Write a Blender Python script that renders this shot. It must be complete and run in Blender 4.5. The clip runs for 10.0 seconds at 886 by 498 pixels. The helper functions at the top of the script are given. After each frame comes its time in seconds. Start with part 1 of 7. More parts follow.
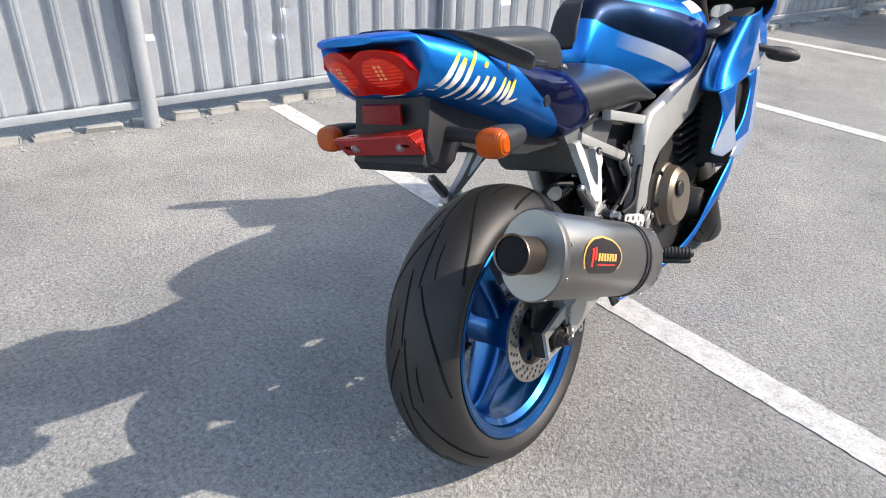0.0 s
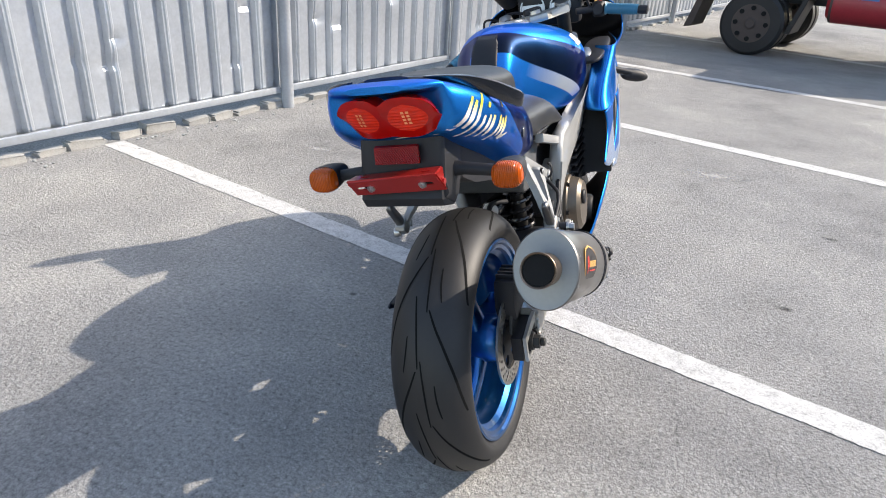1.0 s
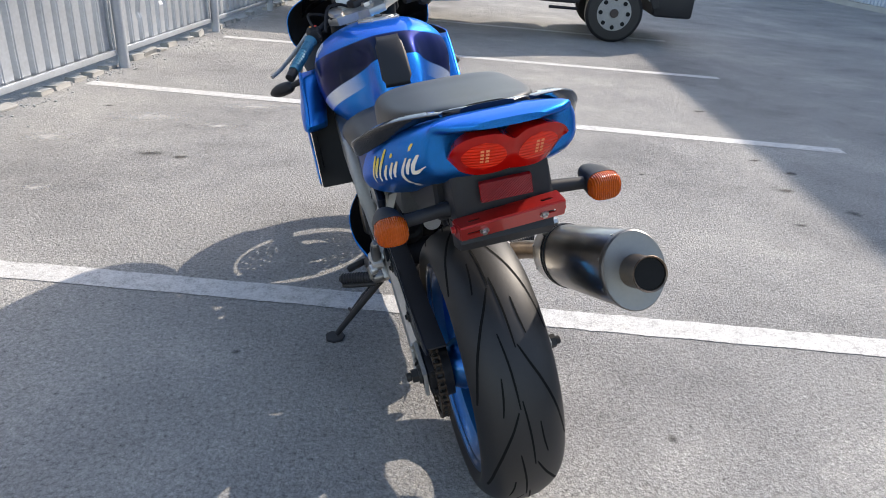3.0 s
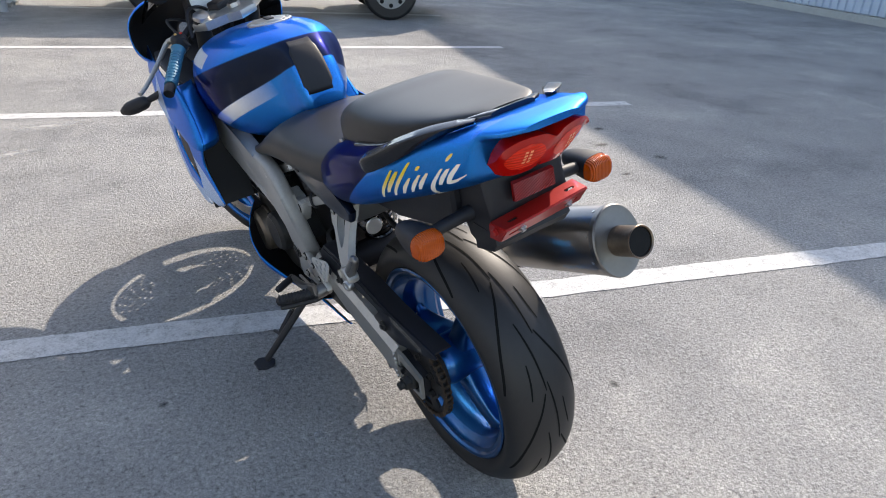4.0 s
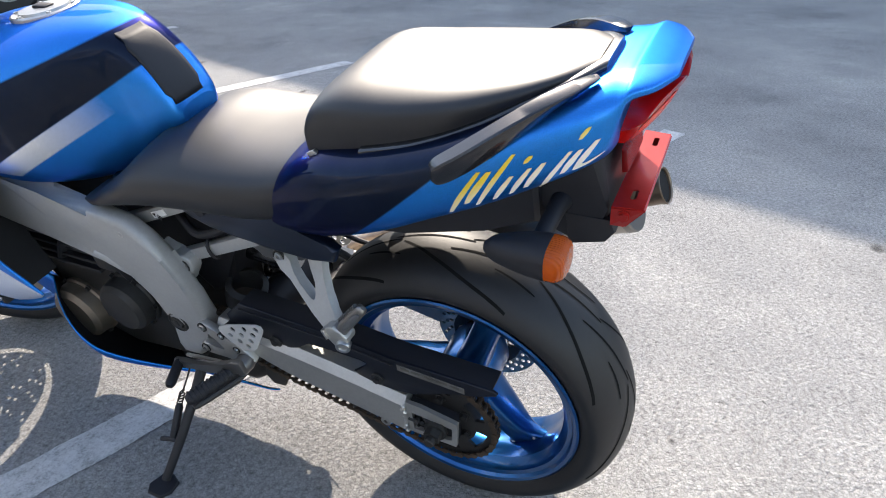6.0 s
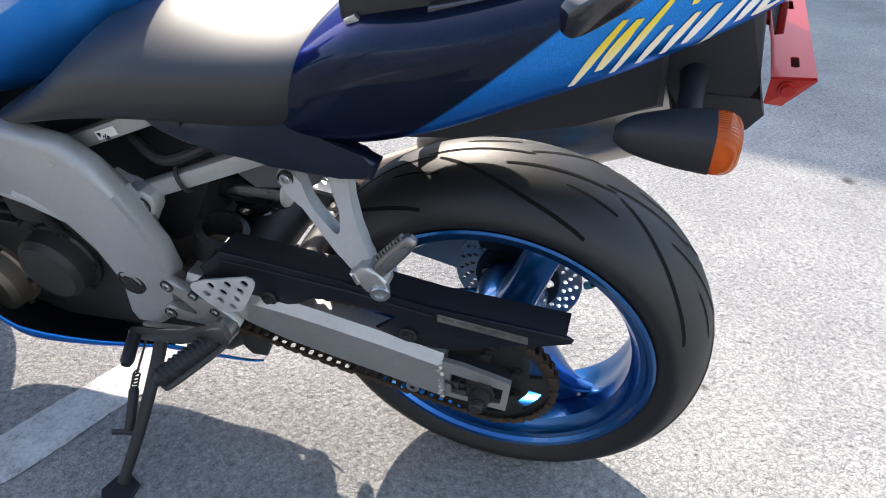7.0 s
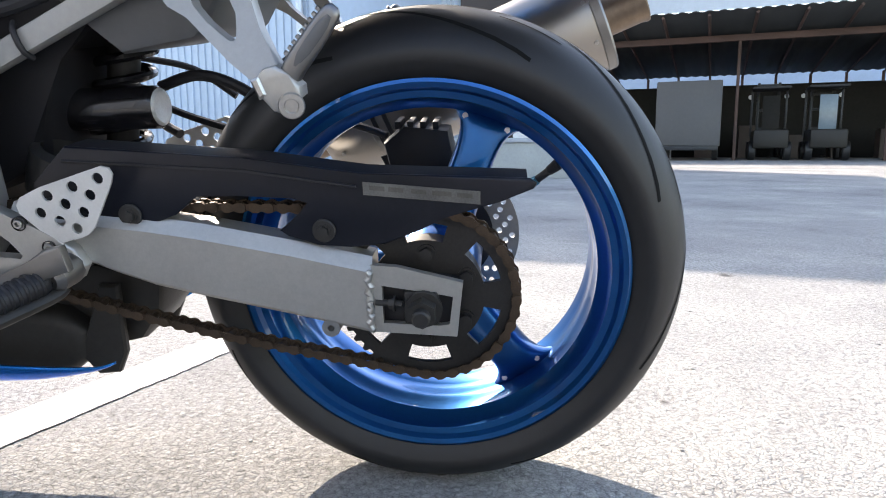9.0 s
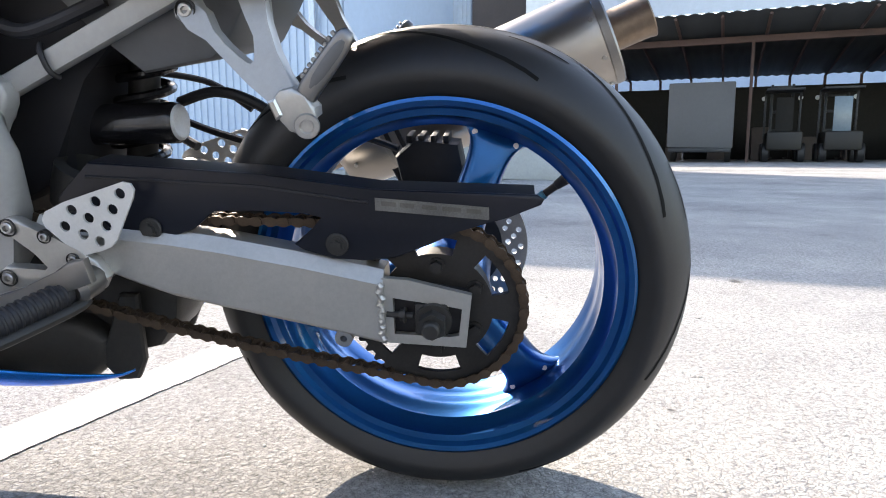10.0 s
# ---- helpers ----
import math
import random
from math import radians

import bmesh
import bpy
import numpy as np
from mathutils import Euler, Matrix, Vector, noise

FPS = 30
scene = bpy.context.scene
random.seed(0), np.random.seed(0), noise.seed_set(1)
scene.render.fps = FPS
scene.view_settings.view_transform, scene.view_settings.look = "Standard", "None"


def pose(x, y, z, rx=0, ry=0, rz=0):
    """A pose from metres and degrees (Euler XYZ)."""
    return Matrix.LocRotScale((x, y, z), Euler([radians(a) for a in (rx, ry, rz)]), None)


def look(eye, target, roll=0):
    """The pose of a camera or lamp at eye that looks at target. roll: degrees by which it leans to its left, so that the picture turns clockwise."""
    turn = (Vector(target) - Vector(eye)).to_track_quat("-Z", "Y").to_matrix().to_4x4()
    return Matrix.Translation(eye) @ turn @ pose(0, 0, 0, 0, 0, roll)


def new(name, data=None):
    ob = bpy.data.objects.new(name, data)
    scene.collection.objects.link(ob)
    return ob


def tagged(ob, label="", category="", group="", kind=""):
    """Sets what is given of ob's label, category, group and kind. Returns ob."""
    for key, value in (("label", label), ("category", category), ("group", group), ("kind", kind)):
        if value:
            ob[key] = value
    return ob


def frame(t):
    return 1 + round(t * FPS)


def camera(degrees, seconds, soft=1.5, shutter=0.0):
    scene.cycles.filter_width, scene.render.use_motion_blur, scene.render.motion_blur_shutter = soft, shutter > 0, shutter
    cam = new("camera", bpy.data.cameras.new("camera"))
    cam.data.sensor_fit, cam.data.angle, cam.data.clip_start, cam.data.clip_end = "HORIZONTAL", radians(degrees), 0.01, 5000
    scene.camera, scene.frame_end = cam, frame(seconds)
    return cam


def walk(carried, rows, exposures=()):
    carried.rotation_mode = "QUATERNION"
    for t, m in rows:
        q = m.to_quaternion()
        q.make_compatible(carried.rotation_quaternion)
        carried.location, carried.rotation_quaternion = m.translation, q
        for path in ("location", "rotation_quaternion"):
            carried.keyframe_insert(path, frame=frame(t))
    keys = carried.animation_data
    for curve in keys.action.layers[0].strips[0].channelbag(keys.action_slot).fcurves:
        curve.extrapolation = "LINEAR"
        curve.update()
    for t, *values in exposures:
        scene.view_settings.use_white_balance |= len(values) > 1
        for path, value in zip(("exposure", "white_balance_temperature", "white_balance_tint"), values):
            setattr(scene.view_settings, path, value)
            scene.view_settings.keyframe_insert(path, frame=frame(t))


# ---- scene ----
cam = camera(67.0, 10.0, 1.0)
PATH = [
    (0, (0.591, -1.061, 1.145), (-0.457, 0.362, 0.209), 1.7),
    (0.5, (0.455, -1.197, 1.166), (-0.33, 0.423, 0.294), 2.8),
    (1, (0.298, -1.305, 1.191), (-0.255, 0.408, 0.319), 3.5),
    (1.5, (0.107, -1.286, 1.184), (-0.247, 0.493, 0.342), 3.0),
    (2, (-0.081, -1.264, 1.181), (-0.2, 0.532, 0.308), 5.3),
    (2.5, (-0.322, -1.257, 1.193), (-0.099, 0.53, 0.322), 4.8),
    (3, (-0.485, -1.18, 1.182), (-0.012, 0.557, 0.31), 4.4),
    (3.2, (-0.55, -1.132, 1.177), (0.065, 0.57, 0.327), 3.2),
    (4.3, (-0.915, -0.95, 1.199), (0.224, 0.436, 0.314), 2.8),
    (4.5, (-0.945, -0.9, 1.198), (0.26, 0.438, 0.328), 2.0),
    (5, (-0.975, -0.718, 1.17), (0.367, 0.494, 0.316), 2.8),
    (5.5, (-0.98, -0.548, 1.142), (0.443, 0.502, 0.206), 0.0),
    (5.7, (-0.982, -0.484, 1.129), (0.517, 0.449, 0.188), -0.9),
    (6.8, (-0.941, -0.177, 0.999), (0.703, 0.361, -0.005), 1.9),
    (7, (-0.9, -0.14, 0.94), (0.746, 0.355, -0.081), 1.3),
    (7.2, (-0.87, -0.114, 0.858), (0.811, 0.296, -0.145), 1.0),
    (7.5, (-0.876, -0.077, 0.686), (0.908, 0.303, -0.135), 0.1),
    (8, (-0.868, -0.068, 0.495), (1.055, 0.238, 0.036), 2.1),
    (8.5, (-0.894, -0.066, 0.428), (1.059, 0.221, 0.103), 0.9),
    (9, (-0.902, -0.075, 0.444), (1.068, 0.107, 0.15), -0.2),
    (9.5, (-0.915, -0.076, 0.449), (1.054, 0.101, 0.147), 0.9),
    (10, (-0.92, -0.078, 0.461), (1.047, 0.136, 0.17), -0.1),
]
walk(cam, [(t, look(eye, target, roll)) for t, eye, target, roll in PATH],
     [(0.0, 1.49, 7550, 11), (2.0, 1.45, 7550, 11), (3.0, 1.38, 7550, 12), (5.0, 1.64, 7650, 12), (7.0, 2.03, 7500, 12), (8.0, 2.24, 7800, 13), (10.0, 2.29, 7800, 13)])

# ---- world, sun ----
SUN_TO = Vector((0.32, 0.195, 0.288)).normalized()
world = bpy.data.worlds.new("sky")
scene.world = world
world.use_nodes = True
sky = world.node_tree.nodes.new("ShaderNodeTexSky")
sky.sky_type = "NISHITA"
sky.sun_disc = False
sky.sun_elevation = math.asin(SUN_TO.z)
sky.sun_rotation = math.atan2(SUN_TO.x, SUN_TO.y)
world.node_tree.links.new(sky.outputs[0], world.node_tree.nodes["Background"].inputs[0])
world.node_tree.nodes["Background"].inputs[1].default_value = 0.15
sun = new("sun", bpy.data.lights.new("sun", "SUN"))
sun.data.energy, sun.data.angle, sun.data.color = 2.3, radians(0.5), (1.0, 0.975, 0.945)
sun.matrix_world = look(SUN_TO * 30, (0, 0, 0))


# ---- materials ----
def material(name):
    m = bpy.data.materials.new(name)
    m.use_nodes = True
    return m, m.node_tree.nodes, m.node_tree.links, m.node_tree.nodes["Principled BSDF"]


def ramp(nt, stops):
    r = nt.nodes.new("ShaderNodeValToRGB")
    r.color_ramp.elements[0].position, r.color_ramp.elements[0].color = stops[0][0], (*stops[0][1], 1)
    r.color_ramp.elements[1].position, r.color_ramp.elements[1].color = stops[-1][0], (*stops[-1][1], 1)
    for p, c in stops[1:-1]:
        r.color_ramp.elements.new(p).color = (*c, 1)
    return r


def noise_node(nt, scale, detail=4, rough=0.6, coord="Object"):
    tc = nt.nodes.new("ShaderNodeTexCoord")
    n = nt.nodes.new("ShaderNodeTexNoise")
    n.inputs["Scale"].default_value, n.inputs["Detail"].default_value, n.inputs["Roughness"].default_value = scale, detail, rough
    nt.links.new(tc.outputs[coord], n.inputs["Vector"])
    return n


def mixed(nt, fac, a, b, blend="MIX"):
    m = nt.nodes.new("ShaderNodeMix")
    m.data_type, m.blend_type = "RGBA", blend
    for sock, v in ((m.inputs[0], fac), (m.inputs[6], a), (m.inputs[7], b)):
        if isinstance(v, (int, float)):
            sock.default_value = v
        elif isinstance(v, tuple):
            sock.default_value = (*v, 1)
        else:
            nt.links.new(v, sock)
    return m.outputs[2]


def calc(nt, op, a, b=0.0, clamp=False):
    m = nt.nodes.new("ShaderNodeMath")
    m.operation, m.use_clamp = op, clamp
    for sock, v in ((m.inputs[0], a), (m.inputs[1], b)):
        if isinstance(v, (int, float)):
            sock.default_value = v
        else:
            nt.links.new(v, sock)
    return m.outputs[0]


def bumped(nt, bsdf, height, strength=0.2, distance=0.002):
    b = nt.nodes.new("ShaderNodeBump")
    b.inputs["Strength"].default_value, b.inputs["Distance"].default_value = strength, distance
    nt.links.new(height, b.inputs["Height"])
    nt.links.new(b.outputs[0], bsdf.inputs["Normal"])


def simple(name, color, rough=0.5, metal=0.0, coat=0.0, var=0.15, scale=30.0, grain=0.15, dist=0.0008, coat_rough=0.03):
    """A surface with uneven tone at two scales and a fine relief."""
    m, nodes, links, b = material(name)
    nt = m.node_tree
    big, fine = noise_node(nt, scale * 0.15, 3), noise_node(nt, scale * 4, 5, 0.7)
    k = calc(nt, "ADD", calc(nt, "MULTIPLY", big.outputs[0], 0.6), calc(nt, "MULTIPLY", fine.outputs[0], 0.4))
    lo, hi = tuple(c * (1 - var) for c in color), tuple(min(1, c * (1 + var)) for c in color)
    r = ramp(nt, [(0.3, lo), (0.7, hi)])
    links.new(k, r.inputs[0])
    links.new(r.outputs[0], b.inputs["Base Color"])
    b.inputs["Metallic"].default_value = metal
    b.inputs["Coat Weight"].default_value = coat
    b.inputs["Coat Roughness"].default_value = coat_rough
    rr = calc(nt, "ADD", calc(nt, "MULTIPLY", fine.outputs[0], 0.16 * rough), rough * 0.92)
    links.new(rr, b.inputs["Roughness"])
    if grain:
        bumped(nt, b, fine.outputs[0], grain, dist)
    return m


BLUE, NAVY, SILVER = (0.0, 0.235, 0.74), (0.005, 0.010, 0.024), (0.92, 0.94, 0.97)


def paint(name, layers, base=BLUE):
    """Lacquered metallic paint; layers of (colour, [(a, b, c, soft), ...]) lie where a*y + b*z + c > 0 for all of them."""
    m, nodes, links, b = material(name)
    nt = m.node_tree
    tc = nodes.new("ShaderNodeTexCoord")
    sep = nodes.new("ShaderNodeSeparateXYZ")
    links.new(tc.outputs["Object"], sep.inputs[0])
    col = base
    for colour, planes in layers:
        mask = None
        for a, bb, c, soft in planes:
            v = calc(nt, "ADD", calc(nt, "ADD", calc(nt, "MULTIPLY", sep.outputs[1], a), calc(nt, "MULTIPLY", sep.outputs[2], bb)), c)
            v = calc(nt, "ADD", calc(nt, "DIVIDE", v, soft), 0.5, True)
            mask = v if mask is None else calc(nt, "MULTIPLY", mask, v)
        col = mixed(nt, mask, col, colour)
    flake = noise_node(nt, 900, 2)
    fl = ramp(nt, [(0.35, (0.7, 0.7, 0.7)), (0.75, (1.25, 1.25, 1.25))])
    links.new(flake.outputs[0], fl.inputs[0])
    dust = noise_node(nt, 14, 5, 0.7)
    c2 = mixed(nt, 1.0, col, fl.outputs[0], "MULTIPLY")
    d2 = calc(nt, "MULTIPLY", calc(nt, "SUBTRACT", dust.outputs[0], 0.45, True), 0.05)
    c3 = mixed(nt, d2, c2, (0.35, 0.34, 0.33))
    links.new(c3, b.inputs["Base Color"])
    b.inputs["Metallic"].default_value, b.inputs["Roughness"].default_value = 0.90, 0.37
    b.inputs["Specular Tint"].default_value = (0.02, 0.36, 1.0, 1.0)
    b.inputs["Coat Weight"].default_value, b.inputs["Coat Roughness"].default_value = 0.32, 0.03
    return m


def asphalt_material():
    m, nodes, links, b = material("asphalt")
    nt = m.node_tree
    grit, stone = noise_node(nt, 75, 5, 0.62), nodes.new("ShaderNodeTexVoronoi")
    tc = nodes.new("ShaderNodeTexCoord")
    stone.inputs["Scale"].default_value = 95
    links.new(tc.outputs["Object"], stone.inputs["Vector"])
    patch, stain, dust = noise_node(nt, 0.7, 7, 0.65), noise_node(nt, 3.2, 9, 0.72), noise_node(nt, 0.22, 4)
    base = ramp(nt, [(0.30, (0.19, 0.188, 0.184)), (0.42, (0.325, 0.322, 0.318)), (0.52, (0.375, 0.372, 0.366)), (0.68, (0.46, 0.456, 0.448))])
    links.new(grit.outputs[0], base.inputs[0])
    st = ramp(nt, [(0.0, (1.15, 1.15, 1.15)), (0.55, (0.78, 0.78, 0.78))])
    links.new(stone.outputs["Distance"], st.inputs[0])
    c = mixed(nt, 0.4, base.outputs[0], mixed(nt, 1.0, base.outputs[0], st.outputs[0], "MULTIPLY"))
    chip = nodes.new("ShaderNodeTexVoronoi")
    chip.inputs["Scale"].default_value = 170
    links.new(tc.outputs["Object"], chip.inputs["Vector"])
    sep = nodes.new("ShaderNodeSeparateColor")
    links.new(chip.outputs["Color"], sep.inputs[0])
    cr = ramp(nt, [(0.0, (0.70, 0.70, 0.70)), (0.2, (0.95, 0.95, 0.95)), (0.8, (1.03, 1.03, 1.03)), (1.0, (1.26, 1.25, 1.24))])
    links.new(sep.outputs[0], cr.inputs[0])
    c = mixed(nt, 0.55, c, mixed(nt, 1.0, c, cr.outputs[0], "MULTIPLY"))
    # crevices between the stones: their shade is multiplied into the colour
    gap = nodes.new("ShaderNodeTexVoronoi")
    gap.feature = "DISTANCE_TO_EDGE"
    gap.inputs["Scale"].default_value = 125
    warp = mixed(nt, 0.012, tc.outputs["Object"], noise_node(nt, 60, 2).outputs["Color"])
    links.new(warp, gap.inputs["Vector"])
    gr = ramp(nt, [(0.0, (0.56, 0.56, 0.56)), (0.10, (1.02, 1.02, 1.02))])
    links.new(gap.outputs["Distance"], gr.inputs[0])
    c = mixed(nt, 0.72, c, mixed(nt, 1.0, c, gr.outputs[0], "MULTIPLY"))
    pr = ramp(nt, [(0.34, (0.70, 0.70, 0.715)), (0.48, (0.97, 0.97, 0.97)), (0.54, (1.03, 1.028, 1.02)), (0.64, (1.24, 1.23, 1.20))])
    links.new(patch.outputs[0], pr.inputs[0])
    c = mixed(nt, 1.0, c, pr.outputs[0], "MULTIPLY")
    sr = ramp(nt, [(0.30, (0.70, 0.70, 0.70)), (0.43, (0.97, 0.97, 0.97)), (0.56, (1.02, 1.02, 1.02)), (0.70, (1.28, 1.27, 1.25))])
    links.new(stain.outputs[0], sr.inputs[0])
    c = mixed(nt, 0.8, c, mixed(nt, 1.0, c, sr.outputs[0], "MULTIPLY"))
    c = mixed(nt, 1.0, c, (0.865, 0.861, 0.853), "MULTIPLY")
    links.new(c, b.inputs["Base Color"])
    b.inputs["Roughness"].default_value = 0.88
    b.inputs["Specular IOR Level"].default_value = 0.3
    h = calc(nt, "ADD", calc(nt, "ADD", grit.outputs[0], calc(nt, "MULTIPLY", stone.outputs["Distance"], -0.6)), calc(nt, "MULTIPLY", sep.outputs[0], 0.35))
    h = calc(nt, "ADD", h, calc(nt, "MULTIPLY", calc(nt, "MINIMUM", gap.outputs["Distance"], 0.14), 2.2))
    bumped(nt, b, h, 0.65, 0.0085)
    return m


def line_paint_material():
    m, nodes, links, b = material("road_paint")
    nt = m.node_tree
    grit, wear = noise_node(nt, 160, 6, 0.75), noise_node(nt, 22, 6, 0.75)
    k = calc(nt, "ADD", calc(nt, "MULTIPLY", grit.outputs[0], 0.55), calc(nt, "MULTIPLY", wear.outputs[0], 0.45))
    r = ramp(nt, [(0.40, (0.28, 0.277, 0.27)), (0.48, (0.45, 0.446, 0.437)), (0.57, (0.56, 0.557, 0.546)), (0.75, (0.68, 0.676, 0.662))])
    links.new(k, r.inputs[0])
    links.new(r.outputs[0], b.inputs["Base Color"])
    b.inputs["Roughness"].default_value = 0.75
    bumped(nt, b, grit.outputs[0], 0.6, 0.004)
    return m


MAT = {
    "asphalt": asphalt_material(),
    "line": line_paint_material(),
    "rubber": simple("tyre_rubber", (0.013, 0.013, 0.0142), 0.52, 0, 0, 0.35, 20, 0.25, 0.0006),
    # near-black that stands for the shade inside tread cuts
    "groove": simple("groove_shade_rubber", (0.004, 0.004, 0.004), 0.9, 0, 0, 0.1),
    "rim": simple("rim_blue", (0.001, 0.098, 0.31), 0.30, 0.92, 0.6, 0.12, 40, 0.03),
    "silver": simple("silver_frame", (0.335, 0.335, 0.328), 0.46, 0.24, 0.2, 0.14, 30, 0.06),
    "alu": simple("raw_aluminium", (0.44, 0.43, 0.405), 0.46, 0.8, 0, 0.16, 40, 0.12),
    "steel": simple("titanium_sleeve", (0.31, 0.29, 0.27), 0.30, 1.0, 0, 0.05, 14, 0.008),
    "sanded": simple("sanded_aluminium", (0.60, 0.60, 0.59), 0.5, 0.4, 0, 0.12, 60, 0.1),
    "cap": simple("end_cap", (0.24, 0.232, 0.225), 0.42, 1.0, 0, 0.1, 30, 0.06),
    "burnt": simple("burnt_steel", (0.22, 0.17, 0.13), 0.42, 1.0, 0, 0.3, 30, 0.1),
    # exhaust soot, and the painted-in dark of holes and gaps
    "soot": simple("soot", (0.004, 0.004, 0.004), 0.95, 0, 0, 0.2),
    "black": simple("black_plastic", (0.012, 0.012, 0.015), 0.55, 0, 0, 0.3, 30, 0.2),
    "gloss_black": simple("gloss_black", (0.008, 0.008, 0.01), 0.25, 0, 0.6, 0.2, 30, 0.03),
    "guard": simple("guard_plastic", (0.006, 0.007, 0.012), 0.36, 0, 0.05, 0.4, 40, 0.08),
    "vinyl": simple("seat_vinyl", (0.014, 0.014, 0.015), 0.43, 0, 0, 0.3, 60, 0.10, 0.0004),
    "engine": simple("engine_black", (0.03, 0.029, 0.028), 0.5, 0.3, 0, 0.4, 30, 0.3, 0.001),
    "cover": simple("engine_cover", (0.20, 0.165, 0.13), 0.42, 0.7, 0, 0.15, 30, 0.1),
    "chain": simple("rusty_chain", (0.075, 0.052, 0.036), 0.55, 0.7, 0, 0.5, 120, 0.3),
    "sprocket": simple("sprocket", (0.03, 0.028, 0.027), 0.5, 0.6, 0, 0.5, 60, 0.3),
    "disc": simple("disc_steel", (0.42, 0.40, 0.37), 0.35, 1.0, 0, 0.2, 60, 0.1),
    "red": simple("red_anodised", (0.42, 0.018, 0.014), 0.36, 0.5, 0.4, 0.15, 30, 0.06),
    "white_metal": simple("polished_cap", (0.66, 0.66, 0.65), 0.38, 0.5, 0, 0.25, 90, 0.3),
    "bolt": simple("bolt_steel", (0.48, 0.47, 0.45), 0.35, 1.0, 0, 0.2, 60, 0.1),
    "galv": simple("galvanised_sheet", (0.45, 0.48, 0.52), 0.38, 0.5, 0, 0.22, 8, 0.12, 0.002),
    "post": simple("grey_post", (0.34, 0.36, 0.39), 0.5, 0.2, 0, 0.2, 16, 0.2),
    "brick": simple("white_brick", (0.32, 0.315, 0.30), 0.9, 0, 0, 0.45, 30, 0.5, 0.003),
    "siding": simple("blue_grey_siding", (0.36, 0.44, 0.55), 0.5, 0.2, 0, 0.12, 2, 0.1),
    "concrete": simple("concrete", (0.33, 0.34, 0.33), 0.85, 0, 0, 0.2, 6, 0.4, 0.004),
    "grip": simple("blue_grip", (0.02, 0.16, 0.26), 0.5, 0.1, 0.2, 0.2, 60, 0.3),
    "navy": simple("navy_lacquer", NAVY, 0.3, 0.4, 0.4, 0.1, 30, 0.0),
    "blue": paint("blue_lacquer", []),
    "siding_pale": simple("pale_siding", (0.40, 0.445, 0.50), 0.5, 0.2, 0, 0.12, 2, 0.1),
    "brown": simple("brown_paint", (0.06, 0.045, 0.04), 0.7, 0, 0, 0.3, 6, 0.3),
    "shed_roof": simple("shed_roof", (0.028, 0.028, 0.028), 0.6, 0.1, 0, 0.25, 3, 0.2),
    # near-black wall colour that carries the open shed's interior shade
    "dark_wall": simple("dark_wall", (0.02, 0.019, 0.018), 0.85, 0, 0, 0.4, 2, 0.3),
    "rust_beam": simple("rust_beam", (0.085, 0.05, 0.042), 0.75, 0, 0, 0.35, 5, 0.3),
    "dark_paint": simple("dark_machine_paint", (0.02, 0.022, 0.026), 0.5, 0.1, 0, 0.3, 6, 0.2),
    "ochre": simple("dark_body_paint", (0.014, 0.012, 0.010), 0.6, 0, 0, 0.3, 6, 0.2),
    "window_pale": simple("pale_window", (0.14, 0.19, 0.23), 0.2, 0, 0, 0.2, 2, 0.0),
    "window_dark": simple("dark_window", (0.015, 0.018, 0.02), 0.08, 0, 0.5, 0.1, 2, 0.0),
    "tarp": simple("grey_tarp", (0.09, 0.09, 0.093), 0.8, 0, 0, 0.15, 2, 0.3),
    "cab_white": simple("cab_paint", (0.60, 0.68, 0.74), 0.35, 0, 0.4, 0.08, 3, 0.05),
    "red_tank": simple("red_tank", (0.34, 0.022, 0.03), 0.45, 0, 0.2, 0.25, 8, 0.1),
    "blue_label": simple("blue_label", (0.05, 0.16, 0.42), 0.5),
    "blue_board": simple("blue_board", (0.10, 0.20, 0.34), 0.6, 0, 0, 0.2, 5, 0.2),
    "badge_red": simple("badge_red", (0.6, 0.03, 0.02), 0.4),
    "white": simple("white_print", (0.75, 0.75, 0.74), 0.5),
    "duct": simple("grey_duct", (0.095, 0.098, 0.102), 0.45, 0.1, 0, 0.15, 20, 0.1),
    "wheel_steel": simple("wheel_steel", (0.30, 0.30, 0.29), 0.6, 0.2, 0, 0.3, 12, 0.2),
    "faded_print": simple("faded_print", (0.075, 0.07, 0.06), 0.6, 0, 0, 0.5, 120, 0.2),
    "worn_sticker": simple("worn_sticker", (0.10, 0.097, 0.09), 0.6, 0, 0, 0.6, 120, 0.3),
}


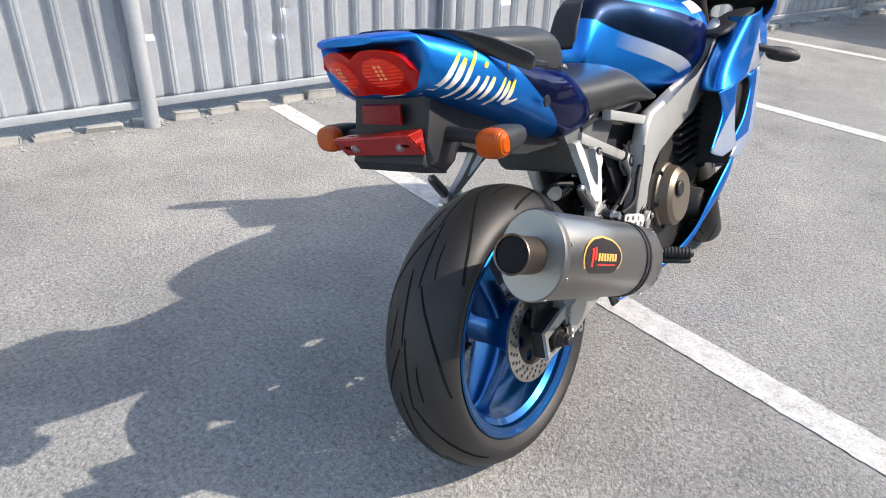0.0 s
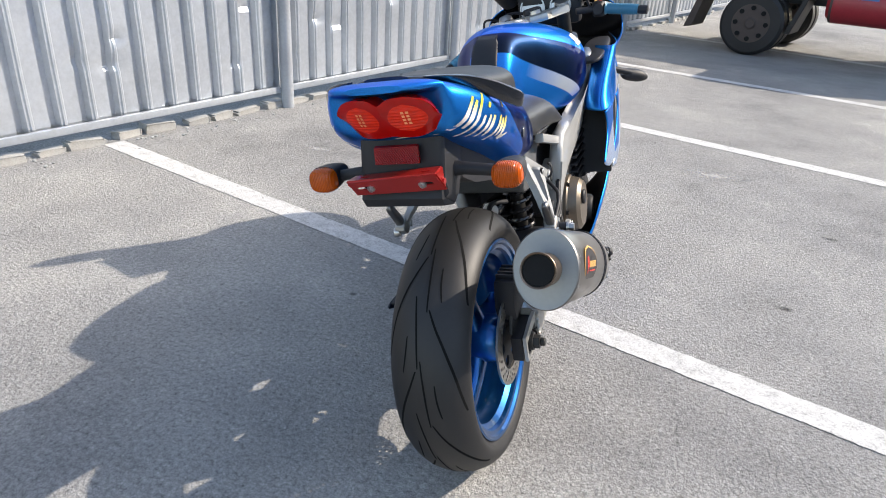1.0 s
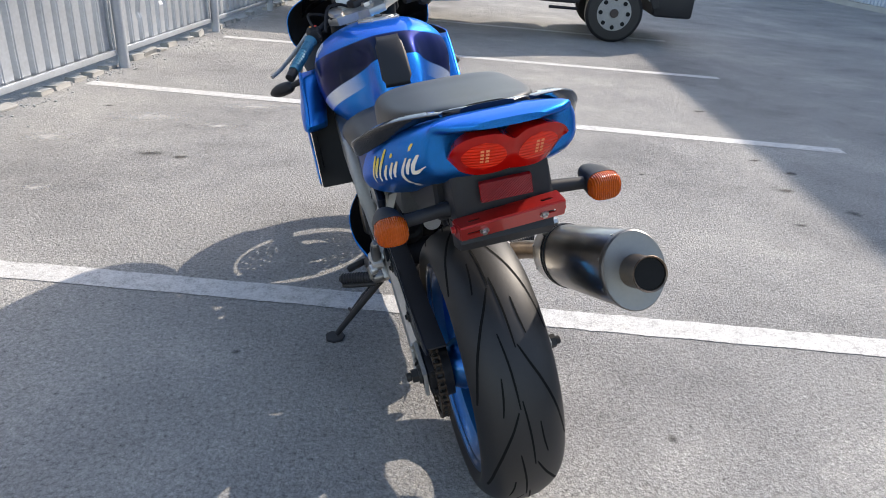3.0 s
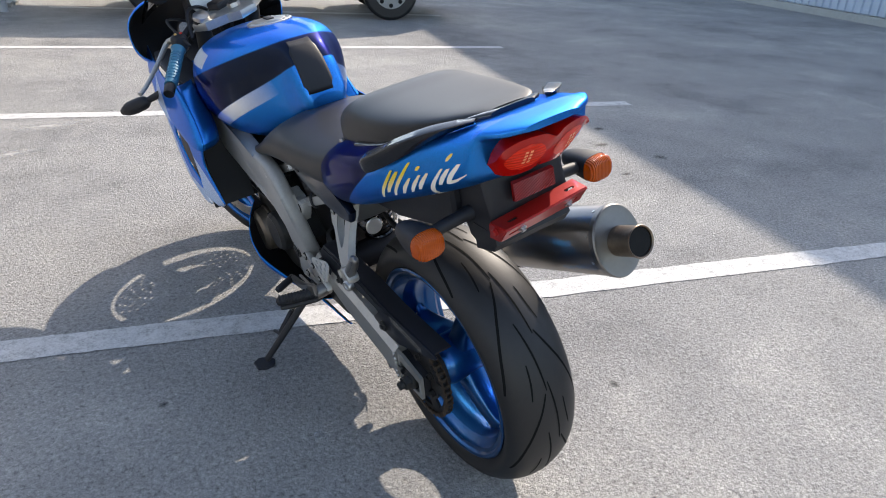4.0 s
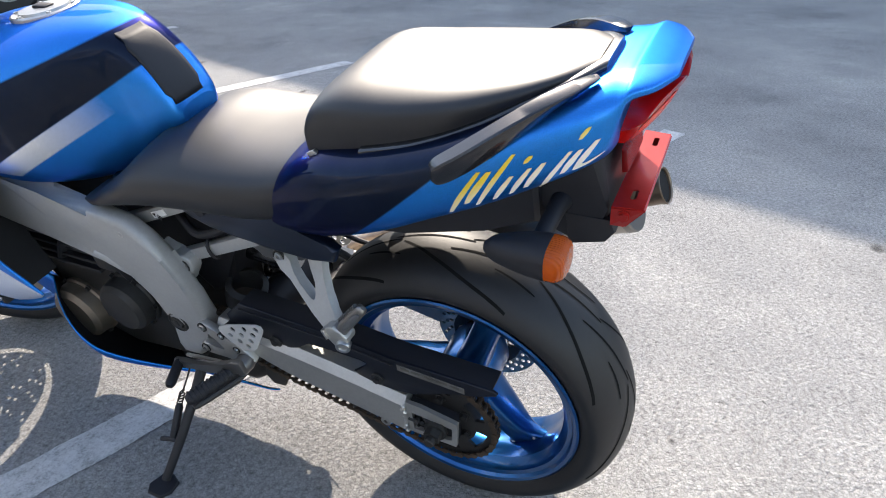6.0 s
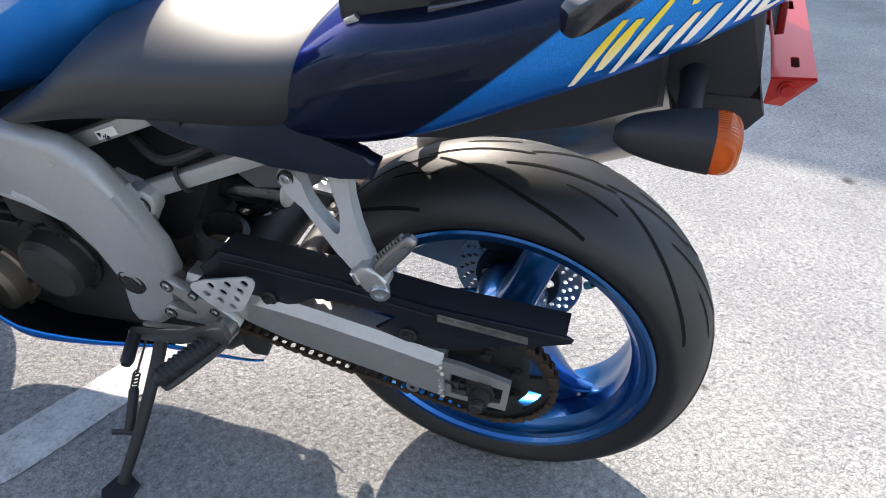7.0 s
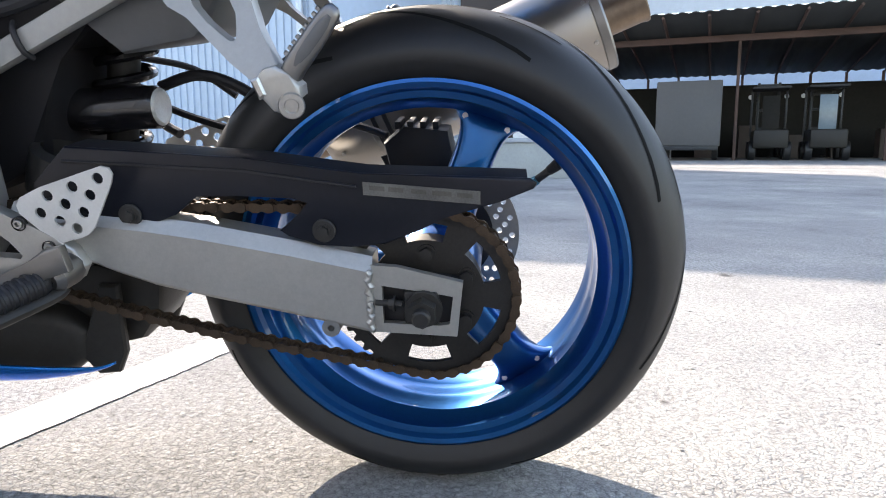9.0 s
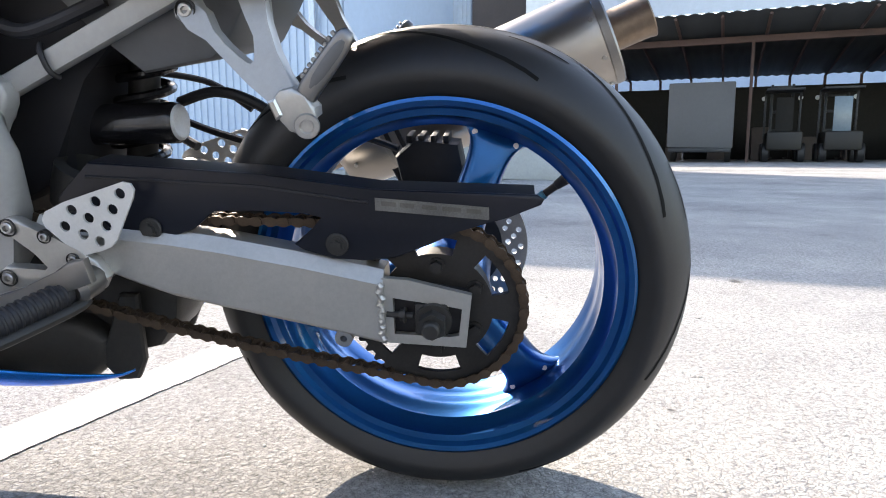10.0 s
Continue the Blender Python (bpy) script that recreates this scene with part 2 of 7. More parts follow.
def soft_stain(name, color, strength):
    """A stain whose rim breaks up into the ground below it."""
    m, nodes, links, b = material(name)
    nt = m.node_tree
    tc = nodes.new("ShaderNodeTexCoord")
    away = nodes.new("ShaderNodeVectorMath")
    away.operation = "DISTANCE"
    flat = nodes.new("ShaderNodeVectorMath")
    flat.operation = "MULTIPLY"
    flat.inputs[1].default_value = (1, 1, 0)
    links.new(tc.outputs["Generated"], flat.inputs[0])
    links.new(flat.outputs[0], away.inputs[0])
    away.inputs[1].default_value = (0.5, 0.5, 0)
    n = noise_node(nt, 18, 6, 0.75)
    k = calc(nt, "ADD", calc(nt, "SUBTRACT", 0.30, away.outputs["Value"]), calc(nt, "MULTIPLY", calc(nt, "SUBTRACT", n.outputs[0], 0.5), 0.6))
    links.new(calc(nt, "MULTIPLY", calc(nt, "MULTIPLY", k, 3.2, True), strength), b.inputs["Alpha"])
    fine = ramp(nt, [(0.35, tuple(c * 0.7 for c in color)), (0.65, tuple(c * 1.2 for c in color))])
    links.new(noise_node(nt, 160, 4, 0.7).outputs[0], fine.inputs[0])
    links.new(fine.outputs[0], b.inputs["Base Color"])
    b.inputs["Roughness"].default_value = 0.85
    return m


MAT["oil"] = soft_stain("oil_stain", (0.085, 0.08, 0.076), 0.85)
MAT["pale"] = soft_stain("pale_dust", (0.50, 0.495, 0.48), 0.6)

# ---- shapes ----
def part(name, bm, mat, parent=None, label="", smooth=35):
    me = bpy.data.meshes.new(name)
    bmesh.ops.recalc_face_normals(bm, faces=bm.faces)
    for e in bm.edges:
        if len(e.link_faces) == 2 and e.calc_face_angle(0) > radians(smooth):
            e.smooth = False
    for f in bm.faces:
        f.smooth = True
    bm.to_mesh(me)
    bm.free()
    for mm in (mat if isinstance(mat, (list, tuple)) else [mat]):
        me.materials.append(MAT[mm] if isinstance(mm, str) else mm)
    ob = new(name, me)
    ob.parent = parent
    if label:
        ob["label"] = label
    return ob


def box(bm, x0, x1, y0, y1, z0, z1, bevel=0.0, m=None):
    mat = Matrix.LocRotScale(((x0 + x1) / 2, (y0 + y1) / 2, (z0 + z1) / 2), None, (x1 - x0, y1 - y0, z1 - z0))
    r = bmesh.ops.create_cube(bm, size=1, matrix=(m or Matrix()) @ mat)
    if bevel:
        bmesh.ops.bevel(bm, geom=list({e for v in r["verts"] for e in v.link_edges}), offset=bevel, segments=2, affect="EDGES", profile=0.5)
    return bm


def prism(bm, pts, x0, x1, bevel=0.0, seg=2, axis="x"):
    """A plate: an outline of (y, z) pushed from x0 to x1, with rounded edges."""
    place = {"x": lambda p, v: (v, p[0], p[1]), "y": lambda p, v: (p[0], v, p[1]), "z": lambda p, v: (p[0], p[1], v)}[axis]
    a = [bm.verts.new(place(p, x0)) for p in pts]
    b = [bm.verts.new(place(p, x1)) for p in pts]
    n = len(pts)
    faces = [bm.faces.new(a), bm.faces.new(b[::-1])]
    rims = [e for f in faces for e in f.edges]
    for i in range(n):
        bm.faces.new((a[i], b[i], b[(i + 1) % n], a[(i + 1) % n]))
    if bevel:
        bmesh.ops.bevel(bm, geom=rims, offset=bevel, segments=seg, affect="EDGES", profile=0.5)
    return bm


def spline(points, n):
    """Catmull-Rom through rows of numbers, n samples."""
    p = np.array(points, float)
    out = []
    for t in np.linspace(0, len(p) - 1, n):
        i = min(int(t), len(p) - 2)
        u = t - i
        a, b, c, d = p[max(i - 1, 0)], p[i], p[i + 1], p[min(i + 2, len(p) - 1)]
        out.append(0.5 * (2 * b + (c - a) * u + (2 * a - 5 * b + 4 * c - d) * u * u + (3 * b - a - 3 * c + d) * u ** 3))
    return np.array(out)


def skin(bm, rings, caps=True, closed=True):
    vs = [[bm.verts.new(p) for p in ring] for ring in rings]
    n = len(vs[0])
    for r0, r1 in zip(vs, vs[1:]):
        for i in range(n if closed else n - 1):
            bm.faces.new((r0[i], r0[(i + 1) % n], r1[(i + 1) % n], r1[i]))
    if caps and closed:
        bm.faces.new(vs[0][::-1])
        bm.faces.new(vs[-1])
    return vs


def loft(bm, stations, rings=28, around=40, cx=0.0):
    """A closed skin over stations of (y, half width, low, high, fullness above, fullness below)."""
    out = []
    for y, w, lo, hi, eu, el in spline(stations, rings):
        ring = []
        zc, h = (lo + hi) / 2, (hi - lo) / 2
        for k in range(around):
            a = 2 * math.pi * k / around
            c, s = math.cos(a), math.sin(a)
            e = eu if s >= 0 else el
            ring.append((cx + w * math.copysign(abs(c) ** (2 / e), c), y, zc + h * math.copysign(abs(s) ** (2 / e), s)))
        out.append(ring)
    skin(bm, out)
    return bm


def tube(bm, points, radius, n=12, samples=None, flat=1.0):
    """A rod along points; radius a number or one for each point."""
    p = np.array(points, float)
    rad = np.array(radius if isinstance(radius, (list, tuple)) else [radius] * len(p), float)
    if samples:
        s = spline(np.c_[p, rad], samples)
        p, rad = s[:, :3], s[:, 3]
    rings, side = [], None
    for i in range(len(p)):
        d = Vector(p[min(i + 1, len(p) - 1)] - p[max(i - 1, 0)]).normalized()
        if side is None:
            side = d.cross(Vector((0, 0, 1)) if abs(d.z) < 0.9 else Vector((1, 0, 0))).normalized()
        side = (side - d * side.dot(d)).normalized()
        up = d.cross(side)
        rings.append([Vector(p[i]) + (side * math.cos(a) + up * math.sin(a) * flat) * rad[i] for a in np.linspace(0, 2 * math.pi, n, endpoint=False)])
    skin(bm, rings)
    return bm


def lathe(bm, profile, center, axis=(1, 0, 0), n=64, closed=True):
    """Turns a profile of (along, radius) round an axis; a closed profile makes a ring."""
    q = Vector((1, 0, 0)).rotation_difference(Vector(axis))
    rows = []
    for a in np.linspace(0, 2 * math.pi, n, endpoint=False):
        rows.append([bm.verts.new(Vector(center) + q @ Vector((x, r * math.cos(a), r * math.sin(a)))) for x, r in profile])
    k = len(profile)
    for i in range(n):
        for j in range(k if closed else k - 1):
            bm.faces.new((rows[i][j], rows[i][(j + 1) % k], rows[(i + 1) % n][(j + 1) % k], rows[(i + 1) % n][j]))
    if not closed:
        bm.faces.new([r[0] for r in rows][::-1])
        bm.faces.new([r[-1] for r in rows])
    return bm


def disc(bm, center, axis, r, h, n=24, bevel=0.0):
    return lathe(bm, [(-h / 2, r - bevel), (-h / 2 + bevel, r), (h / 2 - bevel, r), (h / 2, r - bevel)] if bevel else [(-h / 2, r), (h / 2, r)], center, axis, n, False)


def hexbolt(bm, center, axis, r=0.009, h=0.007):
    disc(bm, Vector(center), axis, r * 1.3, h * 0.35, 20)
    return disc(bm, Vector(center) + Vector(axis).normalized() * h * 0.5, axis, r, h, 6)


for key, level in (("rubber", 0.46), ("vinyl", 0.55), ("black", 0.42), ("guard", 0.30), ("groove", 0.2), ("engine", 0.4), ("dark_wall", 0.2)):
    MAT[key].node_tree.nodes["Principled BSDF"].inputs["Specular IOR Level"].default_value = level

# ---- ground ----
FENCE_AT, FENCE_DIR = Vector((-2.208, 2.70, 0)), Vector((0.565, 1.894, 0)).normalized()
bm = bmesh.new()
bmesh.ops.create_grid(bm, x_segments=60, y_segments=60, size=600)
ground = tagged(part("ground", bm, "asphalt"), "light grey worn asphalt parking ground", "ground", kind="structure")


def stripe(a, b, width=0.115):
    a, b = Vector(a), Vector(b)
    d = (b - a).normalized()
    s = Vector((-d.y, d.x, 0)) * width / 2
    bm = bmesh.new()
    n = int((b - a).length / 0.012)
    rows = []
    for i in range(n + 1):
        p = a + (b - a) * i / n
        j0 = noise.noise(p * 9) * 0.005 + noise.noise(p * 55) * 0.004
        j1 = noise.noise(p * 9 + Vector((7, 0, 0))) * 0.005 + noise.noise(p * 55 + Vector((7, 0, 0))) * 0.004
        rows.append([p + s * (1 + j0 / 0.06) + Vector((0, 0, 0.0025)), p - s * (1 + j1 / 0.06) + Vector((0, 0, 0.0025))])
    skin(bm, rows, False, False)
    return tagged(part("parking_line", bm, "line"), "worn white painted parking line on asphalt", "parking line", "parking lines", "structure")


stripe((-2.56, 1.50, 0), (2.52, -0.02, 0))
stripe((-1.75, 4.03, 0), (3.20, 2.385, 0))
stripe((-0.95, 6.18, 0), (3.79, 4.68, 0))
stripe((0.0, 8.72, 0), (4.52, 6.97, 0))

# ---- corrugated fence ----
FN = Vector((FENCE_DIR.y, -FENCE_DIR.x, 0))
BAY = 1.976


def dents(seed):
    """Places and sizes of a bay's dents."""
    r = random.Random(seed * 31)
    return [(r.uniform(0, BAY), r.uniform(0.30, 1.3), r.uniform(0.03, 0.06)) for _ in range(14)]


def dent(u, z, places):
    d = 0.0
    for cu, cz, r in places:
        if abs(u - cu) < 2.2 * r and abs(z - cz) < 2.4 * r:
            d -= 0.022 * math.exp(-((u - cu) / r) ** 2 - ((z - cz) / (r * (0.35 if z < cz else 1.1))) ** 2)
    return d


def fence_bay(origin, length, h=2.1, seed=0):
    """One bay of trapezoid sheet between two posts, dented."""
    bm = bmesh.new()
    rows = 70
    n = 12
    places = dents(seed)
    pitch = length / n
    prof = []
    for i in range(n):
        u = i * pitch
        prof += [(u, 0.0), (u + pitch * 0.04, 0.006), (u + pitch * 0.10, 0.006), (u + pitch * 0.14, 0.0), (u + pitch * 0.35, 0.0), (u + pitch * 0.60, 0.0), (u + pitch * 0.66, -0.036), (u + pitch * 0.88, -0.036), (u + pitch * 0.95, 0.0)]
    prof.append((length, 0.0))
    rings = []
    for k in range(rows + 1):
        z = 0.12 + (h - 0.12) * k / rows
        ring = []
        for u, dpt in prof:
            w = noise.noise(Vector((u * 2.2 + seed * 9, z * 1.4, 0))) * 0.007 + noise.noise(Vector((u * 11 + seed, z * 5, 3))) * 0.003 + dent(u, z, places)
            p = origin + FENCE_DIR * (u + noise.noise(Vector((u * 4, z * 2, seed))) * 0.002) + FN * (-0.030 + dpt + w)
            ring.append((p.x, p.y, z))
        rings.append(ring)
    skin(bm, rings, False, False)
    sheet = part("corrugated_sheet", bm, "galv", smooth=25)
    sheet.modifiers.new("thickness", "SOLIDIFY").thickness = 0.0015
    return sheet


def local_box(origin, u0, u1, v0, v1, z0, z1, bevel=0.004, bm=None):
    """A box along the fence (u), out from it (v) and up."""
    bm = bm or bmesh.new()
    m = Matrix((FENCE_DIR, FN, Vector((0, 0, 1)))).transposed().to_4x4()
    m.translation = origin
    return box(bm, u0, u1, v0, v1, z0, z1, bevel, m)


for i in range(-3, 6):
    o = FENCE_AT + FENCE_DIR * BAY * i
    tagged(fence_bay(o, BAY - 0.004, seed=i + 5), "dented galvanised corrugated metal fence sheet", "fence", "fence sheets", "structure")
    bm = bmesh.new()
    disc(bm, o + FN * 0.035 + Vector((0, 0, 1.1)), (0, 0, 1), 0.040, 2.2, 24)
    tagged(part("fence_post", bm, "post"), "grey painted round steel fence post", "fence post", "fence posts", "structure")
    tagged(part("bottom_rail", local_box(o, 0.045, BAY - 0.045, -0.014, 0.014, 0.098, 0.138, 0.003), "galv"), "galvanised bottom rail of the metal fence", "fence rail", "fence rails", "structure")
rng = random.Random(4)
brick_meshes = []
for k in range(5):
    bm = bmesh.new()
    box(bm, -0.1, 0.1, -0.05, 0.05, 0.0, 0.062, 0.010)
    for v in bm.verts:
        v.co += Vector((rng.uniform(-1, 1), rng.uniform(-1, 1), rng.uniform(-0.5, 0.5))) * 0.010
    tmp = part("brick", bm, "brick")
    brick_meshes.append(tmp.data)
    bpy.data.objects.remove(tmp)
row_ob = new("brick_row")
tagged(row_ob, "row of chipped white bricks under the metal fence", "bricks", kind="structure")
u = -3 * BAY
while u < 5.5 * BAY:
    ln = rng.uniform(0.75, 1.05)
    if rng.random() > 0.24:
        ob = new("brick", brick_meshes[rng.randrange(5)])
        ob.parent = row_ob
        p = FENCE_AT + FENCE_DIR * u + FN * rng.uniform(-0.060, -0.030)
        ob.matrix_local = Matrix.LocRotScale((p.x, p.y, rng.uniform(-0.030, -0.004)), Euler((rng.uniform(-0.12, 0.12), rng.uniform(-0.10, 0.10), math.atan2(FENCE_DIR.y, FENCE_DIR.x) + rng.uniform(-0.12, 0.12))), (ln * 0.92, rng.uniform(0.7, 0.95), rng.uniform(0.7, 1.0)))
    u += 0.2 * ln + rng.uniform(0.005, 0.06)

# earth and crumbs along the foot of the fence, and loose grit
bm = bmesh.new()
for k in range(520):
    u, v = rng.uniform(-3 * BAY, 5 * BAY), abs(rng.gauss(0, 0.10)) + 0.02
    p = FENCE_AT + FENCE_DIR * u + FN * v
    s = rng.uniform(0.003, 0.012)
    bmesh.ops.create_icosphere(bm, subdivisions=1, radius=s, matrix=Matrix.Translation((p.x, p.y, s * 0.3)) @ Matrix.Diagonal((1, rng.uniform(0.6, 1.2), rng.uniform(0.4, 0.8), 1)))
tagged(part("fence_rubble", bm, "concrete"), "crumbs of mortar and stone along the fence", "rubble", kind="stuff")
bm = bmesh.new()
for k in range(420):
    x, y = rng.uniform(-2.2, 2.2), rng.uniform(-1.4, 3.0)
    s = rng.uniform(0.0015, 0.0045)
    bmesh.ops.create_icosphere(bm, subdivisions=1, radius=s, matrix=Matrix.Translation((x, y, s * 0.3)) @ Matrix.Diagonal((1, rng.uniform(0.6, 1.3), rng.uniform(0.4, 0.8), 1)))
for k in range(260):
    x, y = rng.gauss(-1.75, 0.45), rng.gauss(1.25, 0.35)
    s = rng.uniform(0.002, 0.0055)
    bmesh.ops.create_icosphere(bm, subdivisions=1, radius=s, matrix=Matrix.Translation((x, y, s * 0.3)) @ Matrix.Diagonal((1, rng.uniform(0.6, 1.3), rng.uniform(0.4, 0.8), 1)))
tagged(part("loose_grit", bm, "brick"), "scattered pale grit on the asphalt", "grit", kind="stuff")


def blot(x, y, rx, ry, ang, mat, name, label, seed):
    """A thin uneven stain that lies on the asphalt."""
    bm = bmesh.new()
    vs = []
    for k in range(40):
        a = 2 * math.pi * k / 40
        r = 1 + 0.45 * noise.noise(Vector((math.cos(a) * 1.6, math.sin(a) * 1.6, seed)))
        q = Matrix.Rotation(ang, 2) @ Vector((rx * r * math.cos(a), ry * r * math.sin(a)))
        vs.append(bm.verts.new((x + q.x, y + q.y, 0.0012 + 0.0001 * (seed % 7))))
    bm.faces.new(vs)
    tagged(part(name, bm, mat), label, "stain", "asphalt stains", "structure")


for i, (x, y, rx, ry, a) in enumerate([(0.85, 1.11, 0.05, 0.03, 0.3), (0.50, -0.005, 0.026, 0.034, 0.0), (5.40, 0.585, 0.22, 0.09, 0.4), (1.50, -0.85, 0.07, 0.05, 0.2), (2.22, 1.71, 0.11, 0.05, 0.2), (2.35, 1.375, 0.10, 0.045, 0.9), (2.45, 1.965, 0.10, 0.04, 0.5), (2.40, 2.21, 0.09, 0.04, 0.1), (1.955, 1.265, 0.07, 0.035, 0.3), (2.75, 3.38, 0.12, 0.05, 0.2), (-1.13, 2.43, 0.12, 0.06, 0.2), (-0.97, 2.36, 0.08, 0.04, 0.1), (-0.62, 0.55, 0.026, 0.020, 0), (0.26, -0.36, 0.026, 0.018, 0.4), (1.1, 1.9, 0.06, 0.03, 0.2), (1.5, 2.0, 0.05, 0.025, 0.5), (-1.5, 3.4, 0.06, 0.03, 0.4)]):
    blot(x, y, rx, ry, a, "oil", "oil_stain", "dark oil stain on asphalt", i * 3.7)
for i, (x, y, rx, ry, a) in enumerate([(-1.55, 1.95, 0.16, 0.07, 0.2), (-1.20, 3.15, 0.42, 0.18, 0.3), (-0.80, 2.95, 0.26, 0.12, 0.1), (-0.55, 3.40, 0.40, 0.10, -0.2), (-1.7, 2.7, 0.3, 0.12, 0.4), (0.6, 2.6, 0.35, 0.10, 0.1), (-0.325, 0.235, 0.030, 0.012, 0.9), (-0.64, -0.03, 0.030, 0.010, 0.8)]):
    blot(x, y, rx, ry, a, "pale", "pale_stain", "pale dusty patch on asphalt", i * 5.1 + 2)

# ---- tall building that shades the lot ----
WALL_AT = Vector((10.69, 2.90, 0))


def ribbed_wall(name, at, length, h, z0, pitch, depth, mat, label):
    bm = bmesh.new()
    n = int(length / pitch)
    lo, hi = [], []
    for i in range(n):
        for f, d in ((0.0, 0.0), (0.62, 0.0), (0.70, -depth), (0.92, -depth)):
            p = at + FENCE_DIR * (i + f) * pitch - FN * d
            lo.append((p.x, p.y, z0))
            hi.append((p.x, p.y, h))
    skin(bm, [lo, hi], False, False)
    return tagged(part(name, bm, mat, smooth=20), label, "building wall", kind="structure")


def wbox(at, u0, u1, v0, v1, z0, z1, name, mat, label, cat="building", bevel=0.0):
    return tagged(part(name, local_box(at, u0, u1, v0, v1, z0, z1, bevel), mat), label, cat, kind="structure")


wbox(WALL_AT, 0.0, 34, 0.05, 10, 0.0, 8.84, "building_core", "siding", "blue-grey sheet-clad building")
ribbed_wall("wall_siding", WALL_AT, 34, 8.84, 0.14, 0.16, 0.025, "siding", "blue-grey ribbed sheet wall in shade")
wbox(WALL_AT, 0.0, 34, -0.03, 0.05, 0.0, 0.12, "wall_plinth", "concrete", "low concrete plinth under the sheet wall")
wbox(WALL_AT, -4.2, -0.02, 0.02, 4.0, 0.0, 0.62, "loading_dock", "concrete", "worn concrete loading dock", "loading dock", 0.02)
wbox(WALL_AT, -4.2, -0.02, -0.03, 0.02, 0.55, 0.61, "dock_edge", "post", "steel edge strip of the loading dock", "loading dock", 0.004)
dp = new("downpipe")
tagged(dp, "grey drainpipe with an open end on the sheet wall", "drainpipe")
pp = WALL_AT + FENCE_DIR * 0.55 - FN * 0.10
bm = bmesh.new()
tube(bm, [pp + Vector((0, 0, 9.4)), pp + Vector((0, 0, 0.75)), pp + Vector((0, 0, 0.55)) - FN * 0.05, pp + Vector((0, 0, 0.42)) - FN * 0.16], 0.06, 16)
part("pipe", bm, "galv", dp)
# black disc that paints the dark inside the pipe's open end
bm = bmesh.new()
q = pp + Vector((0, 0, 0.415)) - FN * 0.164
disc(bm, q, (-FN * 0.77 + Vector((0, 0, -0.63))), 0.054, 0.006, 20)
part("pipe_mouth", bm, "soot", dp)
WALL2 = Vector((14.6, -1.6, 0)) + FENCE_DIR * 1.2
wbox(WALL2, -0.4, 30, 0.05, 1.5, 0.0, 13.75, "rear_hall_core", "siding", "tall sheet-clad hall behind the dock")
ribbed_wall("rear_hall_siding", WALL2 + FENCE_DIR * 1.55, 22, 13.75, 0.1, 0.11, 0.02, "siding_pale", "pale ribbed sheet wall of the hall")
wbox(WALL2, 0.2, 1.5, -0.02, 0.06, 0.0, 5.6, "hall_gate", "brown", "dark brown open gate of the hall", "gate")
wbox(WALL2, -0.4, 0.18, -0.10, 0.10, 0.0, 13.75, "hall_pilaster", "white", "white-painted corner pilaster of the hall", "pilaster")
wbox(WALL2 + FENCE_DIR * 4.5, 0.0, 0.30, -0.03, -0.005, 3.2, 3.55, "warning_sign", "white", "small white warning sign with red rim", "sign")
wbox(WALL2 + FENCE_DIR * 4.5, 0.04, 0.26, -0.036, -0.03, 3.40, 3.50, "sign_bar", "badge_red", "red bar on the warning sign", "sign")

# ---- open shed with parked fork lifts ----
SH = Vector((25.8, -9.2, 0))


def shed_box(u0, u1, v0, v1, z0, z1, name, mat, label, cat, bevel=0.0, kind="structure"):
    return tagged(part(name, local_box(SH, u0, u1, v0, v1, z0, z1, bevel), mat), label, cat, kind=kind)


def shed_pt(u, v, z):
    p = SH + FENCE_DIR * u + FN * v
    return (p.x, p.y, z)


bm = bmesh.new()
lo, hi = [], []
for k in range(180):
    u = -26 + k * 0.22
    lo.append(shed_pt(u, -3.0, 5.02 + (0.05 if k % 2 else 0)))
    hi.append(shed_pt(u, 9.0, 4.05 + (0.05 if k % 2 else 0)))
skin(bm, [lo, hi], False, False)
roof = tagged(part("shed_roof", bm, "shed_roof", smooth=80), "greenish corrugated roof of an open shed", "roof", kind="structure")
roof.modifiers.new("thickness", "SOLIDIFY").thickness = 0.02
bm = bmesh.new()
lo, hi = [], []
for k in range(180):
    u = -26 + k * 0.22
    lo.append(shed_pt(u, -2.96 + (0.04 if k % 2 else 0), 5.06))
    hi.append(shed_pt(u, -2.96 + (0.04 if k % 2 else 0), 5.95))
skin(bm, [lo, hi], False, False)
tagged(part("shed_fascia", bm, "siding_pale", smooth=80), "pale corrugated fascia above the shed roof", "fascia", kind="structure")
# back and end wall have the shed's shade put into their colour
shed_box(-26, 13, 9.0, 9.3, 0.0, 3.55, "shed_back_wall", "dark_wall", "back wall of the open shed, interior shade in its colour", "wall")
shed_box(-26, 13, -0.10, 0.10, 4.42, 4.66, "shed_beam", "rust_beam", "rust-red beam across the shed front", "beam", 0.01)
shed_box(12.8, 13, 0, 9.2, 0, 4.2, "shed_end_wall", "dark_wall", "end wall of the open shed, interior shade in its colour", "wall")
for k in range(-5, 4):
    tagged(part("shed_column", local_box(SH, k * 4.95 + 0.42 - 0.055, k * 4.95 + 0.42 + 0.055, -0.06, 0.06, 0, 4.42, 0.01), "rust_beam"), "weathered steel column of the shed", "column", "shed columns", "structure")
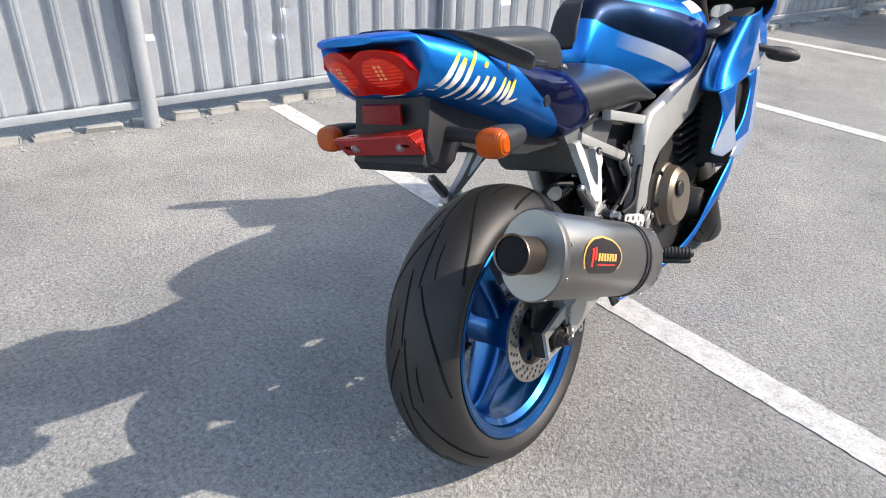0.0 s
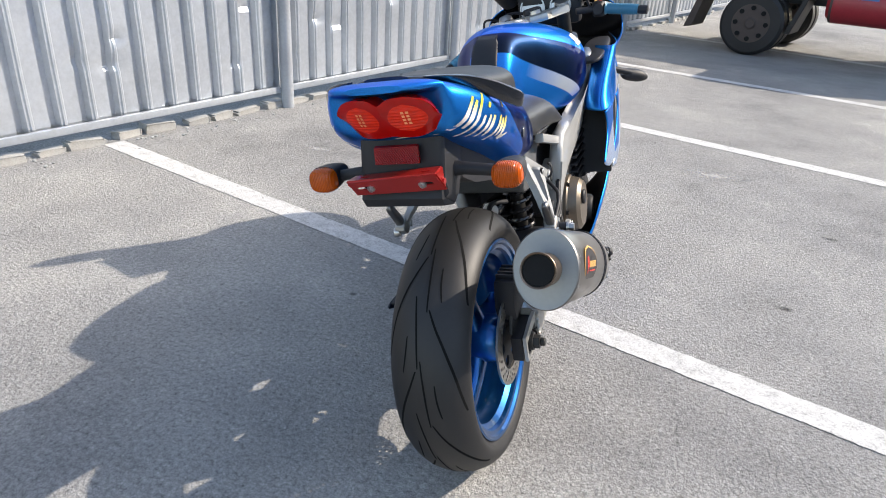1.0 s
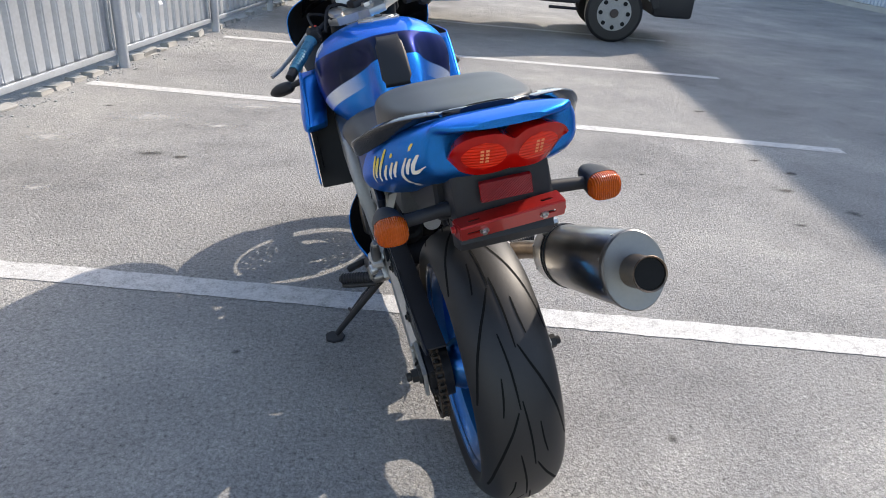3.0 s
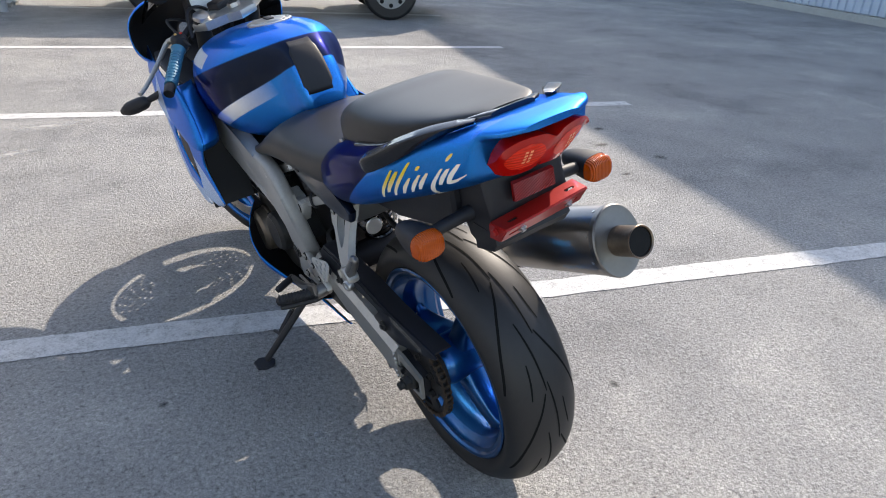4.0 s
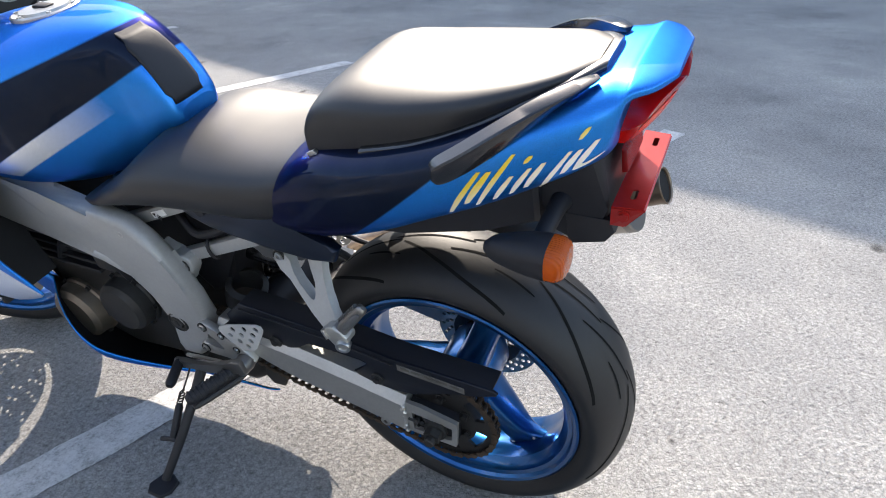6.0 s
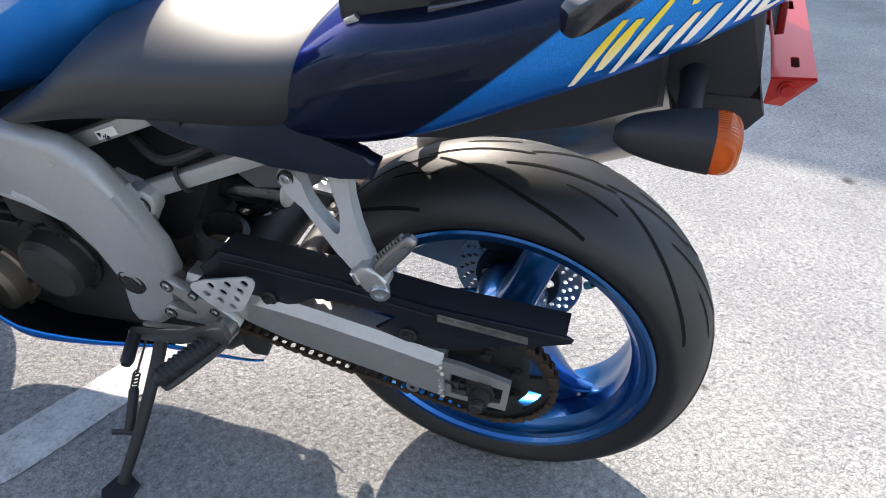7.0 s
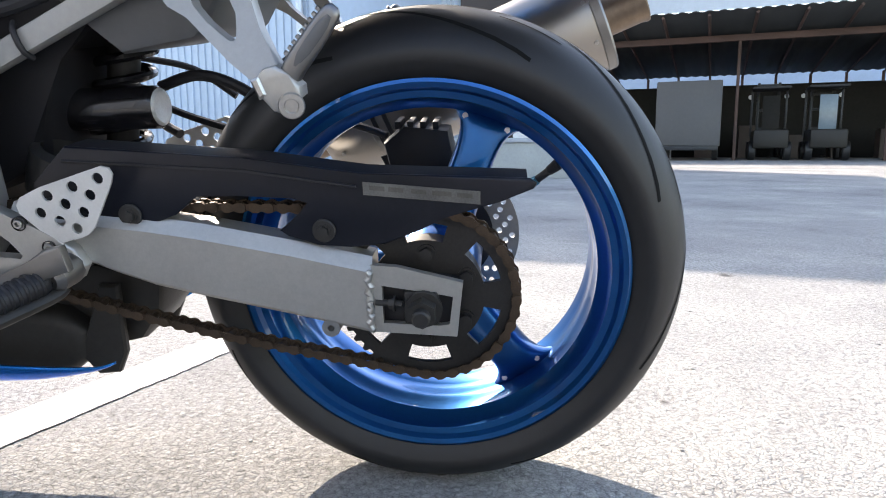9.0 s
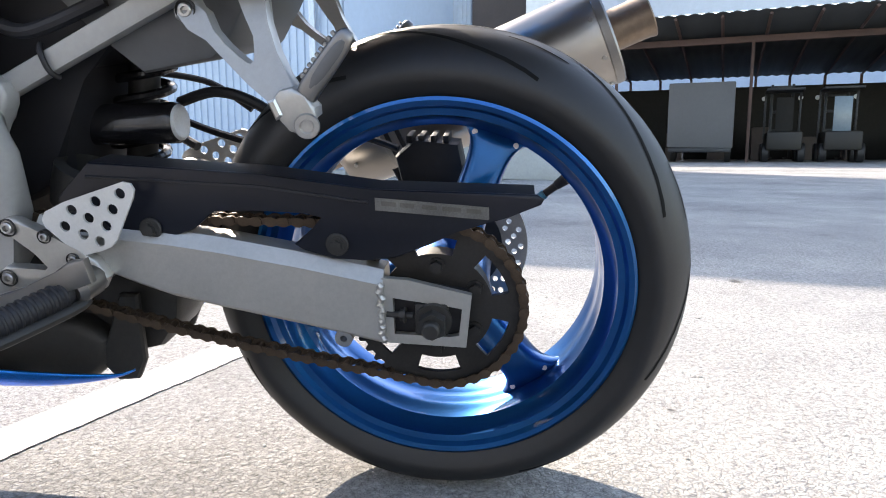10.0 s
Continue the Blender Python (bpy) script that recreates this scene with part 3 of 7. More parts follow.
for k in range(-16, 10):
    bm = bmesh.new()
    tube(bm, [shed_pt(k * 1.5, -2.9, 4.93), shed_pt(k * 1.5, 9.0, 3.97)], 0.06, 4)
    tagged(part("shed_rafter", bm, "rust_beam"), "rust-brown rafter under the shed roof", "rafter", "shed rafters", "structure")
    tagged(part("shed_back_post", local_box(SH, k * 1.5 - 0.06, k * 1.5 + 0.06, 9.0, 9.1, 3.5, 4.0), "rust_beam"), "short post above the shed's back wall", "post", "shed back posts", "structure")
shed_box(-30, 13, 12.0, 12.4, 0.0, 7.4, "hall_behind_shed", "siding", "pale hall wall beyond the shed", "wall")
bm = bmesh.new()
lo, hi = [], []
for k in range(220):
    u = -30 + k * 0.2
    lo.append(shed_pt(u, 11.6, 7.4 + (0.07 if k % 2 else 0)))
    hi.append(shed_pt(u, 18.0, 8.0 + (0.07 if k % 2 else 0)))
skin(bm, [lo, hi], False, False)
tagged(part("hall_roof", bm, "shed_roof", smooth=80), "corrugated roof edge of the hall", "roof", kind="structure")


def forklift(u, v, mast, lit_behind):
    f = new("forklift")
    f.matrix_world = Matrix.Translation(shed_pt(u, v, 0)) @ Matrix.Rotation(math.atan2(FENCE_DIR.y, FENCE_DIR.x), 4, "Z")
    tagged(f, "dark industrial fork lift parked in a shed", "forklift", "parked forklifts")
    for x in (-0.62, 0.62):
        for y in (0.5, 2.1):
            bm = bmesh.new()
            disc(bm, (x, y, 0.36), (1, 0, 0), 0.36, 0.26, 28, 0.03)
            w = part("wheel", bm, "rubber", f)
            bm = bmesh.new()
            disc(bm, (x * 1.22, y, 0.36), (1, 0, 0), 0.18, 0.02, 20)
            part("wheel_hub", bm, "brown", w)
        bm = bmesh.new()
        box(bm, x * 0.62 - 0.05, x * 0.62 + 0.05, 0.0, 0.14, 0.12, mast, 0.01)
        part("mast_rail", bm, "dark_paint", f)
        bm = bmesh.new()
        box(bm, x * 1.02 - 0.04, x * 1.02 + 0.04, 0.55, 0.63, 0.9, 2.75, 0.01)
        part("cab_post", bm, "dark_paint", f)
        bm = bmesh.new()
        box(bm, x * 0.45 - 0.06, x * 0.45 + 0.06, -1.0, 0.0, 0.10, 0.16, 0.01)
        part("fork", bm, "dark_paint", f)
        bm = bmesh.new()
        disc(bm, (x * 1.08, 0.0, 2.55), (0, 1, 0), 0.09, 0.06, 16)
        part("headlight", bm, "white", f)
    for z in (0.5, 1.25, 2.0, mast - 0.1):
        bm = bmesh.new()
        box(bm, -0.42, 0.42, 0.02, 0.12, z - 0.05, z + 0.05, 0.01)
        part("mast_crossbar", bm, "dark_paint", f)
    bm = bmesh.new()
    box(bm, -0.62, 0.62, 0.35, 2.6, 0.45, 1.15, 0.08)
    part("body", bm, "ochre", f, "near-black body")
    bm = bmesh.new()
    box(bm, -0.66, 0.66, 0.5, 2.0, 2.72, 2.82, 0.03)
    part("cab_roof", bm, "dark_paint", f)
    # the pale pane has the light from behind the cab painted in
    bm = bmesh.new()
    box(bm, -0.30, 0.30, 1.9, 1.93, 0.95, 2.45, 0.01)
    part("rear_window", bm, "window_pale" if lit_behind else "dark_wall", f)


forklift(-0.85, 3.0, 3.1, False)
forklift(-2.80, 3.0, 2.7, True)
bd = new("covered_trailer")
tagged(bd, "pale grey covered trailer parked in a shed", "trailer")
bd.matrix_world = Matrix.Translation(shed_pt(2.1, 2.0, 0)) @ Matrix.Rotation(math.atan2(FENCE_DIR.y, FENCE_DIR.x), 4, "Z")
bm = bmesh.new()
box(bm, -1.16, 1.16, 0, 3.0, 0.55, 2.95, 0.05)
for v in bm.verts:
    if v.co.z < 1.0:
        v.co.z += 0.15 * noise.noise(v.co * 2)
part("cover", bm, "tarp", bd, "dusty pale grey cover")
bm = bmesh.new()
box(bm, -1.1, 1.1, 0.35, 2.95, 0.38, 0.56, 0.02)
part("chassis", bm, "dark_paint", bd)
for x in (-1.0, 1.0):
    bm = bmesh.new()
    disc(bm, (x, 1.6, 0.36), (1, 0, 0), 0.36, 0.22, 24, 0.03)
    part("wheel", bm, "rubber", bd)
bm = bmesh.new()
tube(bm, [(0.75, -0.15, 1.2), (0.75, -0.15, 0.05)], 0.03, 10)
disc(bm, (0.75, -0.15, 0.03), (0, 0, 1), 0.10, 0.05, 16)
part("support_leg", bm, "post", bd)
for i in range(14):
    tagged(part("pallet", local_box(SH, -14 + i * 1.9, -13.2 + i * 1.9, 6.5, 7.6, 0, 0.6 + 0.9 * ((i * 7) % 5) / 4, 0.02), "brown"), "stack of brown pallets against the shed wall", "pallets", "pallet stacks")

# ---- light truck beyond the parking lines ----
truck = new("light_truck")
tagged(truck, "small flat-bed truck with white cab and red gas cylinders", "truck")
TD = Vector((0.945, -0.327, 0)).normalized()
truck.matrix_world = Matrix.Translation((3.60, 6.72, 0)) @ Matrix.Rotation(math.atan2(TD.y, TD.x), 4, "Z")


def truck_wheel(x, y, r, w, name="wheel", rimmat="wheel_steel"):
    bm = bmesh.new()
    lathe(bm, [(-w / 2, r * 0.58), (-w / 2, r * 0.9), (-w * 0.36, r), (w * 0.36, r), (w / 2, r * 0.9), (w / 2, r * 0.58)], (x, y, r), (0, 1, 0), 48)
    t = part(name, bm, "rubber", truck)
    bm = bmesh.new()
    lathe(bm, [(-w / 2 - 0.004, r * 0.60), (-w / 2 + 0.006, r * 0.52), (-w / 2 + 0.03, r * 0.44), (-w / 2 + 0.035, r * 0.30), (-w / 2 + 0.005, r * 0.26), (-w / 2 - 0.01, r * 0.16), (-w / 2 - 0.012, 0.002), (w / 2 - 0.05, 0.002), (w / 2 - 0.05, r * 0.60)], (x, y, r), (0, 1, 0), 40, False)
    rm = part("steel_rim", bm, rimmat, t, "grey steel rim")
    for k in range(8):
        a = 2 * math.pi * k / 8
        # solid black plug, the slot's inner shade given as colour
        bm = bmesh.new()
        disc(bm, (x + r * 0.48 * math.cos(a), y - w / 2 + 0.013, r + r * 0.48 * math.sin(a)), (0, 1, 0), r * 0.075, 0.060, 10)
        part("rim_slot", bm, "soot", rm)
    bm = bmesh.new()
    disc(bm, (x, y - w / 2 - 0.004, r), (0, 1, 0), r * 0.15, 0.05, 20, 0.006)
    part("hub_cap", bm, "brown", rm)
    return t


truck_wheel(0, 0.10, 0.345, 0.20)
truck_wheel(0, 1.60, 0.345, 0.20)
for y in (0.02, 0.24, 1.45, 1.67):
    truck_wheel(-2.72, y, 0.355, 0.19, rimmat="brown")
bm = bmesh.new()
cab = [(-0.95, 0.50), (-0.95, 2.05), (-0.75, 2.12), (-0.05, 2.05), (0.30, 1.40), (0.80, 1.18), (0.86, 0.62), (0.48, 0.50)] 
arch = [(0.46 * math.cos(a), 0.36 + 0.46 * math.sin(a)) for a in np.linspace(0.30, math.pi - 0.30, 14)]
prism(bm, cab + arch, 0.0, 1.72, 0.04, 2, "y")
part("cab", bm, "cab_white", truck, "pale blue-white cab")
bm = bmesh.new()
outer = [(0.53 * math.cos(a), 0.36 + 0.53 * math.sin(a)) for a in np.linspace(0.15, math.pi - 0.15, 16)]
innr = [(0.45 * math.cos(a), 0.36 + 0.45 * math.sin(a)) for a in np.linspace(math.pi - 0.15, 0.15, 16)]
prism(bm, outer + innr, -0.03, 0.05, 0.008, 1, "y")
part("wheel_arch_trim", bm, "black", truck)
bm = bmesh.new()
box(bm, 0.46, 0.93, -0.01, 1.73, 0.34, 0.66, 0.04)
part("bumper", bm, "black", truck, "black plastic bumper")
bm = bmesh.new()
box(bm, -0.93, -0.48, -0.02, 0.10, 0.42, 0.53, 0.015)
part("side_step", bm, "black", truck)
bm = bmesh.new()
tube(bm, [(-0.80, 0.02, 0.36), (-0.45, 0.02, 0.36)], 0.018, 8)
part("step_tube", bm, "black", truck)
bm = bmesh.new()
prism(bm, [(-0.85, 1.35), (-0.85, 1.92), (-0.10, 1.92), (0.18, 1.38)], -0.004, 0.004, 0.001, 1, "y")
part("side_window", bm, "window_dark", truck)
# thin black strips paint the shade in the door's gaps
bm = bmesh.new()
prism(bm, [(-0.90, 0.56), (-0.90, 1.99), (-0.885, 1.99), (-0.885, 0.56)], -0.003, 0.001, 0, 1, "y")
prism(bm, [(-0.30, 0.56), (-0.30, 1.3), (-0.292, 1.3), (-0.292, 0.56)], -0.003, 0.001, 0, 1, "y")
part("door_gap", bm, "soot", truck)
bm = bmesh.new()
box(bm, -0.62, -0.50, -0.025, 0.0, 1.02, 1.05, 0.005)
part("door_handle", bm, "black", truck)
for k in range(2):
    bm = bmesh.new()
    y = 0.22 + 0.0 * k
    lathe(bm, [(-0.95, 0.02), (-0.93, 0.17), (-0.86, 0.225), (0.10, 0.225), (0.18, 0.17), (0.20, 0.02)], (-1.08, 0.20 + k * 0.44, 0.66), (1, 0, 0), 32, False)
    tank_ob = part("gas_cylinder", bm, "red_tank", truck, "red painted gas cylinder")
    for x in (-1.95, -1.60, -1.28):
        bm = bmesh.new()
        lathe(bm, [(-0.02, 0.208), (-0.02, 0.222), (0.02, 0.222), (0.02, 0.208)], (x, 0.20 + k * 0.44, 0.66), (1, 0, 0), 32)
        part("band", bm, "brown", tank_ob)
    bm = bmesh.new()
    disc(bm, (-1.16, -0.005 + k * 0.44, 0.70), (0, 1, 0), 0.06, 0.03, 16)
    part("valve", bm, "post", tank_ob)
    bm = bmesh.new()
    box(bm, -1.72, -1.52, -0.018, -0.008, 0.70, 0.75, 0.001)
    if k == 0:
        part("plate", bm, "blue_label", tank_ob, "small blue label with plain bars")
    else:
        bm.free()
bm = bmesh.new()
for y in (0.45, 1.25):
    box(bm, -3.6, 0.2, y, y + 0.08, 0.58, 0.72, 0.01)
part("chassis_rail", bm, "dark_paint", truck)
bm = bmesh.new()
box(bm, -4.0, -1.02, -0.06, 1.80, 0.92, 1.02, 0.01)
bed = part("flat_bed", bm, "brown", truck, "wooden flat bed")
bm = bmesh.new()
box(bm, -4.0, -1.02, -0.06, -0.02, 1.02, 1.42, 0.008)
part("side_board", bm, "blue_board", bed)
bm = bmesh.new()
prism(bm, [(-2.18, 0.86), (-2.13, 0.86), (-2.30, 0.28), (-2.36, 0.28)], 0.0, 0.42, 0.004, 1, "y")
part("mudflap", bm, "rubber", truck)
bm = bmesh.new()
prism(bm, [(-3.30, 0.90), (-3.24, 0.90), (-3.42, 0.24), (-3.52, 0.22)], 0.0, 0.42, 0.004, 1, "y")
part("mudflap", bm, "brown", truck)

# ---- motorcycle: rear wheel ----
LEAN_DEG = 11.5
bike = new("motorcycle")
bike.matrix_world = pose(0.018, 0, 0.001, 0, -LEAN_DEG, 0)
tagged(bike, "blue and dark navy sport motorcycle leaning on its side stand", "motorcycle")
HUB = Vector((0, 0.012, 0.31))
LEFT, RIGHT = -1, 1


def tyre_profile(half, bead, r_bead, r_out):
    p = []
    for k in range(25):
        a = radians(-78 + 156 * k / 24)
        p.append((half * math.sin(a) / math.sin(radians(78)), r_out - (r_out - r_bead - 0.030) * (1 - math.cos(a)) / (1 - math.cos(radians(78)))))
    return [(-bead + 0.012, r_bead - 0.012), (-bead, r_bead + 0.004), (-half * 0.985, r_bead + 0.020)] + p + [(half * 0.985, r_bead + 0.020), (bead, r_bead + 0.004), (bead - 0.012, r_bead - 0.012)]


def crown(half, r_bead, r_out, s):
    """Height of the tread at s from -1 to 1 across it."""
    a = math.asin(max(-1, min(1, s * math.sin(radians(78)))))
    return half * s, r_out - (r_out - r_bead - 0.030) * (1 - math.cos(a)) / (1 - math.cos(radians(78)))


def tread_groove(half, r_bead, r_out, center, track, width, parent):
    """A strip along (s across, degrees round) points of the tread; its near-black colour paints a groove's shade."""
    bm = bmesh.new()
    pts = spline(track, 14)
    rows = []
    for i, (s, deg) in enumerate(pts):
        ds, dd = pts[min(i + 1, 13)] - pts[max(i - 1, 0)]
        ex, er = ds * half, radians(dd) * r_out
        ln = math.hypot(ex, er)
        w = 0.82 * width * (0.35 + 0.65 * math.sin(math.pi * (i + 0.5) / 14) ** 0.5) / 2
        row = []
        for k in (1, -1):
            ss, aa = s + k * w * (er / ln) / half, radians(deg) - k * w * (ex / ln) / r_out
            x, r = crown(half, r_bead, r_out, ss)
            n = 0.0006
            row.append(Vector(center) + Vector((x * (1 + n), -(r + n) * math.cos(aa), (r + n) * math.sin(aa))))
        rows.append(row)
    skin(bm, rows, False, False)
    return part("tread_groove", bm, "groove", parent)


def flat_with_holes(bm, outer, holes, x, thick):
    """A plate in the (y, z) plane at x with holes, each a list of (y, z)."""
    edges = []
    for loop in [outer, *holes]:
        vs = [bm.verts.new((x, y, z)) for y, z in loop]
        edges += [bm.edges.new((a, b)) for a, b in zip(vs, vs[1:] + vs[:1])]
    r = bmesh.ops.triangle_fill(bm, use_beauty=True, use_dissolve=False, edges=edges)
    faces = [f for f in r["geom"] if isinstance(f, bmesh.types.BMFace)]
    ext = bmesh.ops.extrude_face_region(bm, geom=faces)
    bmesh.ops.translate(bm, vec=(thick, 0, 0), verts=[v for v in ext["geom"] if isinstance(v, bmesh.types.BMVert)])
    return bm


def circle(y, z, r, n=14):
    return [(y + r * math.cos(2 * math.pi * k / n), z + r * math.sin(2 * math.pi * k / n)) for k in range(n)]


def tyre(parent, center, half, bead, r_bead, r_out, tracks, n_rep):
    bm = bmesh.new()
    lathe(bm, tyre_profile(half, bead, r_bead, r_out), center, n=144)
    t = part("tyre", bm, "rubber", parent, "worn black road tyre with scuffed shoulders", 60)
    for k in range(n_rep):
        for track, w in tracks:
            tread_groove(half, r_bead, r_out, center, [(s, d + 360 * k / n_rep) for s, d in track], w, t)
    return t


REAR_TRACKS = [
    ([(0.14, 40), (0.32, 33), (0.54, 25), (0.76, 14), (0.92, -1)], 0.0062),
    ([(-0.14, 62), (-0.32, 55), (-0.54, 47), (-0.76, 36), (-0.92, 21)], 0.0062),
    ([(-0.02, 21), (0.05, 8), (0.09, -6)], 0.0050),
    ([(-0.22, 45), (-0.13, 32), (-0.09, 18)], 0.0050),
    ([(0.30, 12), (0.33, 5), (0.40, -2)], 0.0045),
    ([(-0.36, 30), (-0.40, 23), (-0.47, 16)], 0.0045),
]
wheel = new("rear_wheel")
wheel.parent = bike
tyre(wheel, HUB, 0.087, 0.072, 0.232, 0.310, REAR_TRACKS, 8)


def rim(parent, center, half, r, mat="rim"):
    bm = bmesh.new()
    h = half
    k = h / 0.076
    lathe(bm, [(-h, r + 0.004), (-h - 0.002, r), (-h, r - 0.006), (-h + 0.006, r - 0.010), (-h + 0.008, r - 0.018), (-h + 0.018, r - 0.021), (-h + 0.030, r - 0.032), (-0.030 * k + 0.004, r - 0.032), (-0.026 * k + 0.004, r - 0.0335), (-0.006 * k, r - 0.0335), (-0.001 * k, r - 0.032), (0.018 * k, r - 0.032), (0.022 * k, r - 0.0335), (h - 0.030 + 0.006 * (k - 0.7), r - 0.032), (h - 0.018, r - 0.021), (h - 0.008, r - 0.018), (h - 0.006, r - 0.010), (h, r - 0.006), (h + 0.002, r), (h, r + 0.004), (h - 0.006, r + 0.002), (h - 0.012, r - 0.014), (h - 0.030, r - 0.026), (-h + 0.030, r - 0.026), (-h + 0.012, r - 0.014), (-h + 0.006, r + 0.002)], center, n=144)
    return part("rim", bm, mat, parent, "metallic blue rim", 28)


def spoke(parent, center, ang, sections, holes=True):
    bm = bmesh.new()
    d = Vector((0, -math.cos(radians(ang)), math.sin(radians(ang))))
    s = Vector((0, d.z, -d.y))
    rings = []
    for r, w, t in spline(sections, 14):
        ring = []
        for k in range(20):
            a = 2 * math.pi * k / 20
            ring.append(Vector(center) + d * r + s * w * math.copysign(abs(math.cos(a)) ** 0.55, math.cos(a)) + Vector((t * math.copysign(abs(math.sin(a)) ** 0.55, math.sin(a)), 0, 0)))
        rings.append(ring)
    skin(bm, rings)
    sp = part("spoke", bm, "rim", parent)
    if holes:
        for turn in (-8.0, 8.0):
            e = Vector((0, -math.cos(radians(ang + turn)), math.sin(radians(ang + turn))))
            bm = bmesh.new()
            disc(bm, Vector(center) + e * 0.190 + Vector((-0.0135, 0, 0)), (1, 0, 0), 0.0036, 0.004, 12)
            part("stud", bm, "white_metal", sp)
    return sp


rim(wheel, HUB, 0.076, 0.232)
for ang in (70, -54, 188):
    spoke(wheel, HUB, ang, [(0.03, 0.034, 0.046), (0.08, 0.027, 0.040), (0.12, 0.026, 0.034), (0.160, 0.026, 0.026), (0.184, 0.034, 0.018), (0.199, 0.056, 0.010)])
bm = bmesh.new()
lathe(bm, [(-0.085, 0.018), (-0.085, 0.045), (-0.060, 0.058), (0.060, 0.058), (0.085, 0.045), (0.085, 0.018)], HUB, n=56)
part("hub", bm, "rim", wheel)
bm = bmesh.new()
va = radians(39.5)
vd = Vector((-0.15, -math.cos(va), math.sin(va))).normalized()
tube(bm, [HUB + Vector((-0.005, -math.cos(va) * 0.196, math.sin(va) * 0.196)) - vd * k for k in (0.0, 0.014, 0.015, 0.034)], [0.0075, 0.006, 0.005, 0.0048], 12)
stem = part("valve_stem", bm, "black", wheel, "black rubber valve stem")
bm = bmesh.new()
tip = HUB + Vector((-0.005, -math.cos(va) * 0.196, math.sin(va) * 0.196)) - vd * 0.034
tube(bm, [tip + vd * 0.002, tip, tip - vd * 0.010], [0.0058, 0.0062, 0.0056], 10)
part("valve_cap", bm, "grip", stem, "blue valve cap")

# brake disc with drilled holes
bm = bmesh.new()
holes = [circle(math.cos(radians(a)) * r, 0.31 + math.sin(radians(a)) * r, 0.0042, 8) for i in range(24) for a, r in ((i * 15, 0.098), (i * 15 + 5, 0.089), (i * 15 + 10, 0.080))]
flat_with_holes(bm, circle(0, 0.31, 0.108, 96), [circle(0, 0.31, 0.070, 60), *holes], 0.094, 0.005)
bmesh.ops.translate(bm, vec=(0, HUB.y, 0), verts=bm.verts)
part("brake_disc", bm, "disc", wheel, "drilled steel brake disc")
bm = bmesh.new()
flat_with_holes(bm, circle(0, 0.31, 0.0715, 48), [circle(math.cos(radians(a)) * 0.05, 0.31 + math.sin(radians(a)) * 0.05, 0.013, 16) for a in range(0, 360, 60)], 0.088, 0.006)
bmesh.ops.translate(bm, vec=(0, HUB.y, 0), verts=bm.verts)
part("disc_carrier", bm, "black", wheel)

# sprocket with teeth and slots
bm = bmesh.new()
teeth = []
for i in range(42):
    for f, r in ((-0.32, 0.0995), (-0.13, 0.1055), (0.13, 0.1055), (0.32, 0.0995)):
        a = 2 * math.pi * (i + f) / 42
        teeth.append((r * math.cos(a), 0.31 + r * math.sin(a)))
slots = []
for i in range(6):
    a0 = 2 * math.pi * i / 6 + 0.2
    arc = [a0 + 0.62 * k / 8 for k in range(9)]
    slots.append([(0.086 * math.cos(a), 0.31 + 0.086 * math.sin(a)) for a in arc] + [(0.066 * math.cos(a), 0.31 + 0.066 * math.sin(a)) for a in arc[::-1]])
flat_with_holes(bm, teeth, [circle(0, 0.31, 0.03, 24), *slots], -0.121, 0.006)
bmesh.ops.translate(bm, vec=(0, HUB.y, 0), verts=bm.verts)
spr = part("sprocket", bm, "sprocket", wheel, "greasy dark steel sprocket")
for i in range(6):
    a = 2 * math.pi * i / 6 + 0.55
    bm = bmesh.new()
    hexbolt(bm, (-0.122, HUB.y + 0.052 * math.cos(a), 0.31 + 0.052 * math.sin(a)), (-1, 0, 0), 0.0075, 0.009)
    part("bolt", bm, "sprocket", spr)
bm = bmesh.new()
lathe(bm, [(-0.116, 0.02), (-0.116, 0.062), (-0.085, 0.062), (-0.085, 0.02)], HUB, n=40)
part("sprocket_carrier", bm, "black", wheel)

# ---- swingarm, axle, chain ----
swingarm = new("swingarm")
swingarm.parent = bike
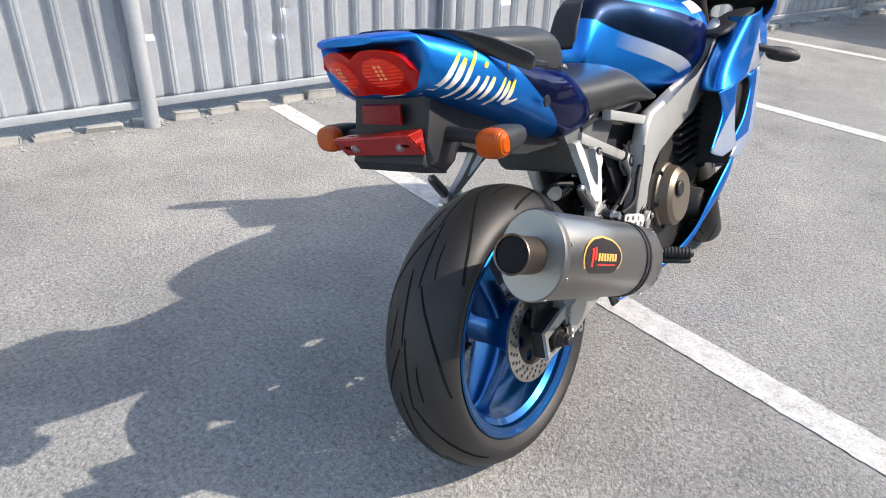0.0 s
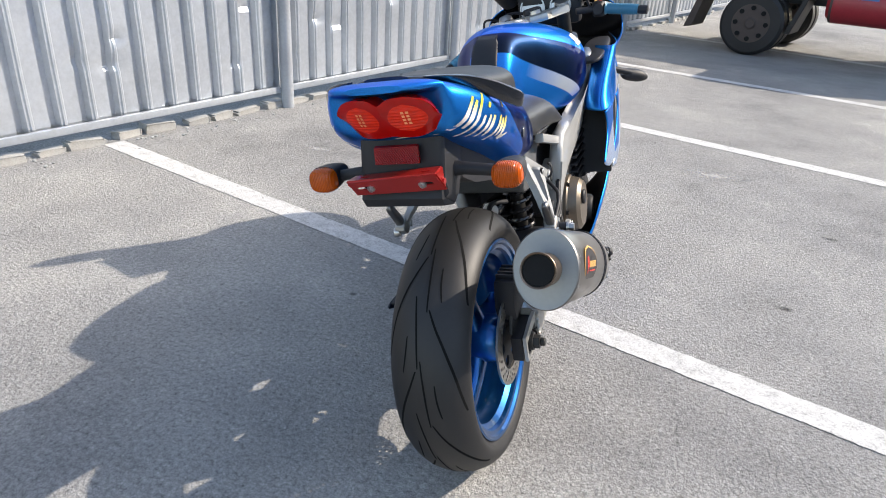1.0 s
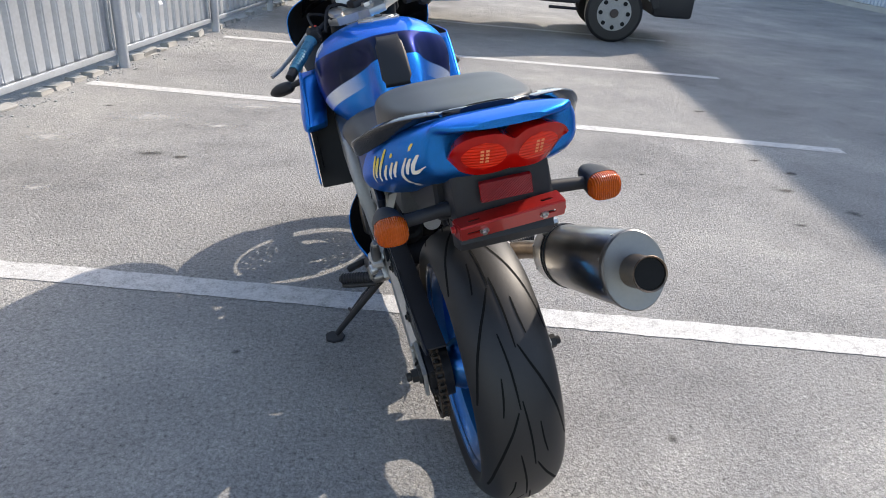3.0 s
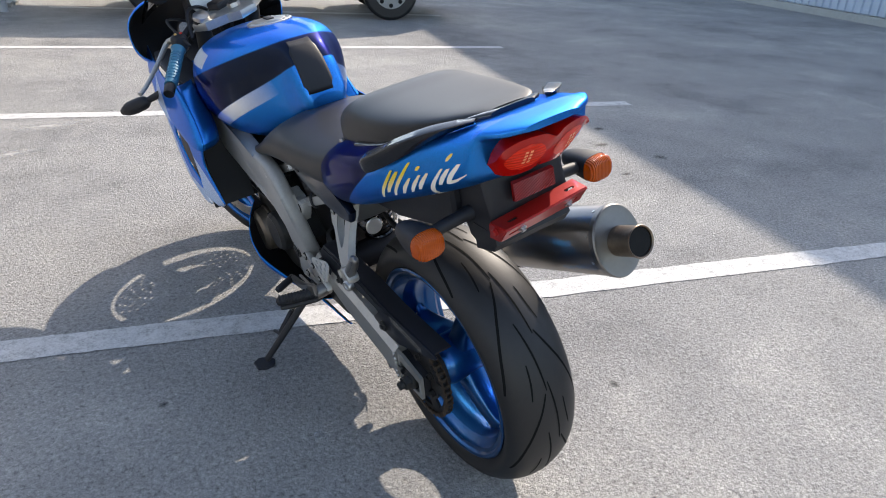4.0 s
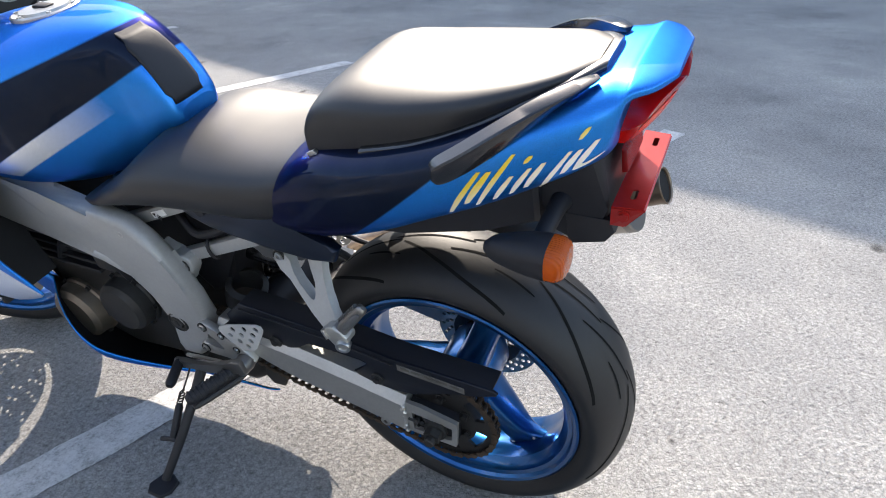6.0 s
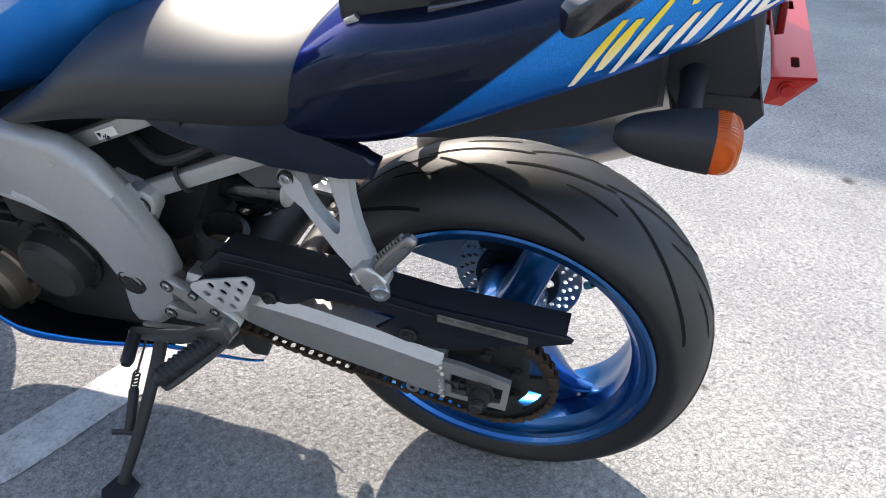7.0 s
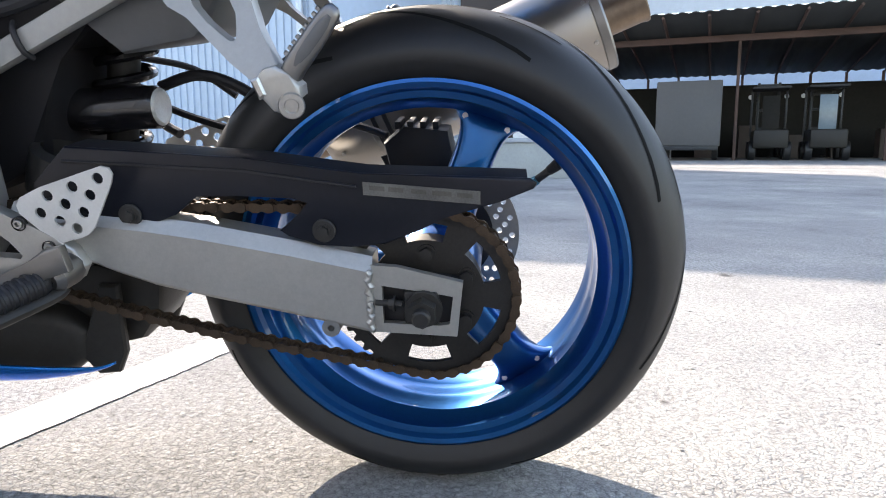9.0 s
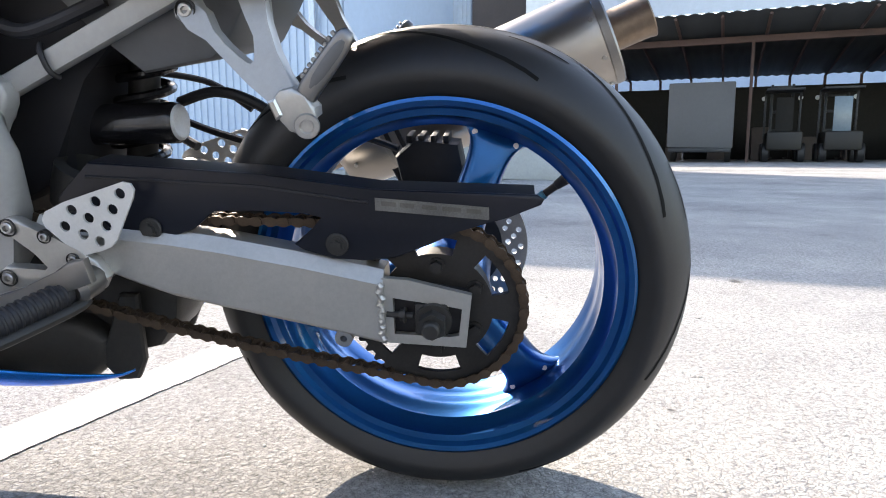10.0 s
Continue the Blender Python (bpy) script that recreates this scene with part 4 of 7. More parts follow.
for sgn in (LEFT, RIGHT):
    bm = bmesh.new()
    rings = []
    for y, top, bot in ((0.470, 0.424, 0.384), (0.405, 0.417, 0.362), (0.360, 0.412, 0.344), (0.317, 0.408, 0.329), (0.260, 0.400, 0.316), (0.154, 0.381, 0.294), (0.068, 0.363, 0.274)):
        rings.append([(sgn * x, y, z) for x, z in ((0.108, top - 0.004), (0.112, top), (0.139, top), (0.153, top - 0.014), (0.153, bot + 0.006), (0.147, bot), (0.112, bot), (0.108, bot + 0.004))])
    skin(bm, rings)
    part("arm", bm, "alu", swingarm, "brushed aluminium swingarm beam", 24)
    bm = bmesh.new()
    flat_with_holes(bm, [(0.070, 0.356), (0.040, 0.354), (-0.031, 0.337), (-0.024, 0.272), (0.070, 0.276)], [[(0.058, 0.332), (-0.010, 0.322), (-0.020, 0.320), (-0.016, 0.287), (-0.006, 0.285), (0.058, 0.287)]], sgn * 0.144 - 0.004, 0.008)
    part("axle_plate", bm, "alu", swingarm)
    bm = bmesh.new()
    prism(bm, [(0.066, 0.346), (-0.027, 0.334), (-0.021, 0.272), (0.066, 0.280)], sgn * 0.110, sgn * 0.136, 0.002)
    part("axle_block", bm, "black", swingarm)
    bm = bmesh.new()
    tube(bm, [(sgn * 0.1525, 0.071 + 0.002 * math.sin(k * 4.5), 0.279 + 0.072 * k / 20) for k in range(21)], [0.0032 + 0.0012 * (k % 2) for k in range(21)], 10)
    part("weld_bead", bm, "alu", swingarm)
    bm = bmesh.new()
    box(bm, sgn * 0.150, sgn * 0.136, -0.004, 0.034, 0.287, 0.326, 0.003)
    part("adjuster_block", bm, "engine", swingarm)
    bm = bmesh.new()
    tube(bm, [(sgn * 0.147, 0.036, 0.31), (sgn * 0.147, 0.066, 0.312)], 0.004, 8)
    hexbolt(bm, (sgn * 0.147, 0.045, 0.311), (0, 1, 0), 0.007, 0.006)
    part("adjuster_screw", bm, "engine", swingarm)
    bm = bmesh.new()
    hexbolt(bm, (sgn * 0.152, 0.012, 0.307), (sgn, 0, 0), 0.016, 0.018)
    disc(bm, (sgn * 0.176, 0.012, 0.307), (1, 0, 0), 0.010, 0.012, 20, 0.002)
    part("axle_nut", bm, "engine", swingarm, "dark axle nut")
    bm = bmesh.new()
    lathe(bm, [(-0.016, 0.004), (-0.016, 0.0105), (0.0, 0.0105), (0.0, 0.004)], (sgn * 0.150, 0.118, 0.280), (sgn, 0, 0), 20)
    part("stand_bobbin", bm, "bolt", swingarm)
bm = bmesh.new()
tube(bm, [(-0.15, 0.42, 0.385), (0.15, 0.42, 0.385)], 0.045, 24)
tube(bm, [(-0.11, 0.33, 0.375), (0.11, 0.33, 0.375)], 0.030, 16)
part("cross_tube", bm, "black", swingarm)

FRONT_SPROCKET, FR = (0.56, 0.375), 0.042


def chain_path():
    """Points round both sprockets, one for each pin."""
    pts = []
    rr = 0.1015
    for a in np.linspace(radians(92), radians(268), 60):
        pts.append((HUB.y + math.cos(a) * rr, 0.31 + math.sin(a) * rr))
    lo0, lo1 = (pts[-1][0], pts[-1][1]), (FRONT_SPROCKET[0], FRONT_SPROCKET[1] - FR)
    for u in np.linspace(0, 1, 60)[1:-1]:
        pts.append((lo0[0] + (lo1[0] - lo0[0]) * u, lo0[1] + (lo1[1] - lo0[1]) * u - 0.010 * math.sin(math.pi * u)))
    for a in np.linspace(radians(-88), radians(88), 30):
        pts.append((FRONT_SPROCKET[0] + FR * math.cos(a), FRONT_SPROCKET[1] + FR * math.sin(a)))
    hi0, hi1 = pts[-1], pts[0]
    for u in np.linspace(0, 1, 60)[1:-1]:
        pts.append((hi0[0] + (hi1[0] - hi0[0]) * u, hi0[1] + (hi1[1] - hi0[1]) * u))
    p = np.array(pts + [pts[0]])
    d = np.r_[0, np.cumsum(np.hypot(*np.diff(p, axis=0).T))]
    n = 2 * int(round(d[-1] / 0.0159 / 2))
    s = np.linspace(0, d[-1], n, endpoint=False)
    return np.c_[np.interp(s, d, p[:, 0]), np.interp(s, d, p[:, 1])]


def link_mesh(wide):
    bm = bmesh.new()
    outline = [(0.0079 * k + 0.0062 * math.cos(a), 0.0062 * math.sin(a)) for k, lim in ((1, (-110, 110)), (-1, (70, 290))) for a in [radians(lim[0] + (lim[1] - lim[0]) * i / 5) for i in range(6)]]
    outline = outline[:6] + [(0.0, 0.0036)] + outline[6:] + [(0.0, -0.0036)]
    for x in ((0.0072, -0.0088) if wide else (0.0052, -0.0068)):
        prism(bm, outline, x, x + 0.0016)
    disc(bm, (0, 0.0079, 0), (1, 0, 0), 0.0045, 0.016, 8)
    me = bpy.data.meshes.new("chain_link")
    for f in bm.faces:
        f.smooth = False
    bmesh.ops.recalc_face_normals(bm, faces=bm.faces)
    bm.to_mesh(me)
    bm.free()
    me.materials.append(MAT["chain"])
    return me


chain = new("drive_chain")
chain.parent = bike
chain["label"] = "rusty brown drive chain"
links = [link_mesh(True), link_mesh(False)]
cp = chain_path()
for i in range(len(cp)):
    a, b = cp[i], cp[(i + 1) % len(cp)]
    ob = new("link", links[i % 2])
    ob.parent = chain
    m = Matrix.Translation((-0.118, (a[0] + b[0]) / 2, (a[1] + b[1]) / 2)) @ Matrix.Rotation(math.atan2(b[1] - a[1], b[0] - a[0]), 4, "X")
    ob.matrix_local = m

bm = bmesh.new()
prism(bm, [(0.44, 0.445), (0.395, 0.486), (0.202, 0.473), (0.075, 0.456), (-0.100, 0.451), (-0.108, 0.446), (-0.105, 0.440), (-0.070, 0.426), (-0.043, 0.418), (-0.014, 0.409), (0.016, 0.394), (0.053, 0.378), (0.090, 0.375), (0.125, 0.376), (0.158, 0.386), (0.168, 0.393), (0.144, 0.410), (0.130, 0.426), (0.150, 0.429), (0.212, 0.432), (0.256, 0.433), (0.265, 0.423), (0.282, 0.410), (0.305, 0.401), (0.36, 0.394), (0.43, 0.40)], -0.143, -0.137, 0.002)
guard = part("chain_guard", bm, "guard", bike, "scuffed black plastic chain guard")
bm = bmesh.new()
prism(bm, [(0.395, 0.486), (0.202, 0.473), (0.075, 0.456), (-0.098, 0.451), (-0.098, 0.447), (0.075, 0.452), (0.202, 0.469), (0.395, 0.482)], -0.139, -0.098, 0.001)
part("top_flange", bm, "black", guard)
bm = bmesh.new()
prism(bm, [(0.40, 0.472), (0.20, 0.461), (0.08, 0.444), (0.08, 0.441), (0.20, 0.458), (0.40, 0.469)], -0.1455, -0.143, 0.0008)
part("moulded_rib", bm, "black", guard)
bm = bmesh.new()
prism(bm, [(0.073, 0.4475), (-0.050, 0.4375), (-0.050, 0.4235), (0.073, 0.4335)], -0.1438, -0.1425)
sticker = part("sticker", bm, "worn_sticker", guard, "worn illegible grey sticker")
for y0, y1, dz in ((0.066, 0.050, 0), (0.046, 0.030, 0), (0.022, 0.006, 0), (0.0, -0.02, 0), (-0.026, -0.042, 0)):
    bm = bmesh.new()
    prism(bm, [(y0, 0.4445 - 0.0813 * (0.073 - y0)), (y1, 0.4445 - 0.0813 * (0.073 - y1)), (y1, 0.4395 - 0.0813 * (0.073 - y1)), (y0, 0.4395 - 0.0813 * (0.073 - y0))], -0.1443, -0.1438)
    part("print_bar", bm, "faded_print", sticker)
for y, z in ((0.118, 0.394), (0.333, 0.41)):
    bm = bmesh.new()
    disc(bm, (-0.145, y, z), (1, 0, 0), 0.013, 0.004, 20, 0.001)
    hexbolt(bm, (-0.147, y, z), (-1, 0, 0), 0.0065, 0.005)
    part("guard_bolt", bm, "engine", guard)

# ---- rear brake ----
caliper = new("brake_caliper")
caliper.parent = bike
bm = bmesh.new()
prism(bm, [(0.09, 0.445), (0.06, 0.47), (0.0, 0.463), (-0.012, 0.40), (0.0, 0.368), (0.075, 0.376)], 0.075, 0.125, 0.008, 2)
part("body", bm, "black", caliper)
for k in range(4):
    bm = bmesh.new()
    box(bm, 0.078, 0.122, 0.014 + k * 0.017, 0.022 + k * 0.017, 0.464, 0.474, 0.001)
    part("fin", bm, "black", caliper)
bm = bmesh.new()
prism(bm, [(0.10, 0.42), (0.02, 0.45), (-0.02, 0.34), (0.03, 0.29), (0.06, 0.34)], 0.106, 0.114, 0.002)
part("carrier_bracket", bm, "engine", caliper)
bm = bmesh.new()
tube(bm, [(0.11, 0.09, 0.45), (0.125, 0.16, 0.465), (0.125, 0.27, 0.45), (0.125, 0.36, 0.47), (0.13, 0.44, 0.50)], 0.0055, 8, 24)
part("brake_hose", bm, "black", caliper)

# ---- bodywork ----
TX = -0.024
TANK = [(0.452, 0.040, 0.800, 0.832, 2.5, 3), (0.462, 0.052, 0.785, 0.862, 2.5, 3), (0.485, 0.060, 0.775, 0.900, 2.8, 3), (0.515, 0.066, 0.748, 0.932, 3, 3), (0.55, 0.076, 0.722, 0.951, 3.2, 3), (0.60, 0.104, 0.695, 0.960, 3.0, 3), (0.66, 0.145, 0.68, 0.963, 2.6, 3), (0.73, 0.180, 0.672, 0.961, 2.3, 3), (0.80, 0.195, 0.672, 0.953, 2.2, 3), (0.88, 0.197, 0.685, 0.940, 2.2, 3), (0.95, 0.180, 0.71, 0.922, 2.3, 3), (0.99, 0.150, 0.74, 0.904, 2.4, 3), (1.01, 0.11, 0.77, 0.886, 2.4, 3)]
TAIL = [(0.285, 0.122, 0.695, 0.725, 3, 3), (0.24, 0.150, 0.685, 0.790, 3.2, 3), (0.15, 0.168, 0.690, 0.846, 3.6, 3), (0.06, 0.177, 0.722, 0.870, 3.6, 3), (-0.03, 0.177, 0.765, 0.893, 3.6, 3), (-0.11, 0.169, 0.800, 0.918, 3.8, 3.2), (-0.18, 0.149, 0.830, 0.942, 3.8, 3.2), (-0.222, 0.134, 0.850, 0.955, 3.6, 3), (-0.246, 0.120, 0.868, 0.961, 3.6, 3), (-0.256, 0.112, 0.910, 0.963, 3.4, 3), (-0.264, 0.106, 0.938, 0.964, 3, 3), (-0.287, 0.086, 0.945, 0.964, 3, 3), (-0.304, 0.052, 0.950, 0.962, 3, 3)]
MAT["tank_paint"] = paint("tank_paint", [
    (NAVY, [(0.538, 1, -1.170, 0.004), (-0.35, -1, 1.144, 0.004), (-1, 0, 0.955, 0.01)]),
    (SILVER, [(-0.538, -1, 1.170, 0.003), (0.538, 1, -1.130, 0.003), (1, -0.5, -0.215, 0.15), (-0.15, 1, -0.615, 0.004)]),
])
MAT["tail_paint"] = paint("tail_paint", [(NAVY, [(1, 1.16, -0.941, 0.004), (1, 0, 0.135, 0.01)]), (NAVY, [(1, 0.3, -0.36, 0.01)])])


SECTIONS = {}


def section_x(stations, y, z):
    """Half width of a loft's skin at (y, z)."""
    key = id(stations)
    if key not in SECTIONS:
        SECTIONS[key] = spline(stations, 400)
    rows = SECTIONS[key]
    _, w, lo, hi, eu, el = rows[np.argmin(abs(rows[:, 0] - y))]
    zc, h = (lo + hi) / 2, (hi - lo) / 2
    e = eu if z > zc else el
    return w * max(0.0, 1 - min(1, abs((z - zc) / h)) ** e) ** (1 / e)


def tail_shift(y):
    """The tail sits a little to the left, and its end a little to the right."""
    return 0.010 - 0.022 * min(1, max(0, (y + 0.26) / 0.26))


bm = bmesh.new()
loft(bm, TANK, 120, 120, TX)
tank = part("fuel_tank", bm, "tank_paint", bike, "blue, navy and silver lacquered fuel tank")
bm = bmesh.new()
c, ax = Vector((TX, 0.738, 0.9585)), Vector((0, 0.07, 0.997)).normalized()
lathe(bm, [(-0.012, 0.0), (-0.012, 0.058), (0.002, 0.058), (0.004, 0.054), (0.002, 0.044), (0.006, 0.042), (0.007, 0.0)], c, ax, 48, False)
cap = part("filler_cap", bm, "bolt", tank, "silver locking filler cap")
bm = bmesh.new()
box(bm, TX - 0.010, TX + 0.010, 0.722, 0.757, 0.962, 0.969, 0.003)
part("key_cover", bm, "black", cap)
for i in range(6):
    a = i * math.pi / 3
    bm = bmesh.new()
    q = Vector((0, 0, 1)).rotation_difference(ax)
    hexbolt(bm, c + ax * 0.003 + q @ Vector((0.050 * math.cos(a), 0.050 * math.sin(a), 0)), ax, 0.004, 0.003)
    part("cap_screw", bm, "bolt", cap)

# rubber pad on the back of the tank
bm = bmesh.new()
rows = []
for v in np.linspace(0, 1, 12):
    z = 0.838 + 0.108 * v
    row = []
    half = 0.038 - 0.003 * v
    for u in np.linspace(-1, 1, 13):
        k = 1 - 0.18 * max(0, (abs(u) - 0.8) / 0.2) * (1 if v > 0.85 or v < 0.1 else 0)
        x = u * half * k
        lo_y, hi_y = 0.42, 0.66
        for _ in range(24):
            mid = (lo_y + hi_y) / 2
            if section_x(TANK, mid, z) > abs(x):
                hi_y = mid
            else:
                lo_y = mid
        row.append((TX - 0.012 + x, hi_y - 0.002, z + 0.002))
    rows.append(row)
skin(bm, rows, False, False)
pad = part("tank_pad", bm, "black", tank, "black rubber tank pad")
sm = pad.modifiers.new("thickness", "SOLIDIFY")
sm.thickness = 0.004

# slanted white bars on each flank of the tank, in place of the maker's mark
for sgn in (LEFT, RIGHT):
    for i in range(8):
        bm = bmesh.new()
        rows = []
        for v in np.linspace(0, 1, 6):
            z = 0.868 + 0.032 * v
            row = []
            for u in (0.0, 0.5, 1.0):
                y = 0.925 - 0.0145 * i - 0.010 * u - 0.008 * v
                row.append((TX + sgn * (section_x(TANK, y, z) + 0.0012), y, z))
            rows.append(row)
        skin(bm, rows, False, False)
        part("tank_mark_bar", bm, "white", tank, "plain white bar of the tank's marking")

bm = bmesh.new()
loft(bm, TAIL, 110, 110)
for v in bm.verts:
    v.co.x += tail_shift(v.co.y)
tail = part("tail_cowl", bm, "tail_paint", bike, "blue and navy lacquered tail cowl")
bm = bmesh.new()
loft(bm, [(0.166, 0.112, 0.826, 0.850, 3.5, 8), (0.159, 0.126, 0.825, 0.884, 3.5, 8), (0.140, 0.133, 0.826, 0.914, 3.5, 8), (0.10, 0.138, 0.834, 0.930, 3.5, 8), (0.03, 0.139, 0.850, 0.934, 3.5, 8), (-0.05, 0.130, 0.872, 0.941, 3.5, 8), (-0.12, 0.108, 0.900, 0.950, 3.5, 6), (-0.18, 0.078, 0.930, 0.960, 3.5, 5), (-0.215, 0.045, 0.945, 0.964, 3, 3)], 44, 64)
part("pillion_seat", bm, "vinyl", bike, "black vinyl pillion seat with scuff marks")
bm = bmesh.new()
loft(bm, [(0.135, 0.115, 0.760, 0.825, 3, 3), (0.165, 0.132, 0.735, 0.828, 3, 3), (0.22, 0.146, 0.705, 0.812, 3, 3), (0.29, 0.154, 0.692, 0.805, 3, 2.6), (0.36, 0.160, 0.690, 0.806, 2.6, 2.6), (0.43, 0.166, 0.686, 0.810, 2.2, 2.6), (0.49, 0.168, 0.682, 0.796, 2.2, 2.6), (0.55, 0.168, 0.680, 0.750, 2.4, 2.6), (0.60, 0.164, 0.680, 0.712, 3, 3), (0.63, 0.155, 0.685, 0.700, 3, 3)], 44, 56, TX)
part("rider_seat", bm, "vinyl", bike, "black vinyl rider seat")
bm = bmesh.new()
loft(bm, [(0.62, 0.120, 0.685, 0.712, 3, 3), (0.52, 0.120, 0.680, 0.715, 3, 3), (0.42, 0.118, 0.685, 0.725, 3, 3), (0.33, 0.115, 0.680, 0.735, 3, 3), (0.26, 0.110, 0.672, 0.71, 3, 3)], 24, 40)
part("side_cover", bm, "gloss_black", bike, "dark glossy side cover under the seat")

for sgn in (LEFT,):
    bm = bmesh.new()
    prism(bm, [(0.420, 0.706), (0.412, 0.726), (0.380, 0.743), (0.325, 0.752), (0.275, 0.745), (0.228, 0.736), (0.185, 0.716), (0.140, 0.702), (0.120, 0.695), (0.133, 0.668), (0.171, 0.666), (0.257, 0.664), (0.313, 0.676), (0.366, 0.680), (0.400, 0.692)], sgn * 0.146, sgn * 0.165, 0.007, 3)
    cover = part("lower_side_cover", bm, "navy", bike, "dark glossy lower side cover")
    bm = bmesh.new()
    disc(bm, (sgn * 0.168, 0.372, 0.715), (1, 0, 0), 0.010, 0.003, 20)
    part("cover_grommet", bm, "black", cover)

bm = bmesh.new()
loft(bm, [(0.06, 0.150, 0.845, 0.868, 6, 6), (-0.02, 0.146, 0.862, 0.888, 6, 6), (-0.09, 0.128, 0.886, 0.912, 6, 6), (-0.15, 0.102, 0.912, 0.938, 6, 6), (-0.20, 0.074, 0.934, 0.958, 6, 6), (-0.226, 0.044, 0.945, 0.965, 4, 4)], 28, 40)
part("seat_base", bm, "gloss_black", bike, "black moulded edge under the pillion seat")

# brush-stroke graphic in yellow and white along each flank of the tail
MAT["graphic"] = bpy.data.materials.new("graphic_yellow")
MAT["graphic"].use_nodes = True
nt = MAT["graphic"].node_tree
tc, sp, rp = nt.nodes.new("ShaderNodeTexCoord"), nt.nodes.new("ShaderNodeSeparateXYZ"), ramp(nt, [(0.35, (0.82, 0.80, 0.72)), (0.62, (0.80, 0.60, 0.05))])
nt.links.new(tc.outputs["Object"], sp.inputs[0])
g = calc(nt, "ADD", calc(nt, "ADD", calc(nt, "MULTIPLY", sp.outputs[2], 9.0), calc(nt, "MULTIPLY", sp.outputs[1], 5.1)), -6.55)
nt.links.new(g, rp.inputs[0])
nt.links.new(rp.outputs[0], nt.nodes["Principled BSDF"].inputs["Base Color"])
nt.nodes["Principled BSDF"].inputs["Roughness"].default_value = 0.35
FOOT = {LEFT: ((-0.072, 0.812), (-0.830, 0.345), -0.46), RIGHT: ((-0.248, 0.862), (0.800, -0.235), 0.50)}


def brush(sgn, pts, widths):
    """One stroke; pts are (along, above) in metres from the graphic's foot."""
    bm = bmesh.new()
    p = spline([(*a, w) for a, w in zip(pts, widths)], 12)
    rows = []
    for i, (u, v, w) in enumerate(p):
        du, dv = p[min(i + 1, 11)][:2] - p[max(i - 1, 0)][:2]
        ln = math.hypot(du, dv) or 1
        row = []
        for k in (1, -1):
            uu, vv = u - dv / ln * w / 2 * k, v + du / ln * w / 2 * k
            f0, fd, lean = FOOT[sgn]
            y, z = f0[0] + fd[0] * uu + lean * vv, f0[1] + fd[1] * uu + 0.90 * vv
            row.append((sgn * (section_x(TAIL, y, z) + 0.0012) + tail_shift(y), y, z))
        rows.append(row)
    skin(bm, rows, False, False)
    return part("graphic_stroke", bm, "graphic", tail, "yellow and white brush stroke")


STROKES = []
for u, v0, v1, w in [(0.006, 0.0, 0.066, 0.012), (0.026, 0.012, 0.060, 0.015), (0.046, 0.0, 0.074, 0.011), (0.070, 0.0, 0.036, 0.011), (0.092, 0.0, 0.038, 0.011), (0.110, 0.002, 0.038, 0.012), (0.136, -0.028, 0.040, 0.010), (0.156, 0.002, 0.036, 0.012), (0.172, 0.0, 0.040, 0.012), (0.086, 0.050, 0.060, 0.010), (0.150, 0.054, 0.068, 0.009)]:
    STROKES.append(([(u, v0), (u + 0.05 * (v1 - v0), (v0 + v1) / 2), (u + 0.16 * (v1 - v0), v1)], (w * 0.55, w, w * 0.6)))
STROKES.append(([(0.172, 0.004), (0.184, 0.002), (0.202, 0.010)], (0.010, 0.008, 0.002)))
STROKES.append(([(0.098, -0.030), (0.118, -0.034), (0.138, -0.022)], (0.002, 0.007, 0.008)))
for sgn in (LEFT, RIGHT):
    for pts, widths in STROKES:
        brush(sgn, pts, widths)
    bm = bmesh.new()
    yy, zz = -0.002, 0.803
    x = section_x(TAIL, yy, zz)
    disc(bm, (sgn * (x + 0.0005), yy, zz), (1, 0, -0.1 * sgn), 0.011, 0.004, 24, 0.001)
    part("grommet", bm, "navy", tail)
    bm = bmesh.new()
    prism(bm, [(0.150, 0.842), (0.138, 0.848), (0.132, 0.842), (0.148, 0.836)], sgn * 0.135, sgn * 0.142, 0.001)
    part("seat_clip", bm, "bolt", tail)
    bm = bmesh.new()
    rings = []
    for x, y, z, w, h in spline([(0.199, -0.070, 0.886, 0.008, 0.012), (0.196, -0.078, 0.889, 0.012, 0.020), (0.186, -0.100, 0.900, 0.013, 0.022), (0.164, -0.136, 0.921, 0.013, 0.021), (0.132, -0.172, 0.941, 0.015, 0.015), (0.104, -0.198, 0.952, 0.015, 0.009), (0.084, -0.214, 0.957, 0.012, 0.006), (0.072, -0.224, 0.959, 0.007, 0.004)], 30):
        rings.append([(sgn * (x + 0.62 * n * w), y - 0.51 * n * w, z + m * h) for n, m in ((-1.0, 0.50), (-0.9, 0.60), (0.8, 0.52), (1.0, 0.40), (1.0, 0.20), (0.45, -0.75), (0.2, -0.95), (-0.4, -1.0), (-0.6, -0.9), (-0.9, 0.0))])
    skin(bm, rings)
    rail = part("grab_rail", bm, "gloss_black", bike, "black cast grab rail")
    bm = bmesh.new()
    hexbolt(bm, (sgn * 0.118, -0.183, 0.949), (0, 0.3, 0.95), 0.005, 0.003)
    part("rail_bolt", bm, "engine", rail)

